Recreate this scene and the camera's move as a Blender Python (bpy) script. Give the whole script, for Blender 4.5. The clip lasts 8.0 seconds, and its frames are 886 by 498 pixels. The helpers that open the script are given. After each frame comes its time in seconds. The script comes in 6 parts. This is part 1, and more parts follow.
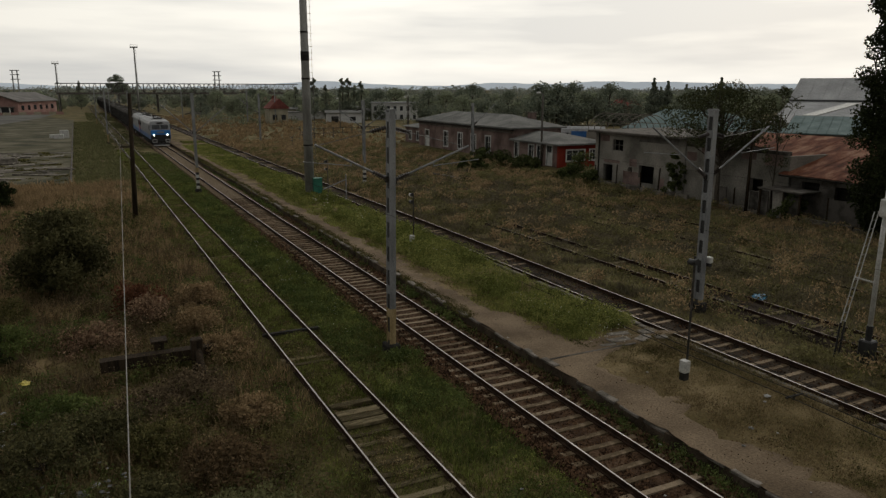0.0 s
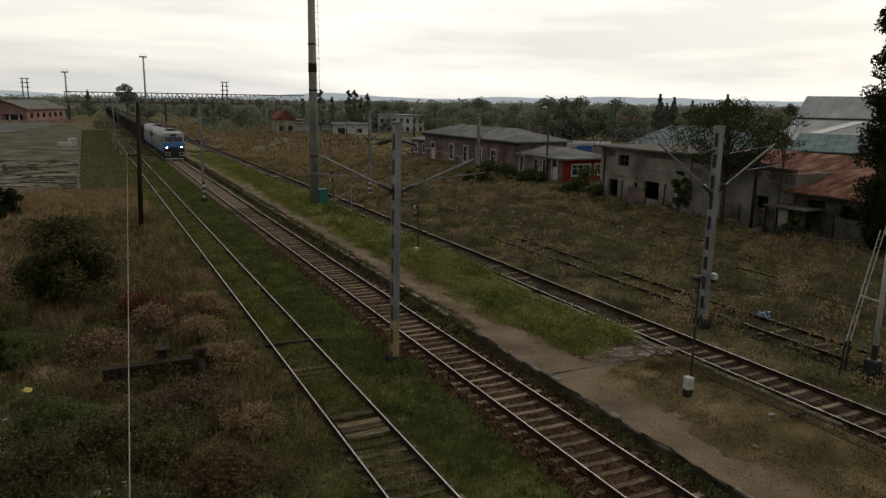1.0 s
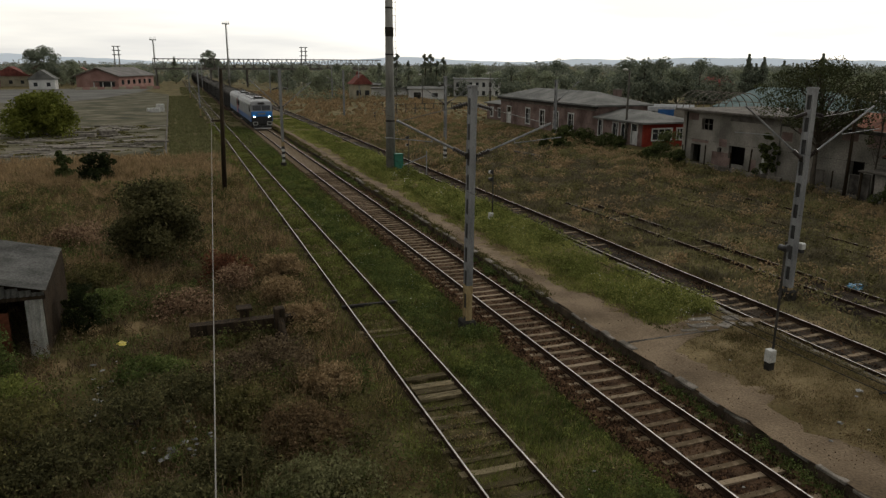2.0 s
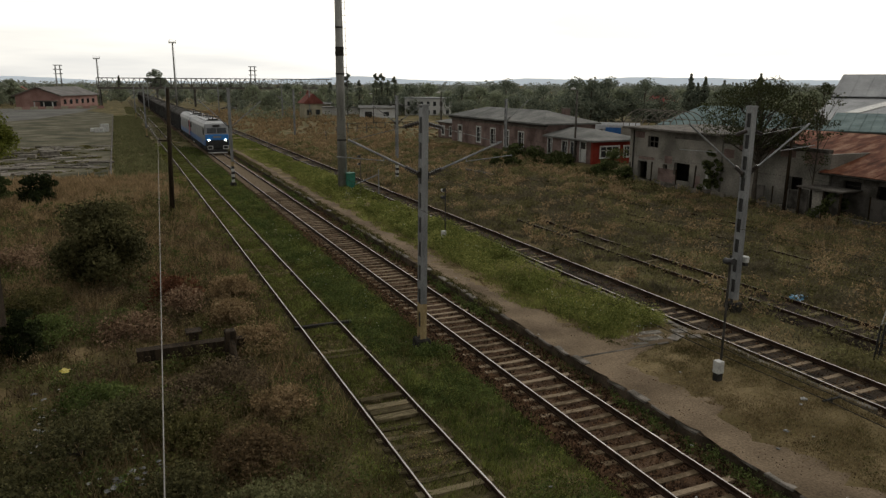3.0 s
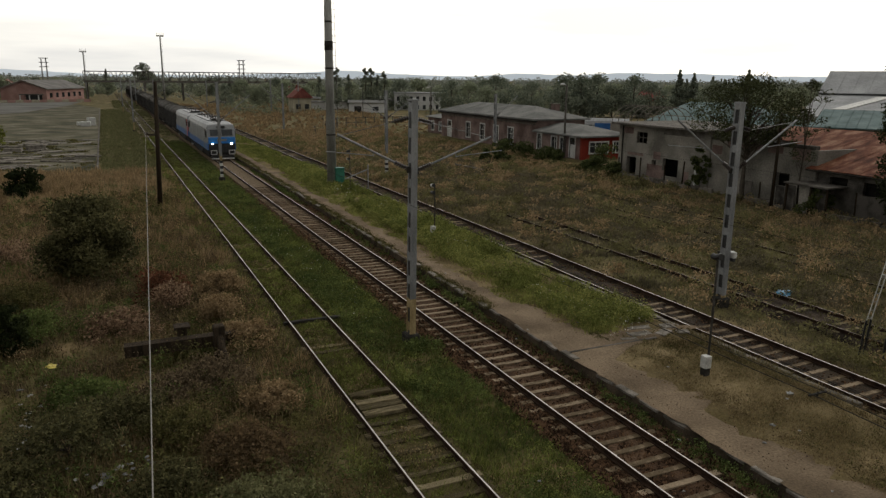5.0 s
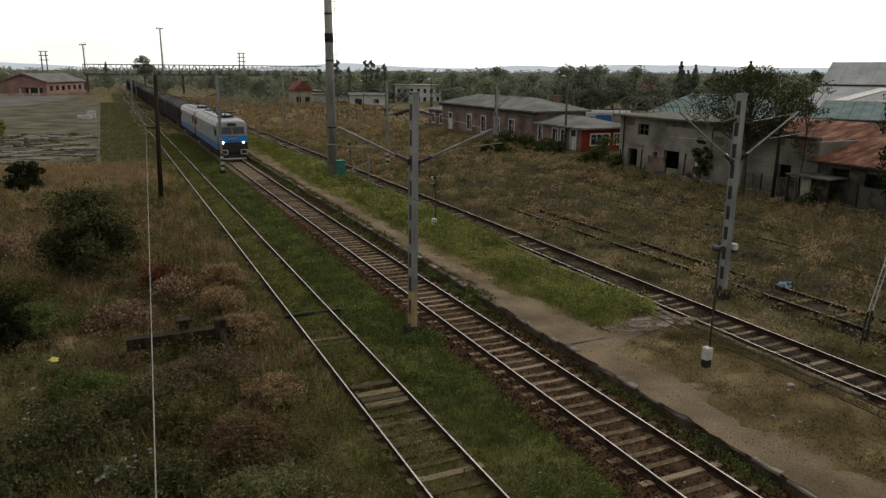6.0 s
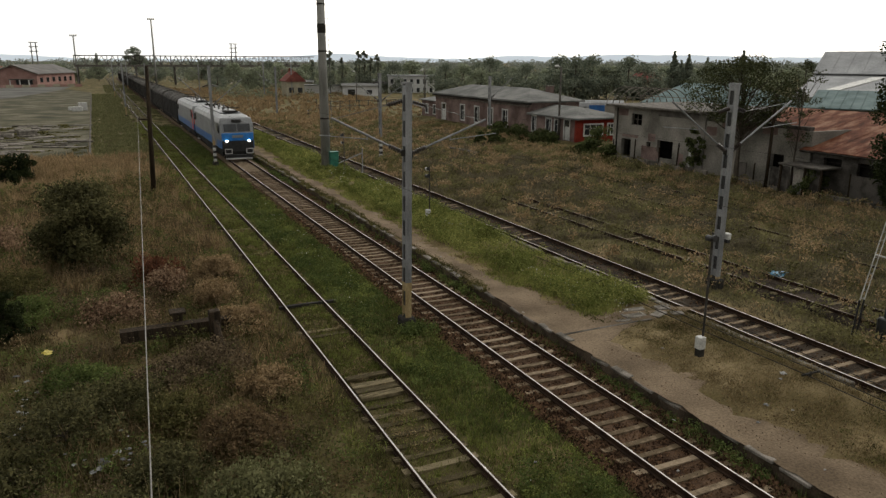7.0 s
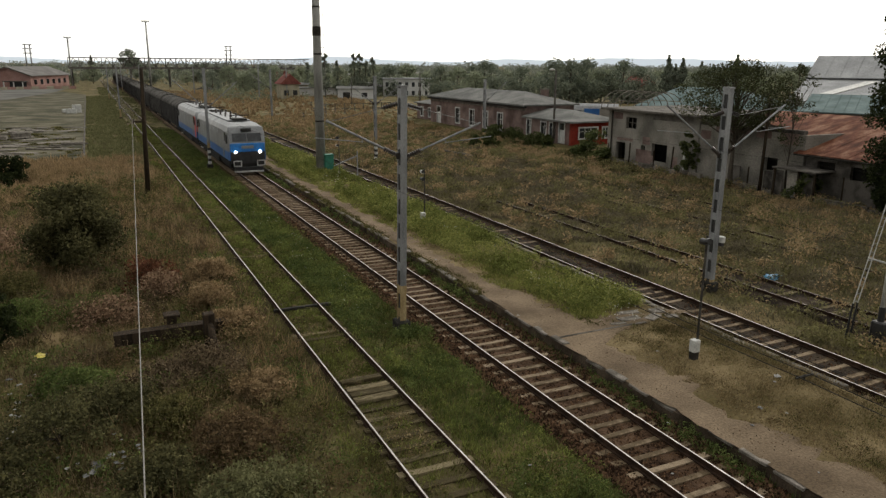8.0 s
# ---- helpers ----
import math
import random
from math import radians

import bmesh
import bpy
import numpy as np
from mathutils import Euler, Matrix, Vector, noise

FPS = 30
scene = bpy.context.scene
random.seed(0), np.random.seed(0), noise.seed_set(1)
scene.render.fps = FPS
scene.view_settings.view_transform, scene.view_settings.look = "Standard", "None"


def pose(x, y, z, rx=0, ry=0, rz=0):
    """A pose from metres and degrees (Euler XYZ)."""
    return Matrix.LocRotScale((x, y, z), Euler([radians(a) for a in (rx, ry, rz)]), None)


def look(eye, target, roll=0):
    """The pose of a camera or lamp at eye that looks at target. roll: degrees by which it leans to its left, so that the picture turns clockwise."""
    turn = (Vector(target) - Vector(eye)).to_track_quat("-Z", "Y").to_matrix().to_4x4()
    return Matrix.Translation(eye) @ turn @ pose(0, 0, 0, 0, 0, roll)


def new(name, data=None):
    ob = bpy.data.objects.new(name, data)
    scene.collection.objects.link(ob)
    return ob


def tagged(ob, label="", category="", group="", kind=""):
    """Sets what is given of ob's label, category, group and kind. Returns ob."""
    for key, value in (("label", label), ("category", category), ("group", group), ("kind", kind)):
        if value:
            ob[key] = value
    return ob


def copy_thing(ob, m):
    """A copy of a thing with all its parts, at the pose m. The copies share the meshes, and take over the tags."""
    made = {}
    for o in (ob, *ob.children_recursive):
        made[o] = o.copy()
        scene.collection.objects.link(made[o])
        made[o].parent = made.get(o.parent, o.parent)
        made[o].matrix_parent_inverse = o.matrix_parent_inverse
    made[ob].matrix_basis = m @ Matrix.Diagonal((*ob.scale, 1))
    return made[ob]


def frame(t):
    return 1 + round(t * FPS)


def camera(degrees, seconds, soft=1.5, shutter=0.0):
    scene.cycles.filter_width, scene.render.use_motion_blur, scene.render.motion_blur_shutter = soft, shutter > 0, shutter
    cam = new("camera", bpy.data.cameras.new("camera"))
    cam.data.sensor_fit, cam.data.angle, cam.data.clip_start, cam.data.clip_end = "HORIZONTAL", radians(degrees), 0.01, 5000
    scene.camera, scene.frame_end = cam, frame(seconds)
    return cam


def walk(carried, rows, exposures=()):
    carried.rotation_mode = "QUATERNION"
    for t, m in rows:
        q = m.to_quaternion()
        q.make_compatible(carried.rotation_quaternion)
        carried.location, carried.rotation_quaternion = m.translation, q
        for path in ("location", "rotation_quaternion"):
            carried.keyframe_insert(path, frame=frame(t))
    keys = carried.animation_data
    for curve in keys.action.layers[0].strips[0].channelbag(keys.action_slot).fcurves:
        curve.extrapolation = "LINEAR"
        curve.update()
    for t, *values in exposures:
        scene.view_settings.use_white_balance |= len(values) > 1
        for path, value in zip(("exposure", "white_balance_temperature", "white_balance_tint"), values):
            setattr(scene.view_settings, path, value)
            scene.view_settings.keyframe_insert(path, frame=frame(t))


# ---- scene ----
cam = camera(62.9, 8.0, soft=1.35)
EYE = 9.08
PATH = [
    (0.0, -26.429, -12.504, -0.13),
    (0.5, -26.487, -12.111, -0.104),
    (1.0, -25.93, -11.509, -0.858),
    (1.1, -26.663, -11.278, -0.642),
    (1.2, -26.102, -10.841, -0.555),
    (1.3, -24.877, -10.972, -0.492),
    (1.4, -21.227, -11.551, 0.867),
    (1.5, -20.480, -11.862, 1.041),
    (1.6, -18.966, -12.735, 2.431),
    (1.7, -19.429, -13.113, 1.294),
    (1.8, -20.734, -13.651, 0.305),
    (2.0, -20.062, -14.318, -0.258),
    (2.2, -21.106, -14.217, -0.947),
    (3.5, -24.435, -12.34, 0.133),
    (4.0, -24.234, -12.564, -0.393),
    (4.5, -24.59, -12.87, -0.586),
    (6.0, -24.597, -13.822, -0.372),
    (6.5, -24.828, -14.077, -0.192),
    (7.0, -25.12, -14.536, -0.24),
    (7.5, -25.073, -13.892, -0.001),
    (8.0, -25.492, -14.302, -0.392),
]
walk(cam, [(t, pose(0, 0, EYE, 90 + pitch, roll, yaw)) for t, yaw, pitch, roll in PATH],
     exposures=[(0.0, -0.4), (1.0, -0.3), (1.5, -0.42), (1.8, -0.16), (2.2, 0.06), (3.5, -0.05), (4.0, -0.15), (4.5, -0.1), (6.0, 0.25), (7.0, 0.42), (8.0, 0.56)])

# ---- light: overcast sky, weak veiled sun ----
world = bpy.data.worlds.new("overcast")
scene.world = world
world.use_nodes = True
wn, wl = world.node_tree.nodes, world.node_tree.links
wn.clear()
w_out = wn.new("ShaderNodeOutputWorld")
w_bg = wn.new("ShaderNodeBackground")
w_sky = wn.new("ShaderNodeTexSky")
w_sky.sky_type = "NISHITA"
w_sky.sun_disc = False
w_sky.sun_elevation = radians(28)
w_sky.sun_rotation = radians(55)
w_sky.dust_density = 4.0
w_co = wn.new("ShaderNodeTexCoord")
w_map = wn.new("ShaderNodeMapping")
w_map.inputs["Scale"].default_value = (1.0, 1.0, 9.0)
w_noise = wn.new("ShaderNodeTexNoise")
w_noise.inputs["Scale"].default_value = 2.2
w_noise.inputs["Detail"].default_value = 5
w_ramp = wn.new("ShaderNodeValToRGB")
w_ramp.color_ramp.elements[0].position = 0.36
w_ramp.color_ramp.elements[0].color = (10.3, 10.2, 9.8, 1)
w_ramp.color_ramp.elements[1].position = 0.62
w_ramp.color_ramp.elements[1].color = (15.5, 14.9, 13.5, 1)
# the cloud is thinnest towards the veiled sun, ahead and to the right
w_sep = wn.new("ShaderNodeVectorMath")
w_sep.operation = "DOT_PRODUCT"
w_sep.inputs[1].default_value = (0.68, 0.66, 0.1)
w_side = wn.new("ShaderNodeMapRange")
w_side.inputs["From Min"].default_value = -0.3
w_side.inputs["From Max"].default_value = 1.0
w_side.inputs["To Min"].default_value = 0.38
w_side.inputs["To Max"].default_value = 1.18
w_mul = wn.new("ShaderNodeMixRGB")
w_mul.blend_type = "MULTIPLY"
w_mul.inputs["Fac"].default_value = 1.0
w_mix = wn.new("ShaderNodeMixRGB")
w_mix.inputs["Fac"].default_value = 0.92
w_bg.inputs["Strength"].default_value = 0.088
wl.new(w_co.outputs["Generated"], w_map.inputs["Vector"])
wl.new(w_map.outputs[0], w_noise.inputs["Vector"])
wl.new(w_noise.outputs["Fac"], w_ramp.inputs["Fac"])
wl.new(w_co.outputs["Generated"], w_sep.inputs[0])
wl.new(w_sep.outputs["Value"], w_side.inputs["Value"])
wl.new(w_ramp.outputs["Color"], w_mul.inputs["Color1"])
wl.new(w_side.outputs["Result"], w_mul.inputs["Color2"])
wl.new(w_sky.outputs["Color"], w_mix.inputs["Color1"])
wl.new(w_mul.outputs["Color"], w_mix.inputs["Color2"])
wl.new(w_mix.outputs["Color"], w_bg.inputs["Color"])
wl.new(w_bg.outputs[0], w_out.inputs["Surface"])
sun = new("sun", bpy.data.lights.new("sun", "SUN"))
sun.data.energy = 0.5
sun.data.angle = radians(25)
sun.data.color = (1.0, 0.95, 0.88)
sun.matrix_world = look((60, 45, 40), (0, 0, 0))


# ---- materials ----
def lin(c):
    return tuple(c) + (1.0,)


def mat(name, c1, c2, scale=1.5, fine=25.0, rough=0.8, metal=0.0, bump=0.15, rand=0.0, island=0.0, mid=None,
        lo=0.35, hi=0.65, stretch=(1, 1, 1), space="Object"):
    """Two scales of noise between c1 and c2, with relief; rand and island vary whole pieces."""
    m = bpy.data.materials.new(name)
    m.use_nodes = True
    n, l = m.node_tree.nodes, m.node_tree.links
    b = n["Principled BSDF"]
    b.inputs["Roughness"].default_value = rough
    b.inputs["Metallic"].default_value = metal
    b.inputs["Specular IOR Level"].default_value = 0.5 if rough < 0.5 else (0.3 if rough < 0.7 else 0.06)
    if space == "World":
        src = n.new("ShaderNodeNewGeometry").outputs["Position"]
    else:
        src = n.new("ShaderNodeTexCoord").outputs["Object"]
    mp = n.new("ShaderNodeMapping")
    mp.inputs["Scale"].default_value = stretch
    l.new(src, mp.inputs["Vector"])
    a = n.new("ShaderNodeTexNoise")
    a.inputs["Scale"].default_value = scale
    a.inputs["Detail"].default_value = 4
    l.new(mp.outputs[0], a.inputs["Vector"])
    f = n.new("ShaderNodeTexNoise")
    f.inputs["Scale"].default_value = fine
    f.inputs["Detail"].default_value = 3
    l.new(mp.outputs[0], f.inputs["Vector"])
    r = n.new("ShaderNodeValToRGB")
    r.color_ramp.elements[0].position = lo
    r.color_ramp.elements[0].color = lin(c1)
    r.color_ramp.elements[1].position = hi
    r.color_ramp.elements[1].color = lin(c2)
    if mid:
        e = r.color_ramp.elements.new((lo + hi) / 2)
        e.color = lin(mid)
    fac = a.outputs["Fac"]
    if rand or island:
        if rand:
            rnd = n.new("ShaderNodeObjectInfo").outputs["Random"]
        else:
            rnd = n.new("ShaderNodeNewGeometry").outputs["Random Per Island"]
        ad = n.new("ShaderNodeMath")
        ad.operation = "MULTIPLY_ADD"
        l.new(rnd, ad.inputs[0])
        ad.inputs[1].default_value = max(rand, island)
        sh = n.new("ShaderNodeMath")
        sh.operation = "SUBTRACT"
        l.new(fac, sh.inputs[0])
        sh.inputs[1].default_value = max(rand, island) / 2
        l.new(sh.outputs[0], ad.inputs[2])
        fac = ad.outputs[0]
    l.new(fac, r.inputs["Fac"])
    g = n.new("ShaderNodeMapRange")
    g.inputs["From Min"].default_value = 0.3
    g.inputs["From Max"].default_value = 0.7
    g.inputs["To Min"].default_value = 0.7
    g.inputs["To Max"].default_value = 1.2
    l.new(f.outputs["Fac"], g.inputs["Value"])
    x = n.new("ShaderNodeMixRGB")
    x.blend_type = "MULTIPLY"
    x.inputs["Fac"].default_value = 1.0
    l.new(r.outputs["Color"], x.inputs["Color1"])
    l.new(g.outputs["Result"], x.inputs["Color2"])
    l.new(x.outputs["Color"], b.inputs["Base Color"])
    if bump:
        bp = n.new("ShaderNodeBump")
        bp.inputs["Strength"].default_value = bump
        bp.inputs["Distance"].default_value = 0.05
        l.new(f.outputs["Fac"], bp.inputs["Height"])
        l.new(bp.outputs["Normal"], b.inputs["Normal"])
    return m


def glow(name, color, strength):
    m = bpy.data.materials.new(name)
    m.use_nodes = True
    b = m.node_tree.nodes["Principled BSDF"]
    b.inputs["Base Color"].default_value = lin(color)
    b.inputs["Emission Color"].default_value = lin(color)
    b.inputs["Emission Strength"].default_value = strength
    return m


M_SOIL = mat("soil_and_litter", (0.07, 0.052, 0.024), (0.19, 0.14, 0.075), 0.35, 9.0, 0.95, bump=0.6, mid=(0.095, 0.085, 0.035), space="World")
M_BALLAST = mat("rusty_ballast", (0.026, 0.014, 0.008), (0.1, 0.062, 0.038), 1.2, 14.0, 0.95, bump=1.0, space="World")
M_EDGE = mat("stained_edge_concrete", (0.03, 0.023, 0.016), (0.1, 0.076, 0.054), 1.5, 18.0, 0.95, bump=0.5)
M_BALLAST_DARK = mat("oily_dark_ballast", (0.016, 0.012, 0.009), (0.06, 0.046, 0.033), 1.0, 14.0, 0.95, bump=1.0, space="World")
M_BALLAST_OLD = mat("overgrown_ballast", (0.04, 0.034, 0.013), (0.095, 0.078, 0.036), 0.9, 12.0, 0.95, bump=0.8, space="World")
M_PATH = mat("trodden_sand", (0.098, 0.072, 0.047), (0.19, 0.143, 0.096), 0.55, 16.0, 0.95, bump=0.4, space="World")
M_PLATFORM = mat("dry_platform_turf", (0.078, 0.06, 0.025), (0.19, 0.145, 0.078), 0.45, 10.0, 0.95, bump=0.5, space="World")
M_CONC = mat("weathered_concrete", (0.08, 0.072, 0.06), (0.21, 0.19, 0.165), 2.0, 30.0, 0.9, bump=0.3, rand=0.25)
M_CONC_DARK = mat("dirty_concrete", (0.042, 0.039, 0.034), (0.135, 0.123, 0.11), 1.5, 20.0, 0.9, bump=0.3, rand=0.25)
M_SLEEPER = mat("concrete_sleeper", (0.095, 0.07, 0.043), (0.24, 0.186, 0.128), 4.0, 40.0, 0.9, bump=0.3, rand=0.4)
M_WOODSL = mat("old_timber_sleeper", (0.06, 0.048, 0.025), (0.2, 0.165, 0.1), 3.0, 30.0, 0.9, bump=0.5, rand=0.5, stretch=(1, 6, 1))
M_RAILTOP = mat("worn_rail_head", (0.32, 0.3, 0.28), (0.48, 0.455, 0.43), 3.0, 20.0, 0.55, metal=0.6, bump=0.02)
M_RAIL = mat("rusty_rail_web", (0.018, 0.011, 0.008), (0.045, 0.027, 0.018), 3.0, 30.0, 0.85, bump=0.2)
M_MAST = mat("galvanised_mast", (0.15, 0.155, 0.16), (0.27, 0.275, 0.28), 1.2, 20.0, 0.6, metal=0.15, bump=0.08, stretch=(3, 3, 0.6))
M_MASTLOW = mat("ochre_stained_mast", (0.24, 0.175, 0.085), (0.36, 0.28, 0.155), 2.0, 20.0, 0.75, bump=0.1, stretch=(3, 3, 0.6))
M_POLE = mat("grey_spun_concrete", (0.18, 0.18, 0.168), (0.32, 0.318, 0.3), 0.8, 20.0, 0.85, bump=0.15, stretch=(2, 2, 0.5))
M_DARK = mat("dark_bitumen_base", (0.02, 0.019, 0.017), (0.05, 0.046, 0.04), 3.0, 30.0, 0.85, bump=0.2)
M_INSUL = mat("brown_porcelain", (0.018, 0.013, 0.011), (0.04, 0.026, 0.02), 6.0, 30.0, 0.3, bump=0.0)
M_WHITE = mat("white_paint", (0.38, 0.38, 0.36), (0.56, 0.56, 0.54), 3.0, 30.0, 0.6, bump=0.05)
M_BLACK = mat("black_paint", (0.012, 0.012, 0.013), (0.03, 0.03, 0.03), 3.0, 30.0, 0.5, bump=0.05)
M_TARWOOD = mat("tarred_timber", (0.018, 0.014, 0.01), (0.05, 0.036, 0.024), 2.0, 25.0, 0.85, bump=0.4, stretch=(5, 5, 0.7))
M_WIRE = mat("wire_metal", (0.1, 0.1, 0.1), (0.2, 0.2, 0.19), 3.0, 30.0, 0.5, metal=0.5, bump=0.0)
M_WIREPALE = mat("pale_wire", (0.15, 0.14, 0.125), (0.22, 0.21, 0.19), 3.0, 30.0, 0.6, bump=0.0)
M_TEAL = mat("teal_enamel", (0.02, 0.12, 0.085), (0.04, 0.19, 0.13), 3.0, 30.0, 0.6, bump=0.05)
M_GLASS = mat("dark_window_glass", (0.015, 0.017, 0.02), (0.04, 0.045, 0.05), 2.0, 20.0, 0.12, bump=0.0)


# ---- mesh tools ----
def finish(name, bm, material, parent=None, label="", smooth=False):
    me = bpy.data.meshes.new(name)
    bm.to_mesh(me)
    bm.free()
    if smooth:
        me.polygons.foreach_set("use_smooth", [True] * len(me.polygons))
    for mm in (material if isinstance(material, (list, tuple)) else [material]):
        me.materials.append(mm)
    ob = new(name, me)
    if parent:
        ob.parent = parent
    if label:
        ob["label"] = label
    return ob


def part(name, bm, material, parent, label="", smooth=False):
    return finish(name, bm, material, parent, label, smooth)


def thing(name, m, label, category, group="", kind=""):
    ob = new(name)
    ob.matrix_basis = m
    return tagged(ob, label, category, group, kind)


def box(bm, x0, x1, y0, y1, z0, z1, bevel=0.0, index=0):
    vs = [bm.verts.new(p) for p in ((x0, y0, z0), (x1, y0, z0), (x1, y1, z0), (x0, y1, z0), (x0, y0, z1), (x1, y0, z1), (x1, y1, z1), (x0, y1, z1))]
    fs = [bm.faces.new([vs[i] for i in q]) for q in ((0, 3, 2, 1), (4, 5, 6, 7), (0, 1, 5, 4), (1, 2, 6, 5), (2, 3, 7, 6), (3, 0, 4, 7))]
    for f in fs:
        f.material_index = index
    if bevel:
        es = {e for f in fs for e in f.edges}
        bmesh.ops.bevel(bm, geom=list(es), offset=bevel, segments=1, affect="EDGES")
    return fs


def boxm(x0, x1, y0, y1, z0, z1, bevel=0.0):
    bm = bmesh.new()
    box(bm, x0, x1, y0, y1, z0, z1, bevel)
    return bm


def tube(bm, a, b, r0, r1=None, seg=8, index=0):
    """A capped tapered tube from a to b."""
    r1 = r0 if r1 is None else r1
    a, b = Vector(a), Vector(b)
    q = (b - a).to_track_quat("Z", "Y")
    ring = []
    for p, r in ((a, r0), (b, r1)):
        ring.append([bm.verts.new(p + q @ Vector((r * math.cos(i * math.tau / seg), r * math.sin(i * math.tau / seg), 0))) for i in range(seg)])
    for i in range(seg):
        j = (i + 1) % seg
        bm.faces.new((ring[0][i], ring[0][j], ring[1][j], ring[1][i])).material_index = index
    bm.faces.new(ring[0][::-1]).material_index = index
    bm.faces.new(ring[1]).material_index = index


def tubem(a, b, r0, r1=None, seg=8):
    bm = bmesh.new()
    tube(bm, a, b, r0, r1, seg)
    return bm


def sweep(pts, r, seg=6):
    """One bent round bar through the points."""
    bm = bmesh.new()
    pts = [Vector(p) for p in pts]
    rings = []
    for i, p in enumerate(pts):
        d = (pts[min(i + 1, len(pts) - 1)] - pts[max(i - 1, 0)]).normalized()
        q = d.to_track_quat("Z", "Y")
        rings.append([bm.verts.new(p + q @ Vector((r * math.cos(k * math.tau / seg), r * math.sin(k * math.tau / seg), 0))) for k in range(seg)])
    for a, b in zip(rings, rings[1:]):
        for k in range(seg):
            j = (k + 1) % seg
            bm.faces.new((a[k], a[j], b[j], b[k]))
    bm.faces.new(rings[0][::-1])
    bm.faces.new(rings[-1])
    return bm


def prism(bm, profile, axis, t0, t1, index=0):
    """Sweep a closed outline along an axis; the outline's points lie in the two other axes, in order."""
    def p(u, v, t):
        return {"x": (t, u, v), "y": (u, t, v), "z": (u, v, t)}[axis]
    a = [bm.verts.new(p(u, v, t0)) for u, v in profile]
    b = [bm.verts.new(p(u, v, t1)) for u, v in profile]
    n = len(profile)
    fs = [bm.faces.new((a[i], a[(i + 1) % n], b[(i + 1) % n], b[i])) for i in range(n)]
    fs += [bm.faces.new(a[::-1]), bm.faces.new(b)]
    for f in fs:
        f.material_index = index
    bmesh.ops.recalc_face_normals(bm, faces=fs)


def prismm(profile, axis, t0, t1):
    bm = bmesh.new()
    prism(bm, profile, axis, t0, t1)
    return bm


def triangles(name, co, size, material, parent=None):
    """A mesh of loose polygons, each of size corners, from an array of corners."""
    me = bpy.data.meshes.new(name)
    n = len(co) // size
    me.vertices.add(len(co))
    me.vertices.foreach_set("co", np.ascontiguousarray(co, dtype=np.float32).ravel())
    me.loops.add(len(co))
    me.loops.foreach_set("vertex_index", np.arange(len(co), dtype=np.int32))
    me.polygons.add(n)
    me.polygons.foreach_set("loop_start", np.arange(0, len(co), size, dtype=np.int32))
    me.polygons.foreach_set("loop_total", np.full(n, size, dtype=np.int32))
    me.update(calc_edges=True)
    me.materials.append(material)
    ob = new(name, me)
    if parent:
        ob.parent = parent
    return ob


RNG = np.random.default_rng(7)

# ---- ground: one sheet to the horizon ----
def ground_height(x, y):
    h = 0.06 * np.sin(x * 0.9 + 0.4 * y) * np.sin(y * 0.7) + 0.05 * np.sin(0.31 * x + 1.1) * np.sin(0.23 * y)
    near_track = (x > 4.2) & (x < 21.5)
    h = np.where(near_track, -0.08, h)
    return h - 0.02 + 0.5 * np.clip((x - 43.5) / 4.0, 0, 1) * np.clip((y - 56.0) / 6.0, 0, 1)


gx = np.concatenate([[-5000, -2500, -1200, -600, -300, -150, -90], np.arange(-60, 62, 1.0), [75, 90, 120, 180, 300, 600, 1200, 2500, 5000]])
gy = np.concatenate([[-4000, -1500, -500, -150, -50, -20], np.arange(-5, 140, 1.0), np.arange(145, 320, 8), [360, 450, 600, 900, 1500, 2600, 4900]])
GX, GY = np.meshgrid(gx, gy)
GZ = ground_height(GX, GY)
gme = bpy.data.meshes.new("ground")
ny, nx = GX.shape
ids = np.arange(nx * ny).reshape(ny, nx)
gme.from_pydata(np.stack([GX, GY, GZ], -1).reshape(-1, 3).tolist(), [],
                np.stack([ids[:-1, :-1], ids[:-1, 1:], ids[1:, 1:], ids[1:, :-1]], -1).reshape(-1, 4).tolist())
gme.materials.append(M_SOIL)
tagged(new("ground", gme), "brown soil with dry grass litter and weeds", "ground", kind="structure")


# ---- railway tracks ----
RAIL_TOP = 0.18
RAIL_PROFILE = [(-0.07, 0.0), (0.07, 0.0), (0.07, 0.02), (0.015, 0.035), (0.015, 0.12), (0.036, 0.13), (0.036, 0.152), (0.02, 0.16), (-0.02, 0.16), (-0.036, 0.152), (-0.036, 0.13), (-0.015, 0.12), (-0.015, 0.035), (-0.07, 0.02)]


def rail_mesh(y0, y1, shiny):
    bm = bmesh.new()
    prism(bm, RAIL_PROFILE, "y", y0, y1)
    bm.normal_update()
    for f in bm.faces:
        if f.normal.z > 0.9 and f.calc_center_median().z > 0.15:
            f.material_index = 1
    return bm


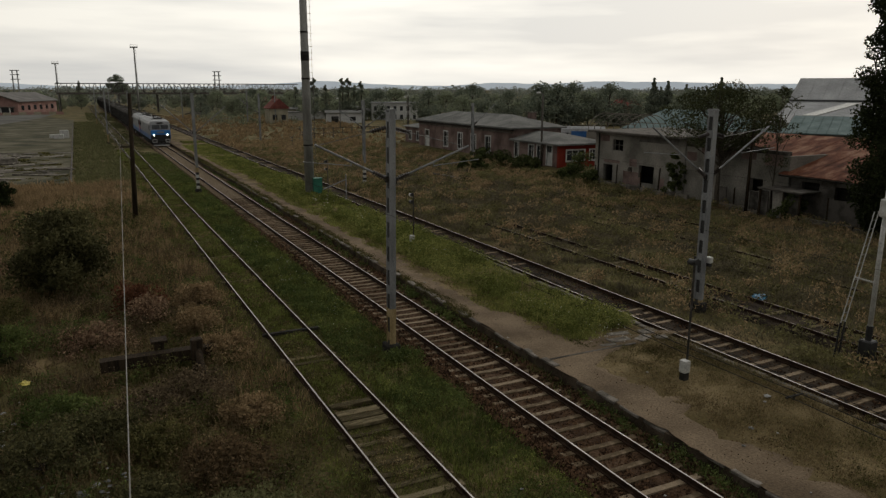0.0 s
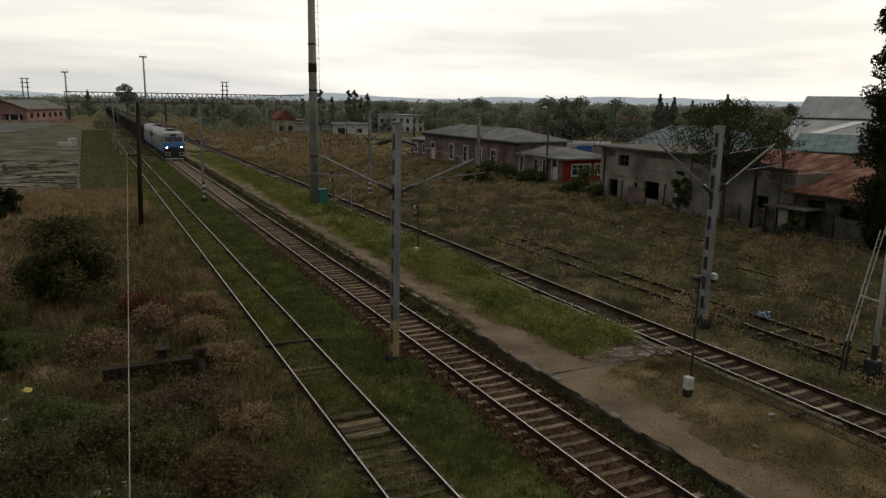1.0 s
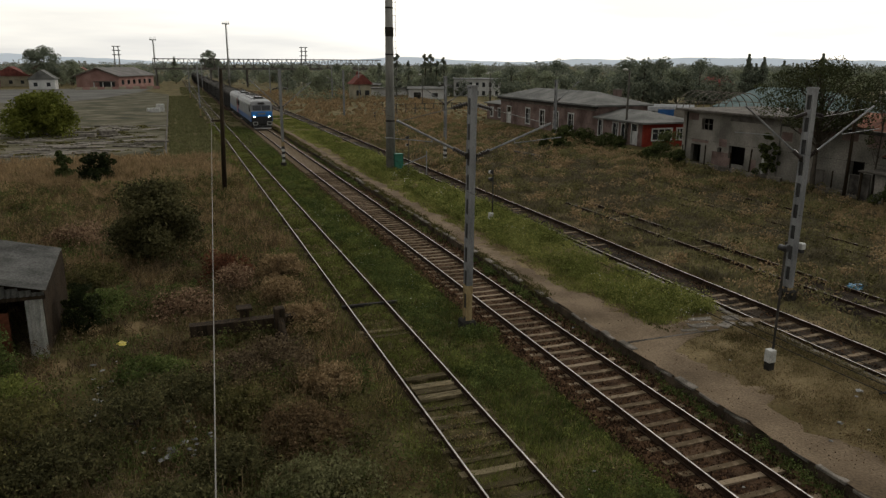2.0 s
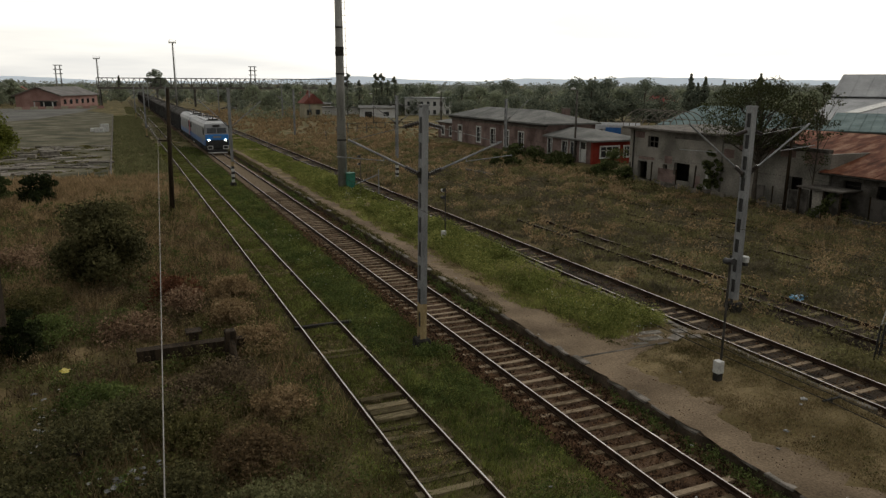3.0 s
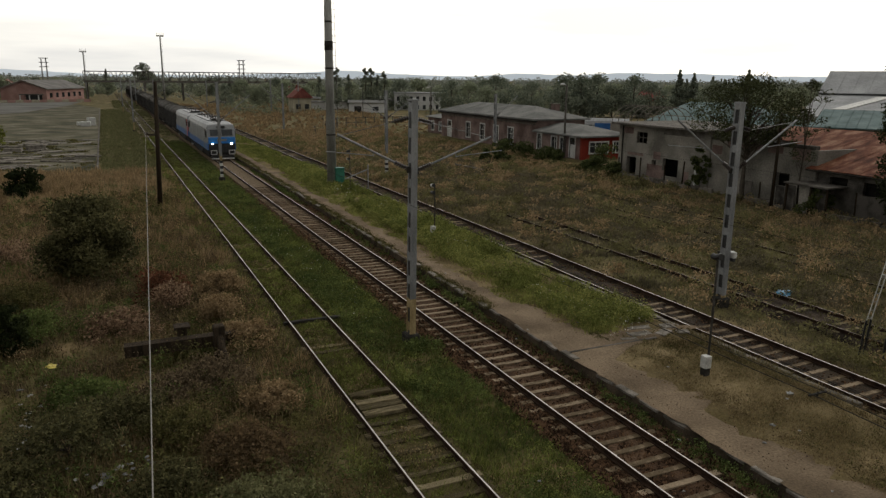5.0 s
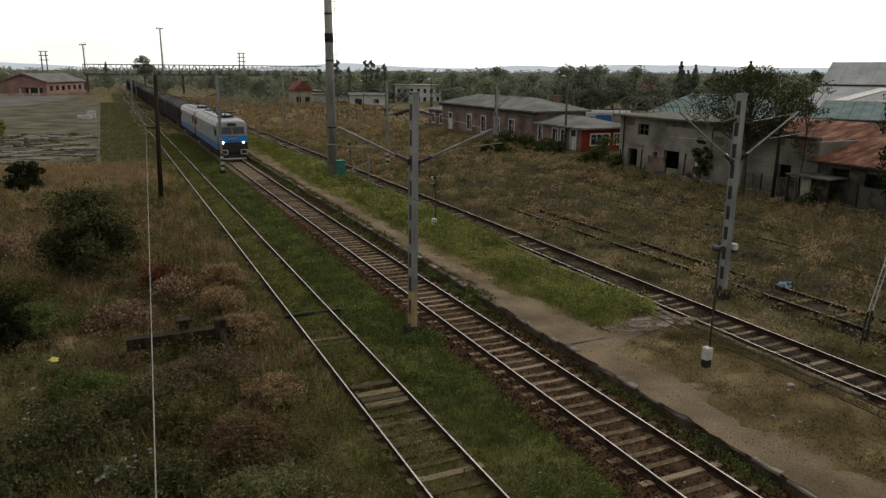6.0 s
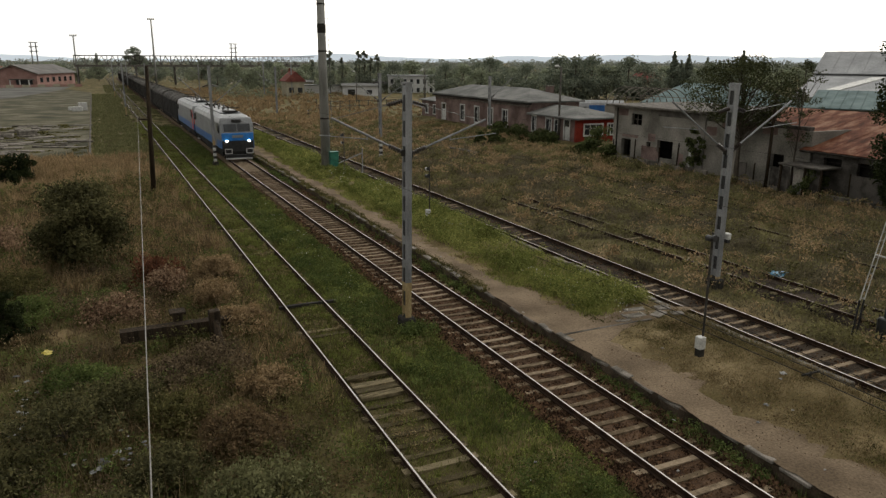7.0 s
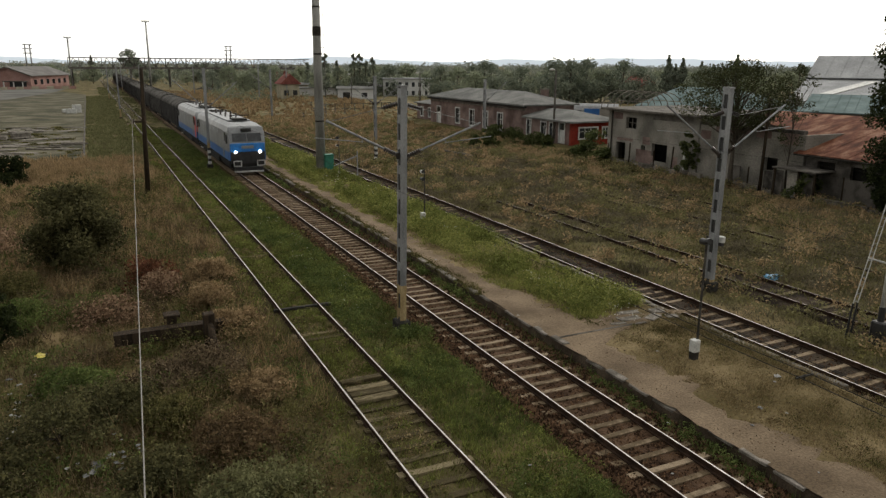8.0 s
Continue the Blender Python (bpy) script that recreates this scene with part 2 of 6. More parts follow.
def sleeper_mesh(length, width, top, material, name):
    bm = bmesh.new()
    h = length / 2
    ring = []
    for x, w, z in ((-h, width, top - 0.01), (-0.45, width * 0.86, top - 0.035), (0.45, width * 0.86, top - 0.035), (h, width, top - 0.01)):
        ring.append([bm.verts.new(p) for p in ((x, -w / 2 - 0.02, -0.14), (x, -w / 2, z), (x, w / 2, z), (x, w / 2 + 0.02, -0.14))])
    for a, b in zip(ring, ring[1:]):
        for i in range(3):
            bm.faces.new((a[i], a[i + 1], b[i + 1], b[i]))
    bm.faces.new(ring[0])
    bm.faces.new(ring[-1][::-1])
    bmesh.ops.recalc_face_normals(bm, faces=bm.faces[:])
    me = bpy.data.meshes.new(name)
    bm.to_mesh(me)
    bm.free()
    me.materials.append(material)
    return me


def bed(xc, half, y0, y1, z, material, parent, seed, name="ballast_bed"):
    """Ballast shoulder with an uneven edge and surface."""
    r = np.random.default_rng(seed)
    ys = np.concatenate([np.arange(y0, min(70, y1), 0.35), np.arange(70, y1 + 1, 6.0)])
    us = np.linspace(-1, 1, 15)
    U, Y = np.meshgrid(us, ys)
    X = xc + U * half + np.where(np.abs(U) > 0.9, r.normal(0, 0.12, U.shape), 0)
    Z = np.where(np.abs(U) > 0.95, -0.16, np.where(np.abs(U) > 0.75, z - 0.05, z)) + r.normal(0, 0.018, U.shape)
    k = np.arange(U.size).reshape(U.shape)
    me = bpy.data.meshes.new(name)
    me.from_pydata(np.stack([X, Y, Z], -1).reshape(-1, 3).tolist(), [],
                   np.stack([k[:-1, :-1], k[:-1, 1:], k[1:, 1:], k[1:, :-1]], -1).reshape(-1, 4).tolist())
    me.materials.append(material)
    ob = new(name, me)
    ob.parent = parent
    return ob


def track(xc, y0, y1, label, sleepers, bed_mat, half, seed, tops=(M_RAIL, M_RAILTOP), gauge=1.5, piece_end=62.0, dz=0.0, pitch=0.62, bed_z=0.05, skip=0.0, phase=0.0, buried=1000.0, bed_end=1000.0):
    tr = thing("railway_track", pose(0, 0, dz), label, "railway track", "railway tracks", "structure")
    rng = random.Random(seed)
    if bed_mat:
        bed(xc, half, y0, min(y1, bed_end), bed_z, bed_mat, tr, seed)
    for s in (-1, 1):
        rl = part("rail", rail_mesh(y0, y1, True), list(tops), tr)
        rl.location = (xc + s * gauge / 2, 0, 0.02)
    far = []
    y = y0 + phase
    while y < min(y1, 150):
        if rng.random() >= (skip if y < buried else 0.82):
            if y < piece_end:
                o = new("sleeper", sleepers)
                o.parent = tr
                o.location = (xc + rng.uniform(-0.04, 0.04), y + rng.uniform(-0.03, 0.03), rng.uniform(-0.012, 0.006))
                o.rotation_euler = (0, 0, rng.uniform(-0.02, 0.02))
            else:
                far.append(y)
        y += pitch
    if far:
        bm = bmesh.new()
        for y in far:
            box(bm, xc - 1.25, xc + 1.25, y - 0.12, y + 0.12, -0.1, 0.03)
        tagged(part("sleeper_row", bm, sleepers.materials[0], tr), kind="stuff")
    return tr


STONE_MAT = mat("loose_ballast_stone", (0.028, 0.016, 0.01), (0.15, 0.09, 0.053), 2.0, 20.0, 0.95, bump=0.3, island=0.6)
SL_CONC = sleeper_mesh(2.36, 0.2, 0.045, M_SLEEPER, "sleeper")
SL_WOOD = sleeper_mesh(1.9, 0.24, 0.075, M_WOODSL, "sleeper")
OLD_TOP = mat("dull_rail_head", (0.05, 0.036, 0.027), (0.12, 0.09, 0.07), 2.0, 20.0, 0.5, metal=0.4, bump=0.05)
track(6.35, 4, 420, "little-used railway track with timber sleepers sunk in grass", SL_WOOD, M_BALLAST_OLD, 1.35, 1, skip=0.04, pitch=0.565, phase=0.53, bed_z=0.0, buried=17.3)
track(11.34, 4, 420, "main railway track with concrete sleepers on rusty ballast", SL_CONC, M_BALLAST, 1.75, 2, bed_z=-0.03, phase=0.014, pitch=0.569)
track(19.95, 4, 420, "railway track with dark ballast and grey sleepers", SL_CONC, M_BALLAST_DARK, 1.2, 3, bed_z=-0.02, pitch=0.6, skip=0.15, buried=23.0)
track(24.8, 4, 42, "rusty disused railway track in dry grass", SL_WOOD, M_BALLAST_DARK, 1.3, 4, tops=(M_RAIL, OLD_TOP), skip=0.5, bed_z=0.03, piece_end=40, dz=0.04, buried=23.0, bed_end=24.0)
track(32.2, 4, 62, "rusty disused railway track almost lost in grass", SL_WOOD, None, 1.3, 5, tops=(M_RAIL, OLD_TOP), skip=0.9, piece_end=40, dz=-0.1)
track(38.0, 4, 62, "rusty disused railway track almost lost in grass", SL_WOOD, None, 1.3, 6, tops=(M_RAIL, OLD_TOP), skip=0.9, piece_end=30, dz=-0.1)


# ---- platform ----
PLAT = 0.3
plat = thing("platform", pose(0, 0, 0), "low platform with broken concrete edge slabs and a trodden sandy path", "platform", kind="structure")
r = np.random.default_rng(11)
pys = np.concatenate([np.arange(2, 70, 0.5), np.arange(70, 231, 8.0)])
pxs = np.array([13.2, 13.6, 14.2, 14.9, 15.5, 16.2, 17.0, 17.7, 18.3, 18.74])
PX, PY = np.meshgrid(pxs, pys)
PZ = PLAT - 0.012 + r.normal(0, 0.012, PX.shape) - np.where(PX > 18.5, 0.14, 0) - np.where(PX > 18, 0.05, 0)
pk = np.arange(PX.size).reshape(PX.shape)
pme = bpy.data.meshes.new("platform_fill")
pme.from_pydata(np.stack([PX, PY, PZ], -1).reshape(-1, 3).tolist(), [], np.stack([pk[:-1, :-1], pk[:-1, 1:], pk[1:, 1:], pk[1:, :-1]], -1).reshape(-1, 4).tolist())
pme.materials.append(M_PLATFORM)
pf = new("platform_fill", pme)
pf.parent = plat
# trodden path along the edge, ragged on its grass side
bm = bmesh.new()
prev = None
for y in np.concatenate([np.arange(2, 70, 0.3), np.arange(70, 200, 8.0)]):
    far_ = min(1.0, max(0.0, (y - 21) / 9))
    wide = 1.75 - 0.75 * far_ + 0.28 * (1 - 0.5 * far_) * math.sin(y * 0.37) + 0.2 * math.sin(y * 1.3 + 1) + r.normal(0, 0.2)
    wide += 3.9 * math.exp(-((y - 19.2) / 0.75) ** 2)
    x_in = 13.04 + 0.32 * far_ + r.normal(0, 0.03)
    row = [bm.verts.new((x_in + u * (wide + 0.1), y, PLAT + 0.02 + 0.01 * math.sin(y * 2 + u * 5) - (0.05 if u == 1 else 0))) for u in (0, 0.25, 0.5, 0.75, 1)]
    if prev:
        for i in range(4):
            bm.faces.new((prev[i], prev[i + 1], row[i + 1], row[i]))
    prev = row
part("path", bm, M_PATH, plat, "trodden sandy path")
# edge wall and slabs
part("edge_wall", boxm(13.04, 13.2, 2, 230, -0.25, PLAT - 0.03), M_EDGE, plat, "dark stained edge wall")
slab_bm = bmesh.new()
box(slab_bm, -0.08, 0.15, -0.4, 0.4, -0.06, 0.02, 0.015)
slab_me = bpy.data.meshes.new("edge_slab")
slab_bm.to_mesh(slab_me)
slab_bm.free()
slab_me.materials.append(M_CONC)
rr = random.Random(5)
y = 2.5
while y < 90:
    if rr.random() > 0.28:
        o = new("edge_slab", slab_me)
        o.parent = plat
        o.location = (13.09 + rr.uniform(-0.04, 0.03), y, PLAT + rr.uniform(-0.03, 0.025))
        o.rotation_euler = (rr.uniform(-0.02, 0.02), rr.uniform(-0.06, 0.05), rr.uniform(-0.04, 0.04))
    y += 1.0

# pale edge kerb on the far side of the platform, in lengths
kerb_bm = bmesh.new()
box(kerb_bm, -0.11, 0.11, -0.58, 0.58, -0.35, 0.0, 0.02)
kerb_me = bpy.data.meshes.new("kerb_stone")
kerb_bm.to_mesh(kerb_me)
kerb_bm.free()
kerb_me.materials.append(M_CONC)
y = 4.6
while y < 34:
    if rr.random() > 0.08:
        o = new("kerb_stone", kerb_me)
        o.parent = plat
        o.location = (18.86 + rr.uniform(-0.02, 0.02), y, 0.17 + rr.uniform(-0.03, 0.015))
        o.rotation_euler = (rr.uniform(-0.015, 0.015), rr.uniform(-0.04, 0.04), rr.uniform(-0.015, 0.015))
    y += 1.19

# loose ballast stones on the main and platform tracks
def stones(name, n, x0, x1, y0, y1, z, size, seed, label):
    g = np.random.default_rng(seed)
    yy = y0 + (y1 - y0) * g.uniform(0, 1, n) ** 1.6
    c = np.stack([g.uniform(x0, x1, n), yy, np.full(n, z)], 1)
    base = np.array([(1, 0, 0), (-0.5, 0.87, 0), (-0.5, -0.87, 0), (0, 0, 1.0)])
    face = np.array([(0, 1, 3), (1, 2, 3), (2, 0, 3)])
    s = size * g.uniform(0.5, 1.4, (n, 1, 1))
    a = g.uniform(0, 6.28, n)
    p = base[None] * s * g.uniform(0.7, 1.2, (n, 4, 1))
    q = p.copy()
    q[..., 0] = p[..., 0] * np.cos(a)[:, None] - p[..., 1] * np.sin(a)[:, None]
    q[..., 1] = p[..., 0] * np.sin(a)[:, None] + p[..., 1] * np.cos(a)[:, None]
    q += c[:, None]
    me = bpy.data.meshes.new(name)
    me.from_pydata(q.reshape(-1, 3).tolist(), [], (face[None] + 4 * np.arange(n)[:, None, None]).reshape(-1, 3).tolist())
    me.materials.append(STONE_MAT)
    return tagged(new(name, me), label, "stones", kind="stuff")


stones("ballast_stones", 36000, 9.7, 12.95, 5, 75, -0.043, 0.045, 31, "rust-brown ballast stones along the main track")
stones("ballast_stones", 9000, 12.18, 13.0, 5, 60, -0.005, 0.05, 34, "rust-brown ballast stones heaped beside the platform")
stones("ballast_stones", 9000, 9.7, 10.42, 5, 45, 0.0, 0.05, 35, "rust-brown ballast stones over the sleeper ends")
stones("ballast_stones", 9000, 18.6, 21.3, 5, 60, -0.03, 0.045, 32, "dark ballast stones along the platform track")
# crossing planks and a dark rod in the grassy track
for y0, w_ in ((17.5, 0.3), (17.84, 0.27), (18.2, 0.3), (18.8, 0.26)):
    pl = finish("crossing_plank", boxm(5.72, 6.98, y0 - w_ / 2, y0 + w_ / 2, 0.02, 0.13, 0.015), M_WOODSL)
    tagged(pl, "weathered timber crossing plank between the rails", "plank", "crossing planks")
tagged(finish("point_rod", boxm(5.4, 7.6, 25.85, 26.0, 0.02, 0.13, 0.01), M_DARK), "dark steel rod lying across the grassy track", "rod")
stones("path_pebbles", 2600, 13.1, 16.2, 5, 45, PLAT + 0.01, 0.022, 33, "small pebbles on the trodden path")


# ---- overhead line masts ----
def insulator(parent, a, b, r=0.09, n=6):
    bm = bmesh.new()
    a, b = Vector(a), Vector(b)
    tube(bm, a, b, r * 0.45, seg=6)
    d = (b - a) / n
    for i in range(n):
        tube(bm, a + d * (i + 0.25), a + d * (i + 0.65), r, r * 0.7, 8)
    return part("insulator", bm, M_INSUL, parent, "dark ribbed insulator")


def mast(x, y, h, arms, label, low=1.6, lean=0.0, face=0.0, stripes=False, top_arm=True, base_z=0.0, width=0.21):
    """Twin-channel steel mast with batten plates, and tubular cantilevers given as (reach, root height, tip height)."""
    t = thing("overhead_line_mast", pose(x, y, base_z, 0, lean, 0), label, "overhead line mast", "overhead line masts")
    w = width / 2
    d = 0.17
    for s in (-1, 1):
        ys = s * d
        prof = [(-w, ys), (-w, ys - s * 0.065), (-w + 0.014, ys - s * 0.065), (-w + 0.014, ys - s * 0.014), (w - 0.014, ys - s * 0.014), (w - 0.014, ys - s * 0.065), (w, ys - s * 0.065), (w, ys)]
        part("channel", prismm(prof, "z", low, h), M_MAST, t)
        part("lower_channel", prismm(prof, "z", 0.3, low), M_MASTLOW, t, "ochre-stained lower channel")
    z = 0.45
    while z < h - 0.2:
        for xx in (-w - 0.008, w):
            part("batten", boxm(xx, xx + 0.008, -d + 0.004, d - 0.004, z, z + 0.3, 0.0), M_MASTLOW if z < low else M_MAST, t)
        z += 0.84
    # added black core: paints the shade seen through the batten slots
    part("slot_shade_core", boxm(-w + 0.018, w - 0.018, -0.08, 0.08, 0.3, h - 0.05), M_BLACK, t, "black core added for the shade between the channels")
    part("cap", boxm(-w - 0.03, w + 0.03, -0.2, 0.2, h - 0.02, h + 0.03), M_MAST, t)
    part("foundation", boxm(-w - 0.14, w + 0.14, -0.3, 0.3, -0.25, 0.32, 0.05), M_DARK, t, "dark tarred foundation block")
    for reach, root, tip in arms:
        s = 1 if reach > 0 else -1
        a, b = Vector((s * w, 0, root)), Vector((reach, 0, tip))
        d = (b - a).normalized()
        part("bracket", boxm(min(s * w, s * (w + 0.09)), max(s * w, s * (w + 0.09)), -0.06, 0.06, root - 0.1, root + 0.1), M_DARK, t)
        insulator(t, a + d * 0.12, a + d * 0.62)
        part("cantilever", tubem(a + d * 0.6, b, 0.038), M_MAST, t)
        if top_arm:
            c = Vector((s * w, 0, root + 1.72))
            e = Vector((s * (w + 0.95), 0, root + 1.5))
            insulator(t, c + Vector((s * 0.08, 0, 0)), c.lerp(e, 0.62))
            part("top_stay", tubem(c.lerp(e, 0.6), b + Vector((0, 0, -0.05)), 0.012, seg=5), M_WIRE, t)
        k = a.lerp(b, 0.52)
        part("registration_arm", tubem(k + Vector((0, -0.03, -0.12)), (reach - s * 0.15 + s * 0.55, -0.05, k.z + 0.05), 0.017, seg=6), M_MAST, t)
        part("drop_bracket", tubem(k, k + Vector((0, -0.03, -0.14)), 0.02, seg=6), M_MAST, t)
    if stripes:
        for i in range(6):
            part("stripe", boxm(-w - 0.012, w + 0.012, -0.182, 0.182, 0.35 + i * 0.24, 0.35 + i * 0.24 + 0.238), M_BLACK if i % 2 else M_WHITE, t)
    return t


mast(9.17, 22.5, 8.39, [(-2.6, 6.1, 7.3), (2.95, 6.05, 7.15)], "grey steel channel mast with two cantilevers between the tracks", lean=0.6)
mast(22.73, 21.5, 8.25, [(-3.1, 5.6, 7.65), (3.25, 5.6, 7.55)], "grey slotted steel mast with raised cantilevers and a white box", width=0.22, low=0.42)
mast(9.05, 67.1, 8.6, [(-2.6, 5.25, 7.65), (2.8, 5.25, 7.5)], "grey steel mast with a black and white striped foot", stripes=True, low=2.2)
for yy in (156.3, 246.0):
    mast(9.1, yy, 8.5, [(-2.6, 5.3, 7.6), (2.8, 5.3, 7.5)], "distant grey steel mast with cantilevers", top_arm=False)
mast(23.8, 64.5, 7.95, [(-2.4, 5.5, 7.2), (2.6, 5.5, 7.1)], "grey steel mast with a black and white striped foot", stripes=True, low=2.2)
for yy in (108.0, 195.0):
    mast(23.8, yy, 8.2, [(-2.4, 5.5, 7.2)], "distant grey steel mast with a cantilever", top_arm=False, width=0.22)
mast(40.2, 73.3, 7.4, [(2.9, 5.0, 7.3)], "grey steel mast with a single raised arm in the grass", top_arm=False)
for xx, yy, hh in ((34.6, 169.0, 8.6), (46.0, 190.0, 8.4)):
    mast(xx, yy, hh, [(-2.2, 5.5, 7.2)], "distant grey steel mast with a cantilever", top_arm=False)
for yy in (131.6, 200.0):
    mast(4.2, yy, 8.6, [(2.0, 6.0, 7.3)], "distant pale concrete mast beside the track", top_arm=False)

# white relay box on the slotted mast
rb = thing("relay_box", pose(22.98, 21.35, 2.0), "small white box fixed to the slotted mast", "box")
part("case", boxm(-0.08, 0.14, -0.14, 0.14, 0, 0.26, 0.03), M_WHITE, rb)
part("gland", boxm(-0.05, 0.1, -0.1, 0.1, -0.14, 0.0), M_BLACK, rb)


# ---- tall lighting masts and poles ----
def lamp_tower(x, y, h, r0, r1, label, rungs=True, bands=(0.2, 0.45, 0.62), base_z=0.0):
    t = thing("lighting_mast", pose(x, y, base_z), label, "lighting mast", "lighting masts")
    part("shaft", tubem((0, 0, -0.2), (0, 0, h), r0, r1, 14), M_POLE, t, smooth=True)
    for b in bands:
        rr_ = r0 + (r1 - r0) * b
        part("clamp_band", tubem((0, 0, h * b), (0, 0, h * b + 0.12), rr_ + 0.02, seg=14), M_DARK, t)
    if rungs:
        bm = bmesh.new()
        tube(bm, (r0 + 0.2, 0, 3), (r1 + 0.22, 0, h), 0.015, seg=5)
        z = 3.0
        while z < h:
            tube(bm, (r1 - 0.05, 0, z), (r0 + 0.22, 0, z), 0.014, seg=5)
            z += 0.5
        part("ladder", bm, M_WIRE, t)
    part("gantry", boxm(-1.1, 1.1, -0.35, 0.35, h - 0.05, h + 0.05), M_MAST, t)
    for s in (-0.9, -0.3, 0.3, 0.9):
        bm = bmesh.new()
        prism(bm, [(-0.25, h + 0.05), (0.2, h + 0.1), (0.25, h + 0.5), (-0.2, h + 0.45)], "x", s - 0.24, s + 0.24)
        part("floodlight", bm, M_WHITE, t)
    bm = bmesh.new()
    for s in (-1.1, 1.1):
        tube(bm, (s, -0.33, h), (s, -0.33, h + 1.0), 0.02, seg=5)
        tube(bm, (s, 0.33, h), (s, 0.33, h + 1.0), 0.02, seg=5)
    for yy in (-0.33, 0.33):
        tube(bm, (-1.1, yy, h + 1.0), (1.1, yy, h + 1.0), 0.02, seg=5)
    part("railing", bm, M_WIRE, t)
    return t


tall = lamp_tower(16.6, 58.0, 21.0, 0.4, 0.25, "tall grey concrete lighting mast with rungs on the platform", base_z=PLAT)
part("joint_sleeve", tubem((0, 0, 10.9), (0, 0, 11.6), 0.345, 0.34, 14), M_DARK, tall, "dark joint sleeve")
lamp_tower(18.4, 260.9, 21.6, 0.35, 0.2, "distant lighting mast with a floodlight cluster")
lamp_tower(-5.3, 299.2, 17.2, 0.33, 0.2, "distant lighting mast with a floodlight cluster")

cab = thing("switch_cabinet", pose(17.05, 57.6, PLAT), "teal steel switch cabinet at the lighting mast's foot", "cabinet")
part("case", boxm(-0.28, 0.42, -0.3, 0.3, 0.0, 1.55, 0.02), M_TEAL, cab)
part("door", boxm(-0.24, 0.38, -0.315, -0.303, 0.1, 1.45), M_TEAL, cab)
part("roof", boxm(-0.32, 0.46, -0.34, 0.34, 1.55, 1.6), M_TEAL, cab)

dp = thing("timber_pole", pose(2.91, 53.1, -0.1, 0, 2.0, 0), "dark tarred timber pole leaning slightly in dry grass", "pole")
part("pole_shaft", tubem((0, 0, 0), (0, 0, 8.8), 0.17, 0.12, 10), M_TARWOOD, dp, smooth=True)
part("crossarm", boxm(-0.75, 0.12, -0.05, 0.05, 5.25, 5.35), M_TARWOOD, dp)
part("insulator", tubem((-0.62, 0, 5.35), (-0.62, 0, 5.5), 0.05, 0.03), M_INSUL, dp)


def street_lamp(x, y, h, label, r=0.1):
    t = thing("lamp_post", pose(x, y, -0.1), label, "lamp post", "lamp posts")
    part("post", tubem((0, 0, 0), (0, 0, h), r, r * 0.7, 8), M_CONC_DARK, t, smooth=True)
    part("arm", tubem((0, 0, h - 0.1), (-0.5, 0, h + 0.12), 0.03, seg=6), M_MAST, t)
    bm = bmesh.new()
    bmesh.ops.create_uvsphere(bm, u_segments=10, v_segments=6, radius=0.22, matrix=Matrix.Translation((-0.55, 0, h + 0.1)) @ Matrix.Diagonal((1.5, 1, 0.6, 1)))
    part("lamp_head", bm, M_WHITE, t, "white lamp head", smooth=True)
    return t


street_lamp(47.3, 69.8, 8.6, "grey lamp post with a white head beside the brick house", 0.14)
street_lamp(49.0, 146.7, 7.0, "distant grey lamp post with a white head")
street_lamp(57.0, 130.0, 7.4, "distant grey lamp post with a white head")
street_lamp(66.0, 150.0, 7.4, "distant grey lamp post with a white head")


def signal_post(x, y, h, label, heads, boxy=True):
    t = thing("signal_post", pose(x, y, PLAT), label, "signal", "signal posts")
    if boxy:
        part("foot_box", boxm(-0.12, 0.12, -0.12, 0.12, 0.24, 0.63, 0.015), M_WHITE, t, "white cable box")
        part("plinth", boxm(-0.1, 0.1, -0.1, 0.1, -0.1, 0.24), M_DARK, t)
    part("post", tubem((0.1, 0.02, 0.1), (0.1, 0.02, h), 0.035, seg=8), M_CONC_DARK, t)
    for z, m in heads:
        part("signal_head", tubem((-0.08, -0.16, z), (-0.08, 0.06, z), 0.095, seg=12), m, t)
        part("hood", tubem((-0.08, -0.26, z + 0.04), (-0.08, -0.16, z + 0.03), 0.1, seg=10), M_BLACK, t)
        part("head_arm", tubem((0.1, 0.02, z), (-0.06, 0.0, z), 0.02, seg=6), M_CONC_DARK, t)
    return t


signal_post(16.05, 15.5, 3.9, "thin grey post with white cable box and dark round head", [(3.75, M_BLACK)])
signal_post(16.4, 36.9, 3.1, "thin post with white signal heads and a white cable box", [(2.95, M_WHITE), (2.55, M_BLACK)])
signal_post(17.6, 56.5, 3.2, "thin signal post beside the teal cabinet", [(3.0, M_BLACK), (2.4, M_WHITE)], False)
for xx, yy in ((34.0, 122.0), (29.0, 110.0), (38.5, 140.0)):
    s_ = signal_post(xx, yy, 1.9, "small dwarf signal in dry grass", [(1.7, M_WHITE), (1.3, M_BLACK)], False)
    s_.location.z = 0

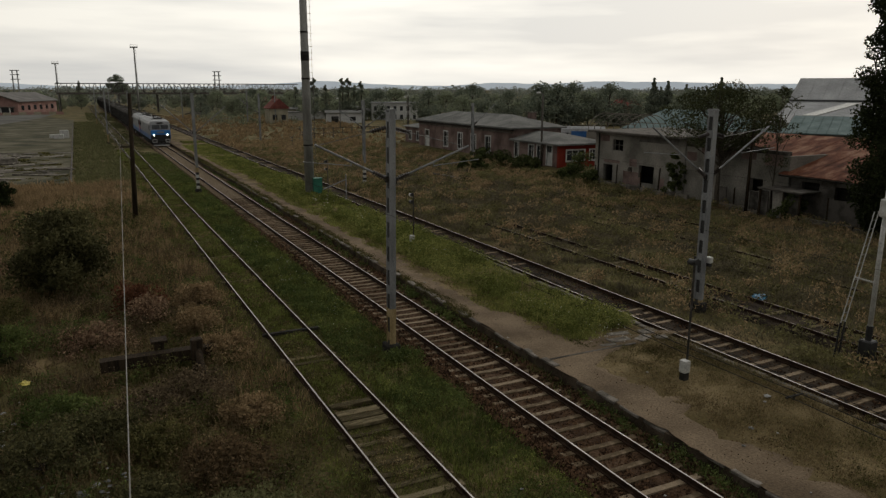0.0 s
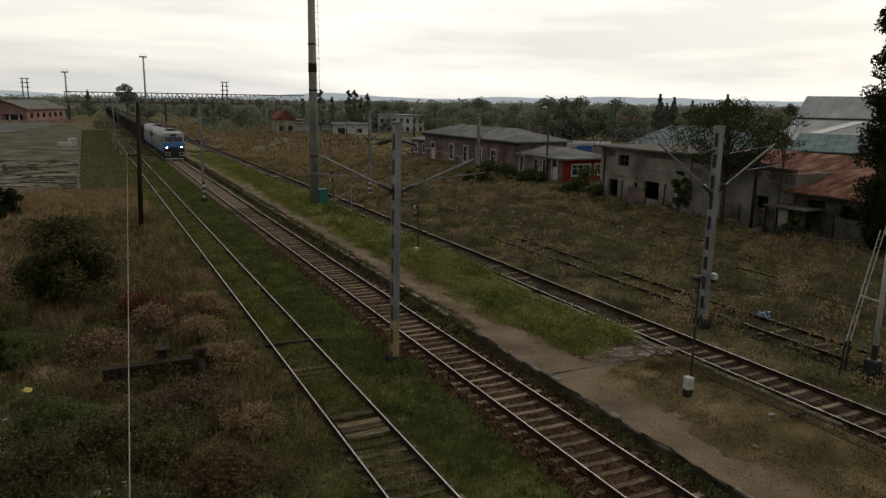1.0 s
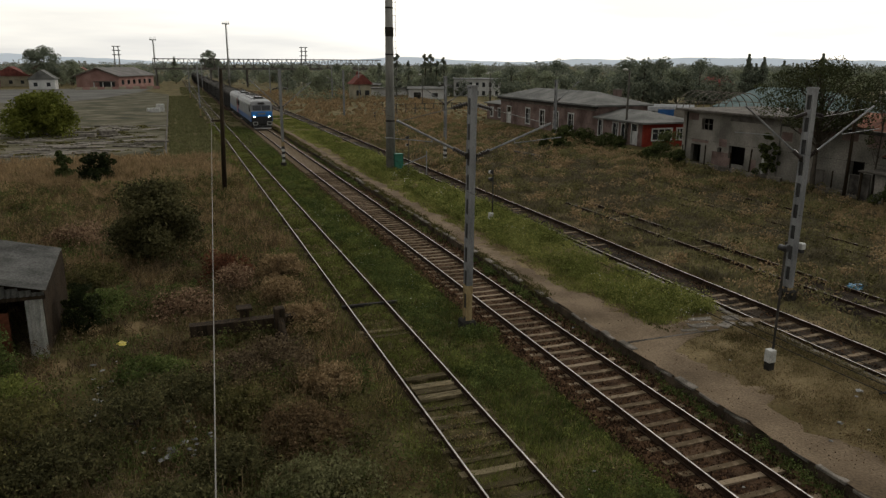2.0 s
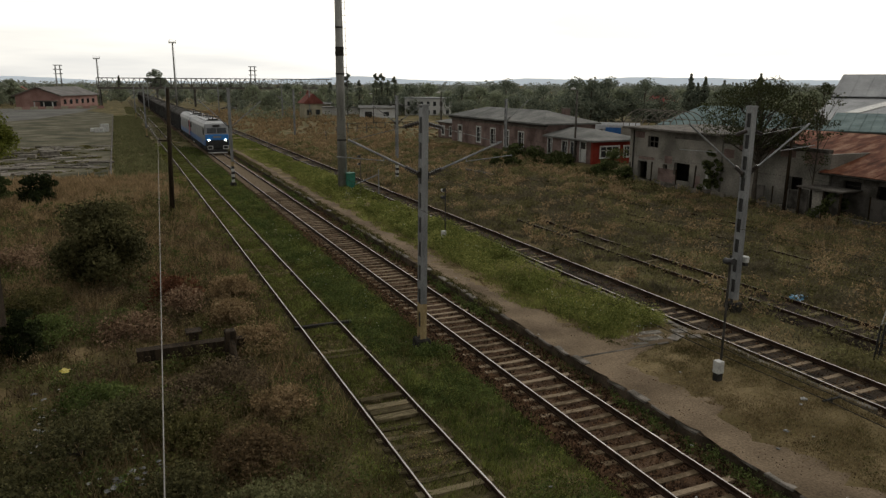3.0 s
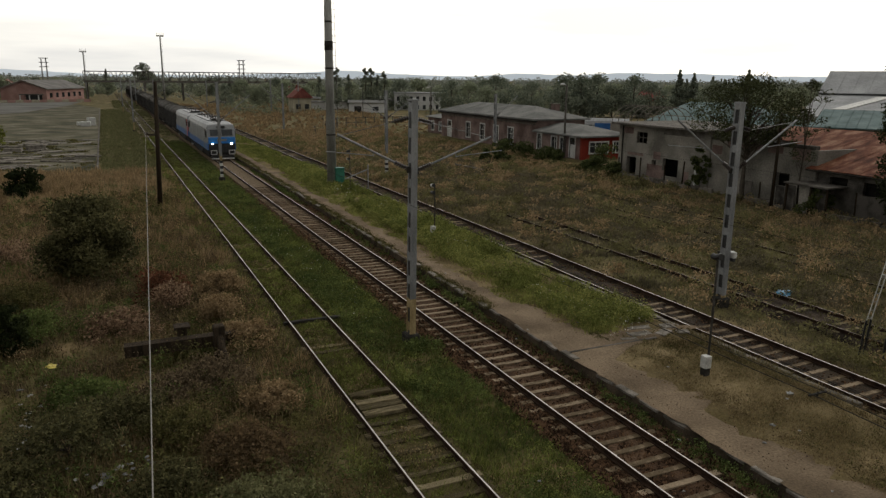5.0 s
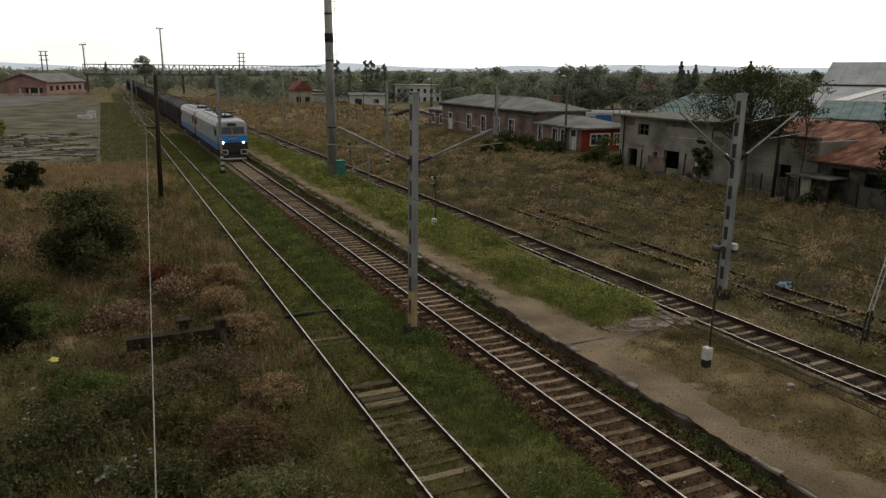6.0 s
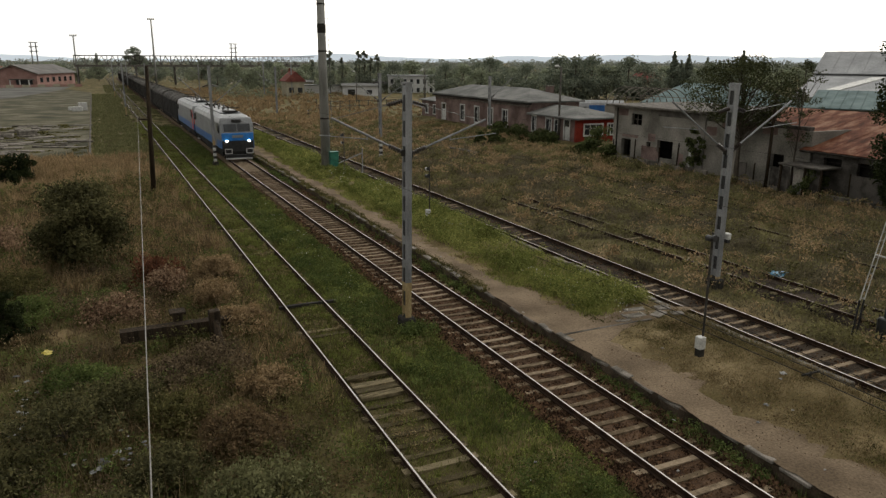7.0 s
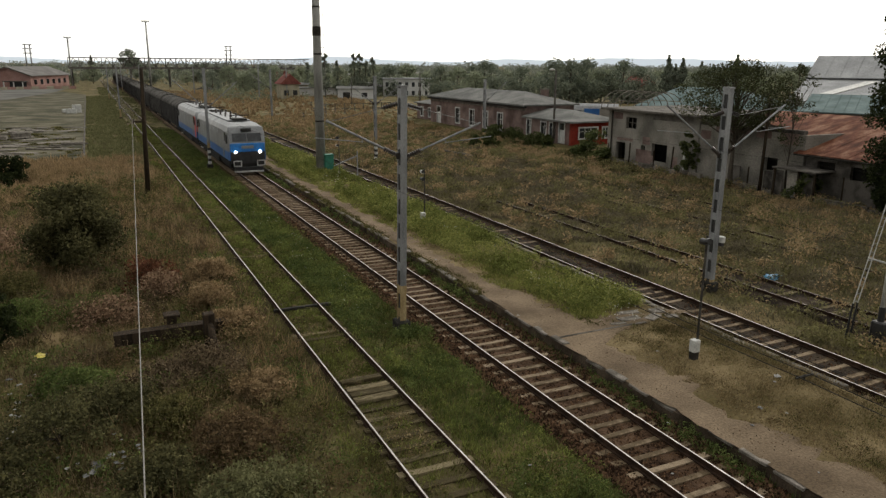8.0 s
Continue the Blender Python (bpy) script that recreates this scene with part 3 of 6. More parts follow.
# white ladder frame and post at the disused track
lf = thing("ladder_signal", pose(23.4, 14.5, 0), "white painted signal post with a leaning ladder and black feet", "signal")
part("post", tubem((0.02, 0.02, 1.2), (0.02, 0.02, 6.2), 0.085, 0.075, 10), M_WHITE, lf, smooth=True)
part("foot", boxm(-0.22, 0.22, -0.22, 0.22, -0.1, 0.75, 0.04), M_BLACK, lf, "black foot casting")
part("foot_neck", tubem((0.02, 0.02, 0.7), (0.02, 0.02, 1.25), 0.11, seg=10), M_BLACK, lf)
for dx in (-0.55, -0.32):
    part("ladder_rail", tubem((dx, 0.7, 1.2), (dx + 0.35, 0.25, 5.15), 0.02, seg=6), M_WHITE, lf)
    part("ladder_foot", tubem((dx - 0.05, 0.75, 0.0), (dx, 0.7, 1.25), 0.035, seg=6), M_BLACK, lf)
for i in range(13):
    f_ = i / 13
    part("rung", tubem((-0.55 + 0.35 * f_, 0.7 - 0.45 * f_, 1.3 + 3.85 * f_), (-0.32 + 0.35 * f_, 0.7 - 0.45 * f_, 1.3 + 3.85 * f_), 0.012, seg=5), M_MAST, lf)
part("brace", tubem((-0.42, 0.5, 2.9), (0.02, 0.02, 2.75), 0.03, seg=6), M_WHITE, lf)
part("signal_head", boxm(-0.2, 0.3, -0.2, 0.12, 5.0, 5.6, 0.04), M_WHITE, lf)

# ---- wires ----
def wire(name, pts, r, material, label, sag=0.0):
    cu = bpy.data.curves.new(name, "CURVE")
    cu.dimensions = "3D"
    cu.bevel_depth = r
    cu.bevel_resolution = 1
    for a, b in zip(pts, pts[1:]):
        sp = cu.splines.new("POLY")
        n = 13
        sp.points.add(n - 1)
        for i in range(n):
            f = i / (n - 1)
            p = Vector(a).lerp(Vector(b), f)
            sp.points[i].co = (p.x, p.y, p.z - sag * 4 * f * (1 - f), 1)
    cu.materials.append(material)
    me = new(name + "_curve", cu).to_mesh().copy()
    bpy.data.objects.remove(bpy.data.objects[name + "_curve"])
    ob = new(name, me)
    return tagged(ob, label, "cable", "wires")


wire("telephone_wire", [(-0.518, -6, 5.32), (2.36, 53, 5.32), (3.3, 131.6, 5.5)], 0.008, M_WIREPALE, "pale bare wire strung along timber poles", 0.03)
for xc_, reach in ((6.5, 0), (11.9, 0)):
    wire("contact_wire", [(xc_, -10, 6.1), (xc_, 22.5, 6.1), (xc_, 67.1, 6.1), (xc_, 111.7, 6.1), (xc_, 246, 6.1)], 0.004, M_DARK, "thin overhead contact wire")
wire("contact_wire", [(19.7, -10, 6.2), (19.7, 21.5, 6.2), (19.7, 64.5, 6.2), (19.7, 195, 6.2)], 0.004, M_DARK, "thin overhead contact wire")
for xx in (17.62, 18.12):
    wire("signal_cable", [(xx, 3, 0.42), (xx, 13, 0.42), (xx, 23, 0.42), (xx, 33, 0.42), (xx, 43, 0.42), (xx, 53, 0.42)], 0.014, M_DARK, "signal pull wire on low stakes beside the track", 0.05)
for yy in (13, 23, 33, 43, 53):
    st = thing("wire_stake", pose(17.87, yy, PLAT - 0.05), "low steel stake carrying signal wires", "stake", "wire stakes")
    part("stake", boxm(-0.02, 0.02, -0.02, 0.02, -0.1, 0.2), M_DARK, st)
    part("crossbar", boxm(-0.36, 0.36, -0.03, 0.03, 0.13, 0.17), M_DARK, st)


# ---- the train ----
M_LWHITE = mat("loco_white_paint", (0.16, 0.167, 0.174), (0.235, 0.242, 0.248), 0.8, 12.0, 0.4, bump=0.02)
M_LBLUE = mat("loco_blue_paint", (0.008, 0.075, 0.26), (0.018, 0.12, 0.36), 0.8, 12.0, 0.35, bump=0.02)
M_LRED = mat("loco_red_paint", (0.5, 0.03, 0.03), (0.65, 0.06, 0.05), 0.8, 12.0, 0.4, bump=0.02)
M_LROOF = mat("loco_grey_roof", (0.24, 0.25, 0.258), (0.36, 0.37, 0.378), 0.8, 12.0, 0.55, bump=0.05)
M_UNDER = mat("underframe_grime", (0.014, 0.014, 0.014), (0.035, 0.033, 0.03), 2.0, 20.0, 0.8, bump=0.1)
M_WAGON = mat("grimy_wagon_steel", (0.018, 0.017, 0.016), (0.05, 0.046, 0.042), 0.7, 12.0, 0.7, bump=0.08, rand=0.4)
M_WROOF = mat("dusty_wagon_roof", (0.045, 0.042, 0.038), (0.115, 0.108, 0.098), 0.6, 12.0, 0.75, bump=0.08, rand=0.5)
M_STEEL = mat("bright_steel", (0.45, 0.45, 0.45), (0.65, 0.65, 0.65), 3.0, 20.0, 0.35, metal=0.7, bump=0.02)
M_NOSEBLUE = mat("nose_blue_paint", (0.012, 0.13, 0.42), (0.025, 0.19, 0.54), 0.8, 12.0, 0.3, bump=0.02)
M_HEAD = glow("headlamp_glow", (1.0, 0.97, 0.9), 14.0)
TX = 11.34


def wheelset(parent, y):
    bm = bmesh.new()
    tube(bm, (-0.95, y, 0.62), (0.95, y, 0.62), 0.09, seg=8)
    for s in (-0.75, 0.75):
        tube(bm, (s - 0.065, y, 0.62), (s + 0.065, y, 0.62), 0.6, 0.6, 18)
    return part("wheelset", bm, M_UNDER, parent)


def bogie(parent, y, axles):
    bm = bmesh.new()
    for s in (-1.08, 1.08):
        box(bm, s - 0.09, s + 0.09, y - axles[-1] - 0.7, y + axles[-1] + 0.7, 0.45, 0.85, 0.04)
    box(bm, -1.0, 1.0, y - 0.3, y + 0.3, 0.5, 0.95)
    part("bogie_frame", bm, M_UNDER, parent)
    for a in axles:
        wheelset(parent, y + a)


def loco(front, length, label, nose_mat, lit, stripe_red=False):
    """Electric locomotive; its front face at y = 0 of its own space, body behind it."""
    t = thing("locomotive", pose(TX, front, 0.0), label, "locomotive")
    L = length
    side = [(-1.5, 1.25), (-1.5, 3.55), (-1.38, 3.95), (-1.05, 4.2), (1.05, 4.2), (1.38, 3.95), (1.5, 3.55), (1.5, 1.25)]
    bm = bmesh.new()
    # body lofted along y, with a raked cab at each end
    rings = []
    for y, top, inset in ((0.0, 2.55, 0.06), (0.32, 3.5, 0.04), (0.62, 4.0, 0.0), (1.3, 4.2, 0.0), (L - 1.3, 4.2, 0.0), (L - 0.62, 4.0, 0.0), (L - 0.32, 3.5, 0.04), (L, 2.55, 0.06)):
        ring = []
        for u, z in side:
            ring.append(bm.verts.new((u * (1 - inset * 0.4), y, min(z, top) if z > 1.3 else z)))
        rings.append(ring)
    for a, b in zip(rings, rings[1:]):
        for i in range(len(side)):
            j = (i + 1) % len(side)
            bm.faces.new((a[i], a[j], b[j], b[i]))
    bmesh.ops.remove_doubles(bm, verts=bm.verts[:], dist=0.0005)
    bmesh.ops.holes_fill(bm, edges=bm.edges[:], sides=20)
    bmesh.ops.bisect_plane(bm, geom=bm.verts[:] + bm.edges[:] + bm.faces[:], plane_co=(0, 0, 1.95), plane_no=(0, 0, 1))
    bmesh.ops.bisect_plane(bm, geom=bm.verts[:] + bm.edges[:] + bm.faces[:], plane_co=(0, 0, 3.9), plane_no=(0, 0, 1))
    bmesh.ops.recalc_face_normals(bm, faces=bm.faces[:])
    for f in bm.faces:
        c = f.calc_center_median()
        f.material_index = 1 if c.z < 1.95 else (2 if c.z > 3.9 else 0)
    part("body", bm, [M_LWHITE, M_LBLUE, M_LROOF], t, "white body with a blue skirt and grey roof")
    for end in (0, 1):
        def fy(y):
            return y if end == 0 else L - y
        def slab(name, x0, x1, y0, y1, z0, z1, m, label="", bev=0.015):
            a, b = sorted((fy(y0), fy(y1)))
            return part(name, boxm(x0, x1, a, b, z0, z1, bev), m, t, label)
        nm = nose_mat if end == 0 else (M_LRED if stripe_red else nose_mat)
        slab("nose_panel", -1.42, 1.42, -0.05, 0.1, 1.95, 2.66, nm, "glossy coloured nose panel", 0.04)
        slab("lower_front", -1.4, 1.4, -0.04, 0.15, 1.0, 1.95, M_BLACK, "black lower front", 0.03)
        # raked windscreen panes
        for s in (-1, 1):
            bm = bmesh.new()
            x0, x1 = (0.05, 1.17) if s > 0 else (-1.17, -0.05)
            for o, m_i in ((0.0, 0),):
                pts = [(x0, fy(0.03), 2.8), (x1, fy(0.03), 2.8), (x1, fy(0.25), 3.45), (x0, fy(0.25), 3.45)]
                back = [(p[0], p[1] + (0.05 if end == 0 else -0.05), p[2]) for p in pts]
                va = [bm.verts.new((p[0], p[1] + (-0.02 if end == 0 else 0.02), p[2])) for p in pts]
                vb = [bm.verts.new(p) for p in back]
                bm.faces.new(va)
                bm.faces.new(vb[::-1])
                for i in range(4):
                    bm.faces.new((va[i], vb[i], vb[(i + 1) % 4], va[(i + 1) % 4]))
            bmesh.ops.recalc_face_normals(bm, faces=bm.faces[:])
            part("windscreen", bm, M_GLASS, t, "dark raked windscreen")
            xs = s * 1.0
            part("headlamp", tubem((xs, fy(-0.12), 1.95), (xs, fy(0.05), 1.95), 0.1, seg=16), M_HEAD if (lit and end == 0) else M_STEEL, t, "glowing round headlamp" if lit and end == 0 else "")
            part("buffer_stem", tubem((xs * 0.875, fy(0.0), 1.06), (xs * 0.875, fy(-0.5), 1.06), 0.1, seg=10), M_UNDER, t)
            bm = bmesh.new()
            a, b = sorted((fy(-0.5), fy(-0.54)))
            box(bm, xs * 0.95 - 0.34, xs * 0.95 + 0.34, a, b, 0.82, 1.3, 0.05)
            part("buffer_plate", bm, M_STEEL, t, "pale rectangular buffer plate")
            bm = bmesh.new()
            a, b = sorted((fy(-0.543), fy(-0.55)))
            box(bm, xs * 0.95 - 0.25, xs * 0.95 + 0.25, a, b, 0.9, 1.22, 0.0)
            part("buffer_face", bm, M_BLACK, t, "black greased buffer face")
            wy = sorted((fy(1.3), fy(2.0)))
            part("cab_window", boxm(min(s * 1.47, s * 1.515), max(s * 1.47, s * 1.515), wy[0], wy[1], 2.7, 3.45), M_GLASS, t)
            part("mirror", boxm(s * 1.5 - 0.1, s * 1.5 + 0.1, min(fy(0.7), fy(0.95)), max(fy(0.7), fy(0.95)), 2.6, 3.3), M_BLACK, t)
        slab("number_plate", -0.42, 0.42, 0.25, 0.45, 3.6, 3.85, M_BLACK, "dark destination box over the windscreen")
        slab("emblem", -0.5, 0.5, -0.075, -0.05, 2.22, 2.46, M_LWHITE, "pale emblem bar")
        slab("snowplough", -1.15, 1.15, -0.42, -0.1, 0.44, 0.72, M_BLACK, "black plough blade")
        slab("plough_edge", -1.18, 1.18, -0.45, -0.1, 0.3, 0.436, M_STEEL, "pale steel plough edge")
        slab("plough_mount", -1.0, 1.0, -0.1, 0.9, 0.35, 1.0, M_UNDER)
    for s in (-1, 1):
        z_ = s * 1.503
        for i in range(5):
            y0 = 5.0 + i * 2.1
            bm = bmesh.new()
            for k in range(7):
                box(bm, min(z_, z_ + s * 0.02), max(z_, z_ + s * 0.02), y0, y0 + 1.3, 3.05 + k * 0.07, 3.09 + k * 0.07)
            part("louvre", bm, M_LROOF, t)
        part("cab_door", boxm(min(z_, z_ + s * 0.015), max(z_, z_ + s * 0.015), 2.3, 3.05, 1.35, 3.5, 0.0), M_LWHITE, t)
    if stripe_red:
        for s in (-1, 1):
            part("red_corner", boxm(min(s * 1.5, s * 1.512), max(s * 1.5, s * 1.512), 0.3, 1.25, 1.3, 3.5), M_LRED, t, "red corner panel")
    part("underframe", boxm(-1.4, 1.4, 0.6, L - 0.6, 0.9, 1.27), M_UNDER, t)
    part("transformer_case", boxm(-1.3, 1.3, L / 2 - 2.6, L / 2 + 2.6, 0.35, 1.0, 0.05), M_UNDER, t)
    for yb in (4.3, L - 4.3):
        bogie(t, yb, (-2.0, 0.0, 2.0))
    # roof gear
    part("roof_hatch", boxm(-0.95, 0.95, 3.2, L - 3.2, 4.2, 4.32, 0.03), M_LROOF, t)
    for y0 in (2.6, L - 4.4):
        part("pantograph_base", boxm(-0.6, 0.6, y0, y0 + 1.6, 4.34, 4.44), M_UNDER, t)
        bm = bmesh.new()
        for s in (-0.5, 0.5):
            tube(bm, (s, y0 + 0.1, 4.5), (s * 0.9, y0 + 1.7, 4.62), 0.025, seg=5)
            tube(bm, (s * 0.9, y0 + 1.7, 4.66), (s, y0 + 0.2, 4.72), 0.02, seg=5)
        tube(bm, (-0.8, y0 + 0.2, 4.75), (0.8, y0 + 0.2, 4.75), 0.035, seg=6)
        tube(bm, (-0.8, y0 + 0.5, 4.75), (0.8, y0 + 0.5, 4.75), 0.035, seg=6)
        part("pantograph", bm, M_UNDER, t, "folded dark pantograph")
    for k in range(7):
        insulator(t, (0.35 if k % 2 else -0.35, 5.2 + k * 1.35, 4.3), (0.35 if k % 2 else -0.35, 5.2 + k * 1.35, 4.72), 0.13, 3)
    bm = bmesh.new()
    tube(bm, (0.0, 5, 4.76), (0.0, L - 5, 4.76), 0.03, seg=5)
    part("roof_busbar", bm, M_UNDER, t)
    return t


LOCO_L = 19.2
front0 = 121.2
lead = loco(front0, LOCO_L, "white and blue electric locomotive with lit headlamps", M_NOSEBLUE, True)
second = loco(front0 + LOCO_L + 1.0, 17.4, "white, red and blue electric locomotive behind the first", M_LRED, False, True)


def wagon(front, first=None):
    L = 22.6
    if first:
        return copy_thing(first, pose(TX, front, 0))
    t = thing("covered_wagon", pose(TX, front, 0), "dark grimy covered goods wagon with a rounded dusty roof", "goods wagon", "goods wagons in the train")
    part("underframe", boxm(-1.3, 1.3, 0.3, L - 0.3, 0.95, 1.2), M_UNDER, t)
    part("body", boxm(-1.42, 1.42, 0.25, L - 0.25, 1.2, 3.45, 0.03), M_WAGON, t)
    bm = bmesh.new()
    prism(bm, [(-1.46, 3.42)] + [(-1.46 * math.cos(a), 3.45 + 0.78 * math.sin(a)) for a in [math.pi * i / 12 for i in range(13)]] + [(1.46, 3.42)], "y", 0.2, L - 0.2)
    part("roof", bm, M_WROOF, t, "rounded dusty grey roof")
    for s in (-1, 1):
        for i in range(9):
            y0 = 0.4 + i * 2.45
            part("side_rib", boxm(min(s * 1.42, s * 1.49), max(s * 1.42, s * 1.49), y0, y0 + 0.09, 1.1, 3.5), M_WAGON, t)
        part("sill", boxm(min(s * 1.3, s * 1.46), max(s * 1.3, s * 1.46), 0.25, L - 0.25, 1.0, 1.2), M_UNDER, t)
        for e in (0.0, L):
            d = -0.5 if e == 0 else 0.5
            part("buffer", tubem((s * 0.875, e + (0.25 if e == 0 else -0.25), 1.06), (s * 0.875, e + d * 0.6, 1.06), 0.16, seg=10), M_UNDER, t)
    for i in range(10):
        y0 = 0.3 + i * 2.42
        part("roof_rib", sweep([(-1.48 * math.cos(a), y0, 3.47 + 0.79 * math.sin(a)) for a in [math.pi * k / 10 for k in range(11)]], 0.03, 4), M_WROOF, t)
    for yb in (3.2, L - 3.2):
        bogie(t, yb, (-0.9, 0.9))
    return t


WAGON_PITCH = 23.7
w_first = front0 + LOCO_L + 1.0 + 17.4 + 1.1
wagons = [wagon(w_first)]
for i in range(1, 11):
    wagons.append(wagon(w_first + i * WAGON_PITCH, wagons[0]))


# ---- buildings ----
M_BRICK = mat("brown_brick", (0.1, 0.068, 0.06), (0.225, 0.165, 0.147), 0.6, 14.0, 0.9, bump=0.3)
M_REDWALL = mat("red_painted_plaster", (0.14, 0.018, 0.012), (0.22, 0.036, 0.023), 0.8, 12.0, 0.85, bump=0.1)
M_PLASTER = mat("grey_stained_plaster", (0.125, 0.118, 0.102), (0.27, 0.252, 0.222), 0.45, 9.0, 0.9, bump=0.2)
M_FELT = mat("grey_roofing_felt", (0.1, 0.102, 0.097), (0.18, 0.179, 0.17), 0.5, 8.0, 0.85, bump=0.1)
M_GREENROOF = mat("pale_green_sheet_roof", (0.085, 0.125, 0.125), (0.15, 0.2, 0.2), 0.5, 10.0, 0.85, bump=0.08)
M_RUST = mat("rusty_sheet_roof", (0.06, 0.022, 0.013), (0.24, 0.13, 0.085), 0.9, 9.0, 0.85, bump=0.25, mid=(0.125, 0.046, 0.025), stretch=(0.6, 1.3, 1))
M_HALL = mat("white_sheet_roof", (0.26, 0.266, 0.272), (0.37, 0.376, 0.382), 0.3, 6.0, 0.85, bump=0.05)
# near-black filling behind wall openings, paints the shade of unlit rooms
M_ROOMSHADE = mat("painted_room_shade", (0.012, 0.011, 0.01), (0.03, 0.028, 0.026), 1.0, 10.0, 0.9, bump=0.0)
M_TILE = mat("red_clay_tiles", (0.12, 0.04, 0.034), (0.2, 0.075, 0.062), 1.0, 10.0, 0.85, bump=0.2)
M_CREAM = mat("cream_plaster", (0.26, 0.235, 0.17), (0.36, 0.33, 0.25), 0.5, 8.0, 0.85, bump=0.05)
M_PALE = mat("pale_block_wall", (0.46, 0.46, 0.455), (0.62, 0.62, 0.61), 0.3, 6.0, 0.85, bump=0.05)


# far brick and roof: distance haze is mixed into these colours
M_HAZYRED = mat("hazy_red_brick", (0.26, 0.15, 0.128), (0.37, 0.23, 0.2), 0.3, 6.0, 0.9, bump=0.05)
M_HAZYROOF = mat("hazy_brown_roof", (0.12, 0.114, 0.108), (0.19, 0.182, 0.174), 0.3, 6.0, 0.9, bump=0.05)


def wall_mesh(axis, at, thick, u0, u1, z0, z1, openings):
    """A wall of that thickness with holes (ua, ub, za, zb) through it; axis is its normal."""
    bm = bmesh.new()
    us = sorted({u0, u1, *[v for o in openings for v in o[:2]]})
    zs = sorted({z0, z1, *[v for o in openings for v in o[2:4]]})
    for a, b in zip(us, us[1:]):
        for c, d in zip(zs, zs[1:]):
            um, zm = (a + b) / 2, (c + d) / 2
            if any(o[0] < um < o[1] and o[2] < zm < o[3] for o in openings):
                continue
            if axis == "x":
                box(bm, at, at + thick, a, b, c, d)
            else:
                box(bm, a, b, at, at + thick, c, d)
    bmesh.ops.remove_doubles(bm, verts=bm.verts[:], dist=0.0005)
    return bm


def opening(parent, axis, at, o, frame_mat, fill=M_GLASS, door=False, bars=1):
    """Frame, sill and panes (or a leaf) in a hole of a wall."""
    ua, ub, za, zb = o[:4]
    def bx(u0, u1, d0, d1, z0, z1):
        return boxm(at + d0, at + d1, u0, u1, z0, z1) if axis == "x" else boxm(u0, u1, at + d0, at + d1, z0, z1)
    w = thing_part("door" if door else "window", parent)
    bm = bmesh.new()
    f = 0.16
    for q in ((ua - f, ua, za - (0 if door else f), zb + f), (ub, ub + f, za - (0 if door else f), zb + f), (ua, ub, zb, zb + f)) + (() if door else ((ua, ub, za - f, za),)):
        if axis == "x":
            box(bm, at - 0.05, at + 0.14, q[0], q[1], q[2], q[3])
        else:
            box(bm, q[0], q[1], at - 0.05, at + 0.14, q[2], q[3])
    part("surround", bm, frame_mat, w, "pale painted surround")
    if door:
        part("leaf", bx(ua, ub, 0.04, 0.1, za, zb - 0.75), frame_mat, w, "pale door leaf")
        part("fanlight", bx(ua + 0.08, ub - 0.08, 0.05, 0.09, zb - 0.68, zb - 0.06), M_GLASS, w)
    else:
        n = bars + 1
        for i in range(n):
            a, b = ua + (ub - ua) * i / n, ua + (ub - ua) * (i + 1) / n
            part("pane", bx(a + 0.04, b - 0.04, 0.1, 0.12, za + 0.04, zb - 0.04), fill, w)
            if i:
                part("mullion", bx(a - 0.04, a + 0.04, 0.06, 0.13, za, zb), frame_mat, w)
        part("transom", bx(ua, ub, 0.07, 0.125, za + (zb - za) * 0.62, za + (zb - za) * 0.62 + 0.06), frame_mat, w)


def thing_part(name, parent):
    o = new(name)
    o.parent = parent
    return o


def roof_mesh(x0, x1, y0, y1, ze, ridge, thick=0.18):
    """Roof slab over a rectangle: ridge is a pair of (x, y, z) points."""
    bm = bmesh.new()
    (ax, ay, az), (bx_, by, bz) = ridge
    for dz in (0.0,):
        c = [bm.verts.new(p) for p in ((x0, y0, ze), (x1, y0, ze), (x1, y1, ze), (x0, y1, ze))]
        r0, r1 = bm.verts.new((ax, ay, az)), bm.verts.new((bx_, by, bz))
    fs = [bm.faces.new((c[0], c[1], r0)), bm.faces.new((c[1], c[2], r1, r0)), bm.faces.new((c[2], c[3], r1)), bm.faces.new((c[3], c[0], r0, r1))]
    bot = [bm.verts.new((v.co.x, v.co.y, v.co.z - thick)) for v in c]
    for i in range(4):
        fs.append(bm.faces.new((c[i], c[(i + 1) % 4], bot[(i + 1) % 4], bot[i])))
    fs.append(bm.faces.new(bot))
    bmesh.ops.recalc_face_normals(bm, faces=bm.faces[:])
    return bm


# brick station house
h = thing("brick_house", pose(0, 0, 0), "long brown brick house with pale window surrounds, grey hipped roof", "house")
HX = 47.5
ops = [(y0 - 0.62, y0 + 0.62, 0.95, 3.0) for y0 in (82.4, 86.3, 90.2, 94.6)] + [(100.3, 101.5, 0.5, 2.9)]
part("front_wall", wall_mesh("x", HX, 0.4, 76.8, 103.5, -0.3, 4.2, ops), M_BRICK, h)
part("end_wall", wall_mesh("y", 76.4, 0.4, HX + 0.0, 54.3, -0.3, 4.2, []), M_BRICK, h)
part("far_end_wall", boxm(HX, 54.3, 103.5, 103.9, -0.3, 4.2), M_BRICK, h)
part("rear_wall", boxm(54.3, 54.7, 76.4, 103.9, -0.3, 4.2), M_BRICK, h)
# dark sheet standing in for the room's shade behind the windows
part("room_shade", boxm(HX + 0.9, HX + 1.0, 77, 103, -0.2, 4.0), M_ROOMSHADE, h)
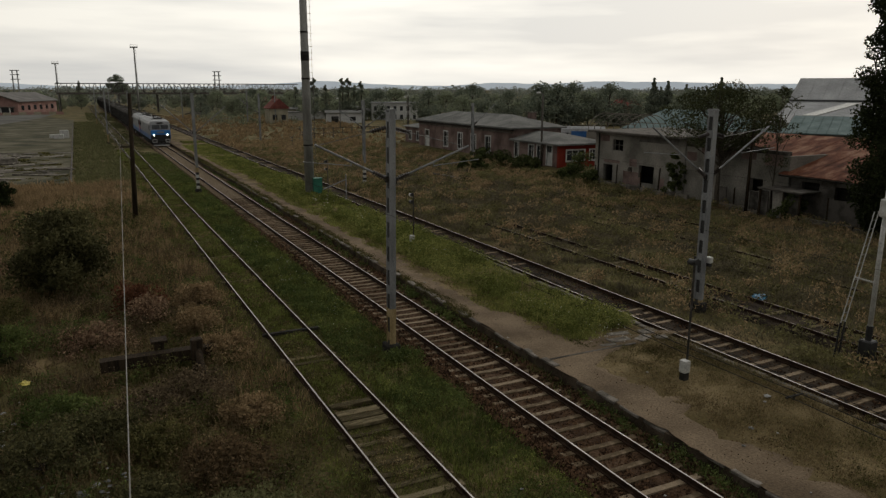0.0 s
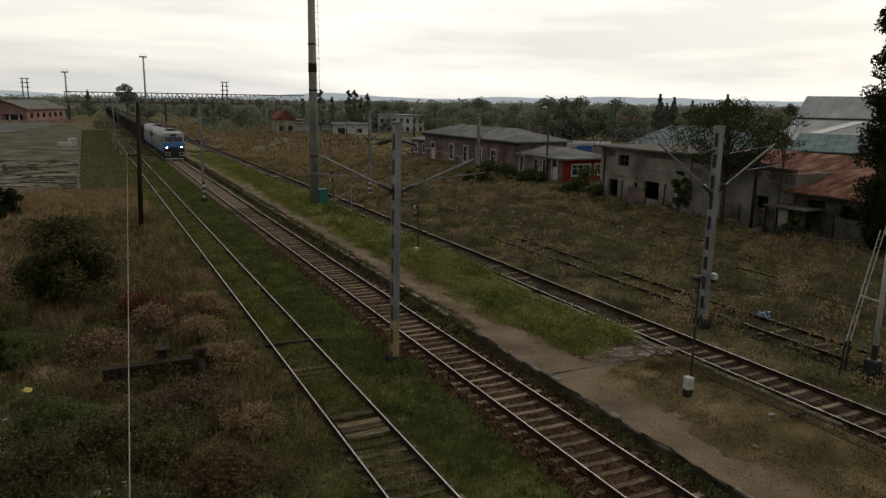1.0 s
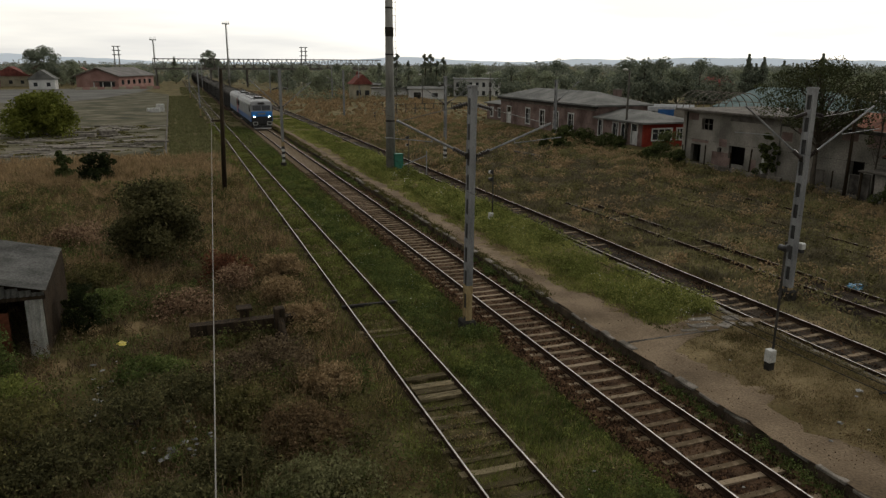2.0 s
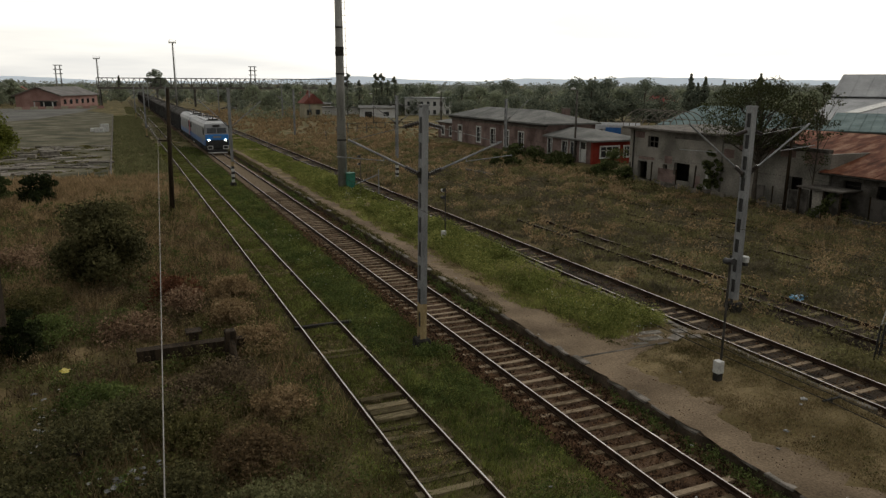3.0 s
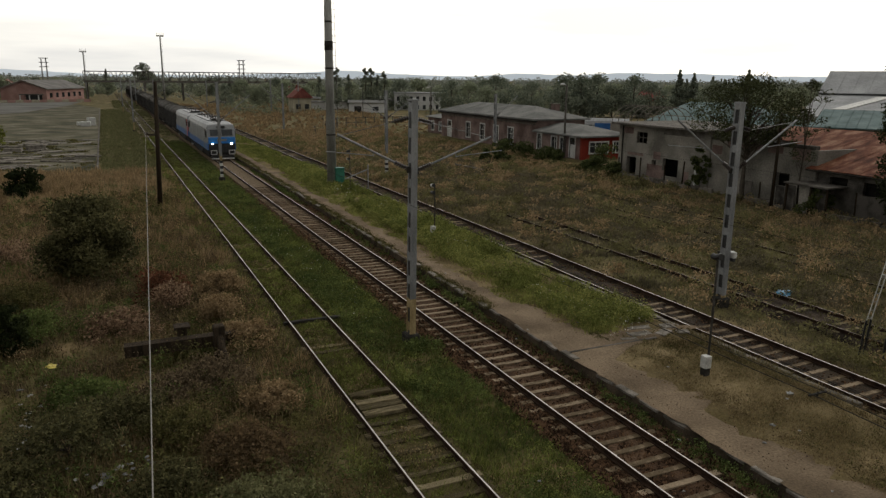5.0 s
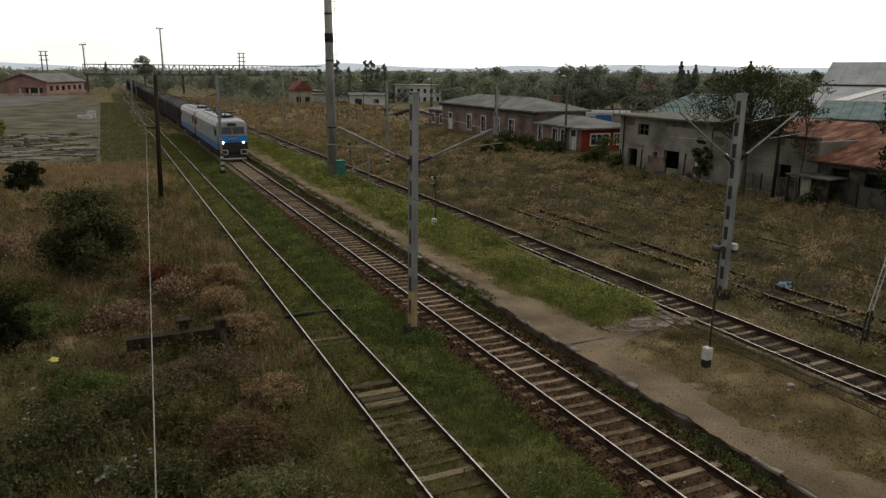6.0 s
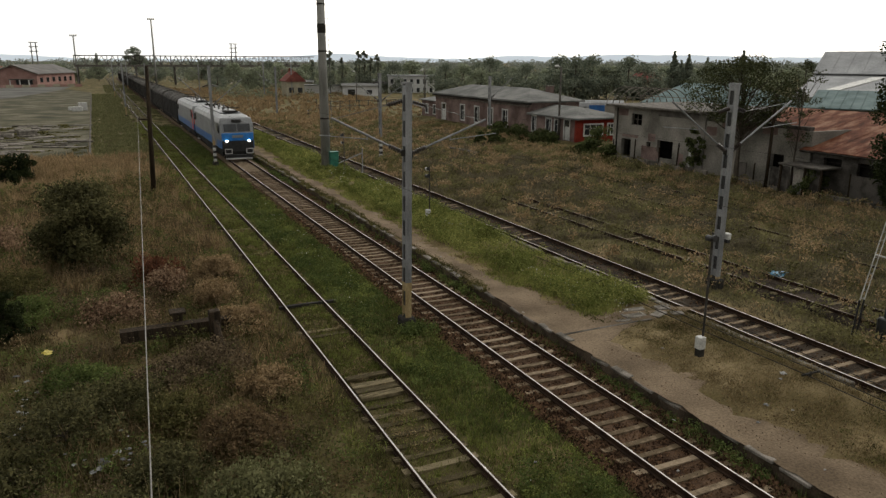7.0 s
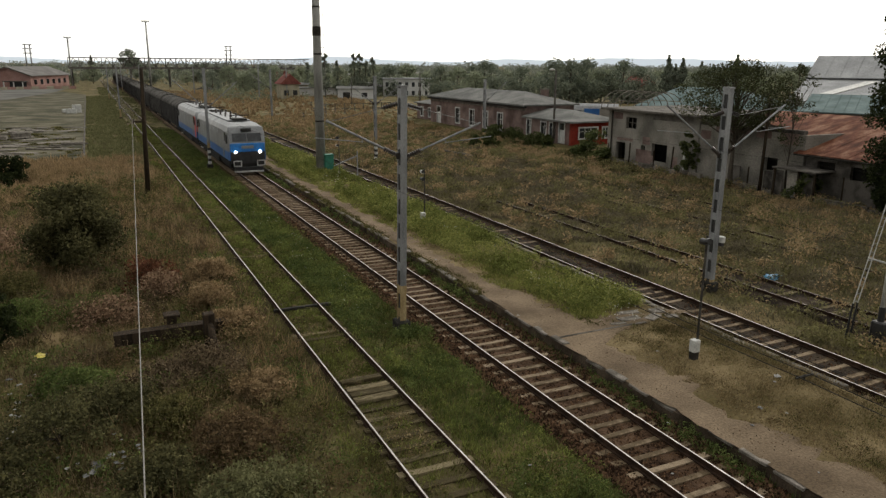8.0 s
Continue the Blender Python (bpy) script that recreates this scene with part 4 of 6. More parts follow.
for o in ops[:4]:
    opening(h, "x", HX, o, M_WHITE)
opening(h, "x", HX, ops[4], M_WHITE, door=True)
part("cornice", boxm(HX - 0.14, HX, 76.3, 103.9, 3.72, 3.86), M_CONC, h)
part("fascia", boxm(HX - 0.45, HX - 0.02, 76.0, 104.2, 4.02, 4.22), M_DARK, h)
part("roof", roof_mesh(HX - 0.55, 55.2, 75.9, 104.3, 4.42, ((51.2, 82.4, 5.75), (51.2, 99.0, 5.75))), M_FELT, h, "grey felt hipped roof")
ch = part("chimney", boxm(52.6, 53.4, 80.2, 81.0, 4.3, 6.0), M_BRICK, h, "red brick chimney")
part("chimney_cap", boxm(52.5, 53.5, 80.1, 81.1, 6.0, 6.12), M_CONC, ch)

wg = thing("brick_lean_to", pose(0, 0, 0), "low brown brick lean-to with a grey roof beside the house", "house")
part("front_wall", wall_mesh("x", HX + 1.0, 0.35, 104.0, 111.5, -0.3, 2.9, [(106.0, 107.0, 1.0, 2.3), (109.0, 110.0, 1.0, 2.3)]), M_BRICK, wg)
part("room_shade", boxm(HX + 1.8, 54.0, 104.3, 111.3, -0.2, 2.8), M_ROOMSHADE, wg)
opening(wg, "x", HX + 1.0, (106.0, 107.0, 1.0, 2.3), M_WHITE)
opening(wg, "x", HX + 1.0, (109.0, 110.0, 1.0, 2.3), M_WHITE)
part("roof", prismm([(HX + 0.6, 2.92), (55, 3.9), (55, 4.0), (HX + 0.6, 3.04)], "y", 103.95, 112.0), M_FELT, wg)

a_ = thing("annex", pose(0, 0, 0), "low annex, brown brick with a red end wall and white windows", "house")
ops = [(68.0, 68.95, 0.5, 2.75), (70.0, 70.9, 1.2, 2.6), (71.7, 72.7, 1.2, 2.6), (75.0, 75.8, 1.0, 2.7)]
part("front_wall", wall_mesh("x", HX + 0.01, 0.35, 67.0, 76.39, -0.3, 2.95, ops), M_BRICK, a_)
opening(a_, "x", HX + 0.01, ops[0], M_WHITE, door=True)
for o in ops[1:]:
    opening(a_, "x", HX + 0.01, o, M_WHITE)
ops = [(48.6, 51.0, 1.2, 2.3), (51.8, 53.0, 1.2, 2.3)]
part("end_wall", wall_mesh("y", 66.65, 0.35, HX + 0.01, 53.6, -0.3, 2.95, ops), M_REDWALL, a_, "red painted end wall")
for o in ops:
    opening(a_, "y", 66.65, o, M_WHITE, bars=2)
part("rear_wall", boxm(53.6, 53.9, 66.65, 76.39, -0.3, 2.95), M_BRICK, a_)
part("room_shade", boxm(HX + 0.9, 53.5, 67.5, 76.2, -0.2, 2.8), M_ROOMSHADE, a_)
part("roof", roof_mesh(HX - 0.5, 54.3, 66.2, 76.38, 3.08, ((51.0, 71.0, 4.0), (51.0, 76.3, 4.0))), M_FELT, a_, "grey felt roof")

# grey two-storey shed
s_ = thing("grey_shed", pose(0, 0, 0), "derelict two-storey grey plastered shed with empty windows and flat roof", "shed")
SX = 46.0
ops = [(54.2, 55.7, 3.3, 4.35), (49.9, 51.9, 0.6, 2.2), (55.6, 57.0, 0.1, 1.9), (52.8, 53.4, 0.1, 1.9)]
part("front_wall", wall_mesh("x", SX, 0.35, 46.6, 58.0, -0.3, 4.9, ops), M_PLASTER, s_)
part("end_wall", boxm(SX, 55.0, 46.25, 46.6, -0.3, 4.9), M_PLASTER, s_)
part("far_end_wall", boxm(SX, 55.0, 58.0, 58.35, -0.3, 4.9), M_PLASTER, s_)
part("rear_wall", boxm(55.0, 55.35, 46.25, 58.35, -0.3, 4.9), M_PLASTER, s_)
part("room_shade", boxm(SX + 1.6, 54.8, 46.7, 57.9, -0.2, 4.7), M_ROOMSHADE, s_)
part("window_grille", wall_mesh("x", SX + 0.12, 0.04, 54.2, 55.7, 3.3, 4.35, [(54.26, 54.9, 3.36, 3.8), (55.0, 55.64, 3.36, 3.8), (54.26, 54.9, 3.88, 4.29), (55.0, 55.64, 3.88, 4.29)]), M_CONC_DARK, s_)
part("roof", boxm(SX - 0.7, 55.8, 45.9, 58.8, 4.92, 5.12, 0.03), M_CONC_DARK, s_, "flat concrete roof slab")
part("brick_patch", boxm(SX - 0.012, SX, 51.9, 54.0, 0.3, 1.5), M_BRICK, s_, "patch of bare brick")
part("soffit_stain", boxm(SX - 0.006, SX, 47.0, 52.0, 4.35, 4.88), M_CONC_DARK, s_, "dark damp stain under the roof")
part("plinth", boxm(SX - 0.12, SX - 0.0, 46.6, 58.0, -0.2, 0.28), M_CONC, s_, "pale concrete plinth")
part("drain_pipe", tubem((SX - 0.08, 57.7, 0), (SX - 0.08, 57.7, 4.8), 0.06), M_DARK, s_)
part("door_post", boxm(SX - 0.06, SX, 47.6, 47.8, 0, 2.6), M_WHITE, s_)

# middle block
m_ = thing("grey_outbuilding", pose(0, 0, 0), "grey plastered outbuilding with a stained wall beside the shed", "shed")
ops = [(43.4, 44.2, 0.1, 1.9), (38.2, 39.4, 1.4, 2.4)]
part("front_wall", wall_mesh("x", SX + 0.1, 0.35, 36.3, 46.2, -0.3, 4.35, ops), M_PLASTER, m_)
part("end_wall", boxm(SX + 0.1, 54.0, 36.0, 36.3, -0.3, 4.3), M_PLASTER, m_)
part("room_shade", boxm(SX + 1.2, 53.5, 36.5, 46.1, -0.2, 4.0), M_ROOMSHADE, m_)
part("plinth", boxm(SX - 0.02, SX + 0.1, 36.3, 43.3, -0.2, 0.25), M_CONC, m_, "pale concrete plinth")
part("parapet", boxm(SX + 0.02, SX + 0.5, 36.2, 46.22, 4.35, 4.62, 0.03), M_CONC_DARK, m_)
part("rust_streak", boxm(SX + 0.09, SX + 0.1, 41.0, 44.5, 3.9, 4.34), M_BRICK, m_, "streak of bare brick under the parapet")

yp = thing("timber_pole", pose(44.15, 37.9, -0.1, 0, 0.8, 0), "thin dark timber pole before the outbuilding", "pole")
part("pole_shaft", tubem((0, 0, 0), (0, 0, 7.0), 0.13, 0.1, 8), M_TARWOOD, yp, smooth=True)
for u0, u1, z0, z1 in ((36.6, 38.2, 3.5, 4.34), (39.0, 40.4, 3.8, 4.34), (45.0, 46.1, 3.2, 3.9)):
    part("bare_brick", boxm(SX + 0.088, SX + 0.1, u0, u1, z0, z1), M_BRICK, m_, "bare brick where the plaster fell")
for u0, u1, z0, z1 in ((52.2, 53.2, 2.0, 2.7), (54.6, 56.9, 2.1, 2.35), (48.5, 49.1, 0.3, 1.3), (51.5, 52.2, 0.5, 1.1), (56.2, 57.6, 4.1, 4.7)):
    part("bare_brick", boxm(SX - 0.01, SX, u0, u1, z0, z1), M_BRICK, s_, "bare brick where the plaster fell")
# low broken wall and leaning posts before the buildings
lw = random.Random(41)
lwall = thing("low_wall", pose(0, 0, 0), "low pale concrete wall with broken tops before the sheds", "wall", kind="structure")
yy = 28.0
while yy < 60:
    if lw.random() > 0.14:
        xw = 44.45 + 0.035 * (yy - 34) + lw.uniform(-0.04, 0.04)
        part("wall_block", boxm(xw, xw + 0.22, yy, yy + 1.42, -0.2, 0.32 + lw.uniform(-0.1, 0.12), 0.02), M_CONC, lwall)
    yy += 1.5
for yy, hh in ((57.0, 1.8), (54.0, 2.1), (50.6, 1.7), (48.4, 2.3), (43.0, 1.9), (40.0, 1.6), (32.0, 1.9), (29.5, 1.7)):
    fp_ = finish("fence_post", boxm(-0.05, 0.05, -0.05, 0.05, -0.2, hh, 0.01), M_TARWOOD)
    fp_.matrix_basis = pose(45.2, yy, 0, lw.uniform(-5, 5), lw.uniform(-5, 5), lw.uniform(0, 40))
    tagged(fp_, "leaning dark timber fence post by the sheds", "post", "fence posts")
# dark shack under the rusty roof
sk = thing("scrap_shack", pose(44.9, 33.6, 0), "dark scrap-built shack with a sagging flat roof", "shack")
part("roof", boxm(-0.9, 1.2, -0.3, 3.3, 2.0, 2.12, 0.02), M_CONC_DARK, sk)
for uu in (0.0, 1.3, 2.6):
    part("wall_sheet", boxm(-0.5, -0.44, uu, uu + 0.9, -0.1, 2.0 - 0.15 * (uu > 1)), M_CONC_DARK if uu != 1.3 else M_PLASTER, sk)
for uu in (-0.2, 1.1, 3.1):
    part("post", boxm(-0.75, -0.62, uu, uu + 0.12, -0.1, 2.0), M_TARWOOD, sk)

# rusty-roofed store
r_ = thing("rusty_store", pose(0, 0, 0), "low dark store with a patched rusty sheet roof", "shed")
ops = [(33.6, 35.0, 1.9, 2.6), (30.0, 32.4, 1.6, 2.5), (27.6, 29.0, 0.1, 2.2)]
part("front_wall", wall_mesh("x", SX + 0.3, 0.3, 20.0, 35.9, -0.3, 3.0, ops), M_CONC_DARK, r_)
part("end_wall", boxm(SX + 0.3, 56, 35.9, 36.0, -0.3, 3.0), M_CONC_DARK, r_)
part("room_shade", boxm(SX + 1.0, 55.8, 20.2, 35.7, -0.2, 2.9), M_ROOMSHADE, r_)
rj = random.Random(9)
yy = 19.8
while yy < 45.6:
    dz_ = rj.uniform(0, 0.05)
    xs = SX - 0.5 if yy < 35.8 else SX + 0.7 + (yy - 35.8) * 0.62 + rj.uniform(-0.3, 0.4)
    za = 3.02 + (xs - SX + 0.5) * 0.262 + dz_
    part("roof_sheet", prismm([(xs, za), (54.2, 5.3 + dz_), (54.2, 5.34 + dz_), (xs, za + 0.04)], "y", yy, yy + 1.06), M_RUST, r_)
    yy += 1.04
part("rear_roof", prismm([(54.2, 5.3), (58.0, 4.2), (58.0, 4.25), (54.2, 5.36)], "y", 19.8, 45.6), M_RUST, r_)
part("gutter", tubem((SX - 0.52, 19.8, 2.96), (SX - 0.52, 36.4, 2.96), 0.06), M_DARK, r_)
for yy in (37.5, 41.0):
    part("leaning_sheet", boxm(SX - 0.6, SX - 0.5, yy, yy + 1.2, -0.1, 1.5), M_CONC_DARK, r_)

# green-roofed house behind
g_ = thing("green_roofed_house", pose(0, 0, 0), "house with a pale green sheet-metal hipped roof", "house")
part("walls", boxm(71, 84, 66.0, 82, -0.3, 3.6), M_PLASTER, g_)
part("roof", roof_mesh(70.4, 84.6, 65.4, 83.6, 3.6, ((77, 71.0, 6.2), (77, 82.0, 6.2))), M_GREENROOF, g_, "pale green sheet roof")

# greenhouse hoops
gh = thing("greenhouse_frame", pose(0, 0, 0), "bare rusty hoops of a greenhouse frame", "greenhouse")
for i in range(8):
    yy = 72.6 + i * 1.3
    part("hoop", sweep([(66.0 - 3.0 * math.cos(a), yy, 3.4 + 2.4 * math.sin(a)) for a in [math.pi * k / 12 for k in range(13)]], 0.055), M_CONC, gh)
for k in (2, 6, 10):
    an = math.pi * k / 12
    part("purlin", tubem((66 - 3 * math.cos(an), 72.6, 3.4 + 2.4 * math.sin(an)), (66 - 3 * math.cos(an), 81.7, 3.4 + 2.4 * math.sin(an)), 0.05, seg=5), M_CONC, gh)
part("base_frame", boxm(62.9, 69.1, 72.4, 81.9, -0.3, 3.4), M_PLASTER, gh)

# old railcar body behind the annex
v_ = thing("railcar_body", pose(65.5, 86.9, 0, 0, 0, -37), "old pale railcar body with a blue panel, standing behind the annex", "railcar")
bm = bmesh.new()
prism(bm, [(-1.4, 0.5), (-1.4, 2.9), (-1.15, 3.4), (-0.6, 3.7), (0.6, 3.7), (1.15, 3.4), (1.4, 2.9), (1.4, 0.5)], "x", -4.2, 3.6)
part("body", bm, M_HALL, v_)
part("side_panel", boxm(-1.2, 1.6, -1.43, -1.405, 1.6, 3.1), M_LBLUE, v_, "blue side panel")
for u in (-3.8, -2.5, 2.1):
    part("side_window", boxm(u, u + 0.9, -1.43, -1.405, 2.0, 2.8), M_GLASS, v_)
for u in (-3.2, 2.8):
    part("bogie", boxm(u - 1.1, u + 1.1, -1.0, 1.0, 0.0, 0.5, 0.05), M_UNDER, v_)

# white industrial hall: x runs along its ridge, y away from the yard
k_ = thing("industrial_hall", pose(102.9, 79.6, 0, 0, 0, -62), "large white sheet-roofed industrial hall with stepped roof", "hall")
part("wall", boxm(0.3, 62, -18.2, 13.5, -0.3, 4.6), M_PALE, k_)
for nm, pr, m in (("lower_roof", [(-19, 4.5), (-6.9, 7.25), (-6.9, 7.37), (-19, 4.62)], M_HALL), ("clerestory", [(-6.9, 6.6), (-6.7, 6.6), (-6.7, 7.55), (-6.9, 7.55)], M_GLASS), ("upper_roof", [(-7.4, 7.5), (0, 10.65), (0, 10.77), (-7.4, 7.62)], M_HALL), ("rear_roof", [(0, 10.65), (14, 5.6), (14, 5.7), (0, 10.75)], M_HALL)):
    part(nm, prismm(pr, "x", -0.4, 62), m, k_)
part("gable", prismm([(-18.5, 4.4), (13.8, 5.5), (0, 10.6), (-6.9, 7.2)], "x", 0.0, 0.28), M_PALE, k_)
for i in range(8):
    bm = bmesh.new()
    x0 = 3.0 + i * 6.4
    lo = [bm.verts.new(p) for p in ((x0, -15.6, 5.4), (x0 + 1.7, -15.6, 5.4), (x0 + 6.2, -8.4, 7.04), (x0 + 4.5, -8.4, 7.04))]
    hi = [bm.verts.new(v.co + Vector((0, 0, 0.14))) for v in lo]
    bm.faces.new(lo[::-1])
    bm.faces.new(hi)
    for j in range(4):
        bm.faces.new((lo[j], lo[(j + 1) % 4], hi[(j + 1) % 4], hi[j]))
    part("roof_light", bm, M_WHITE, k_)
bm = bmesh.new()
for i in range(31):
    tube(bm, (i * 2.0, -7.3, 7.68), (i * 2.0, 0, 10.79), 0.04, seg=4)
part("roof_seams", bm, M_HALL, k_)
q_ = thing("green_roofed_store", pose(69.6, 54.2, 0, 0, 0, -58), "store with a pale green ribbed sheet roof", "shed")
part("walls", boxm(0.3, 48, -7, 5, -0.3, 4.9), M_PLASTER, q_)
part("roof", prismm([(-8, 4.75), (0, 6.2), (0, 6.3), (-8, 4.85)], "x", -0.2, 48.3), M_GREENROOF, q_)
part("rear_roof", prismm([(0, 6.2), (5.6, 4.9), (5.6, 5.0), (0, 6.3)], "x", -0.2, 48.3), M_GREENROOF, q_)
bm = bmesh.new()
for i in range(54):
    tube(bm, (i * 0.9, -8, 4.88), (i * 0.9, 0, 6.33), 0.035, seg=4)
part("roof_seams", bm, M_GREENROOF, q_)

# ---- distant things ----
def cottage(x, y, wx, wy, eave, ridge, wall, roof, label, turn=0.0):
    t = thing("cottage", pose(x, y, 0, 0, 0, turn), label, "house", "distant houses")
    part("wall", boxm(-wx / 2, wx / 2, -wy / 2, wy / 2, -0.3, eave), wall, t)
    part("roof", roof_mesh(-wx / 2 - 0.4, wx / 2 + 0.4, -wy / 2 - 0.4, wy / 2 + 0.4, eave + 0.1, ((0, -wy / 2 - 0.3, ridge), (0, wy / 2 + 0.3, ridge))), roof, t)
    for i in range(max(2, int(wx // 3.5))):
        u = -wx / 2 + (i + 0.5) * wx / max(2, int(wx // 3.5))
        part("window", boxm(u - 0.6, u + 0.6, -wy / 2 - 0.03, -wy / 2, 1.0, 2.3), M_GLASS, t)
    return t


DIST = [(-42, 292, 8, 8, 3.4, 6.6, M_PALE, M_FELT, "small white gabled house"),
        (-58, 330, 12, 10, 4, 7.5, M_CREAM, M_TILE, "distant house with a red tiled roof"),
        (-80, 360, 16, 10, 4, 7.5, M_CREAM, M_TILE, "distant house with a red tiled roof"),
        (-51, 350, 14, 10, 4.5, 8, M_CREAM, M_TILE, "distant house with a red tiled roof"),
        (-66, 312, 12, 10, 4, 7, M_HAZYRED, M_HAZYROOF, "distant brick house with a brown roof"),
        (-78, 325, 14, 10, 4.5, 7.5, M_CREAM, M_TILE, "distant house with a red tiled roof"),
        (-36, 352, 10, 9, 4, 7.5, M_CREAM, M_TILE, "distant house with a red tiled roof"),
        (47.0, 193, 4.6, 6, 3.9, 6.4, M_CREAM, M_TILE, "cream house with a red tiled roof"),
        (140, 330, 10, 9, 3, 6, M_CREAM, M_TILE, "distant house with a red tiled roof"),
        (78, 330, 12, 9, 3, 6, M_CREAM, M_TILE, "distant house with a red tiled roof"),
        (129, 152, 5, 6, 4.2, 6.6, M_CREAM, M_TILE, "distant house with a red tiled roof")]
for x, y, wx, wy, e_, rg, wm, rm, lb in DIST:
    cottage(x, y, wx, wy, e_, rg, wm, rm, lb)

wk = thing("works_building", pose(-19.3, 307.5, 0, 0, 0, -18.8), "low red brick works building with a shallow grey gabled roof", "building")
part("wall", boxm(-7.5, 7.5, -17, 17, -0.3, 4.4), M_HAZYRED, wk)
part("gable", prismm([(-7.5, 4.4), (7.5, 4.4), (0, 7.1)], "y", -17, -16.7), M_HAZYRED, wk)
part("far_gable", prismm([(-7.5, 4.4), (7.5, 4.4), (0, 7.1)], "y", 16.7, 17), M_HAZYRED, wk)
for s in (-1, 1):
    part("roof_slope", prismm([(s * 8.3, 4.15), (0, 7.15), (0, 7.4), (s * 8.3, 4.4)], "y", -17.7, 17.7), M_HAZYROOF, wk)
    part("verge_board", prismm([(s * 8.3, 4.0), (0, 7.0), (0, 7.4), (s * 8.3, 4.4)], "y", -17.95, -17.72), M_CONC, wk)
part("canopy", boxm(0.0, 6.6, -21.0, -17.0, 2.35, 2.65), M_CONC_DARK, wk, "dark canopy over the entrance")
for u in (0.3, 3.4, 6.3):
    part("canopy_post", boxm(u - 0.15, u + 0.15, -20.9, -20.6, -0.3, 2.35), M_WHITE, wk)
part("entrance", boxm(0.6, 6.0, -17.04, -17.0, 0, 2.3), M_GLASS, wk)
for i in range(6):
    part("window", boxm(7.5, 7.54, -14.5 + i * 5.2, -12.3 + i * 5.2, 1.4, 3.0), M_GLASS, wk)
fn = thing("fence", pose(-17.6, 281.5, 0, 0, 0, 23), "low red and cream fence before the works building", "fence")
for i in range(12):
    part("panel", boxm(-14.1 + i * 2.4, -11.8 + i * 2.4, -0.05, 0.05, -0.2, 1.0), M_HAZYRED if i % 2 else M_CREAM, fn)

ap = thing("apartment_block", pose(79.5, 190, -0.2, 0, 0, -22), "white two-storey block with small dark windows", "building")
part("wall", boxm(-6.5, 6.5, 0, 9, -0.3, 5.2), M_PALE, ap)
part("roof", boxm(-6.8, 6.8, -0.3, 9.3, 5.2, 5.5), M_HALL, ap)
for r0 in range(2):
    for c0 in range(7):
        part("window", boxm(-5.8 + c0 * 1.8, -5.0 + c0 * 1.8, -0.04, 0.0, 0.9 + r0 * 2.3, 2.1 + r0 * 2.3), M_GLASS, ap)
ff = thing("yard_fence", pose(0, 0, 0), "dark rail fence at the far edge of the yard", "fence")
for i in range(9):
    part("fence_post", boxm(37.0 + i * 2.0, 37.12 + i * 2.0, 131.9 + i * 0.4, 132.02 + i * 0.4, -0.2, 1.9), M_CONC_DARK, ff)
for z0 in (0.8, 1.7):
    part("fence_rail", prismm([(37.0, 131.93), (53.1, 135.13), (53.1, 135.23), (37.0, 132.03)], "z", z0, z0 + 0.09), M_CONC_DARK, ff)
for x0, y0, w_, h_, m_2, lb in ((60.5, 178, 9.0, 2.9, M_PALE, "low white shed beyond the yard"), (52.0, 205, 7.0, 3.2, M_CREAM, "low cream shed beyond the yard"), (70.5, 196, 6.0, 3.4, M_PALE, "low white shed beyond the yard")):
    sh_ = thing("low_shed", pose(x0, y0, 0, 0, 0, -18), lb, "shed", "sheds beyond the yard")
    part("wall", boxm(-w_ / 2, w_ / 2, 0, 4, -0.3, h_), m_2, sh_)
    part("roof", prismm([(-0.4, h_), (4.4, h_ + 0.5), (4.4, h_ + 0.62), (-0.4, h_ + 0.12)], "x", -w_ / 2 - 0.3, w_ / 2 + 0.3), M_FELT, sh_)
    part("door", boxm(-w_ / 4 - 0.9, -w_ / 4 + 0.9, -0.04, 0, 0, 2.1), M_DARK, sh_)
    part("window", boxm(w_ / 4 - 0.7, w_ / 4 + 0.7, -0.04, 0, 1.0, 2.0), M_GLASS, sh_)
st = thing("white_shed_row", pose(56, 196, 0), "row of low white sheds and parked vans", "building")
part("wall", boxm(-5, 9, 0, 6, -0.3, 2.6), M_PALE, st)
part("roof", boxm(-5.3, 9.3, -0.3, 6.3, 2.6, 2.8), M_FELT, st)

# steel footbridge over the far station throat
fb = thing("footbridge", pose(0, 300, 0), "long steel lattice footbridge across the tracks", "footbridge")
for z, hh in ((6.6, 0.75), (10.4, 0.3)):
    for yy in (-1.2, 1.2):
        part("chord", boxm(-6, 82, yy - 0.1, yy + 0.1, z, z + hh), M_CONC_DARK, fb)
part("deck", boxm(-6, 82, -1.1, 1.1, 6.95, 7.1), M_CONC_DARK, fb)
for i in range(24):
    x0 = -6 + i * 88 / 24
    for yy in (-1.2, 1.2):
        part("lattice_post", tubem((x0, yy, 7.1), (x0, yy, 10.5), 0.1, seg=4), M_CONC_DARK, fb)
        part("lattice_brace", tubem((x0, yy, 7.1), (x0 + 88 / 48, yy, 10.5), 0.08, seg=4), M_CONC_DARK, fb)
        part("lattice_brace", tubem((x0 + 88 / 48, yy, 10.5), (x0 + 88 / 24, yy, 7.1), 0.08, seg=4), M_CONC_DARK, fb)
for x0 in (-5, 14.5, 28, 48, 62, 81):
    part("trestle", boxm(x0 - 0.3, x0 + 0.3, -1.0, 1.0, -0.3, 6.9), M_CONC_DARK, fb)

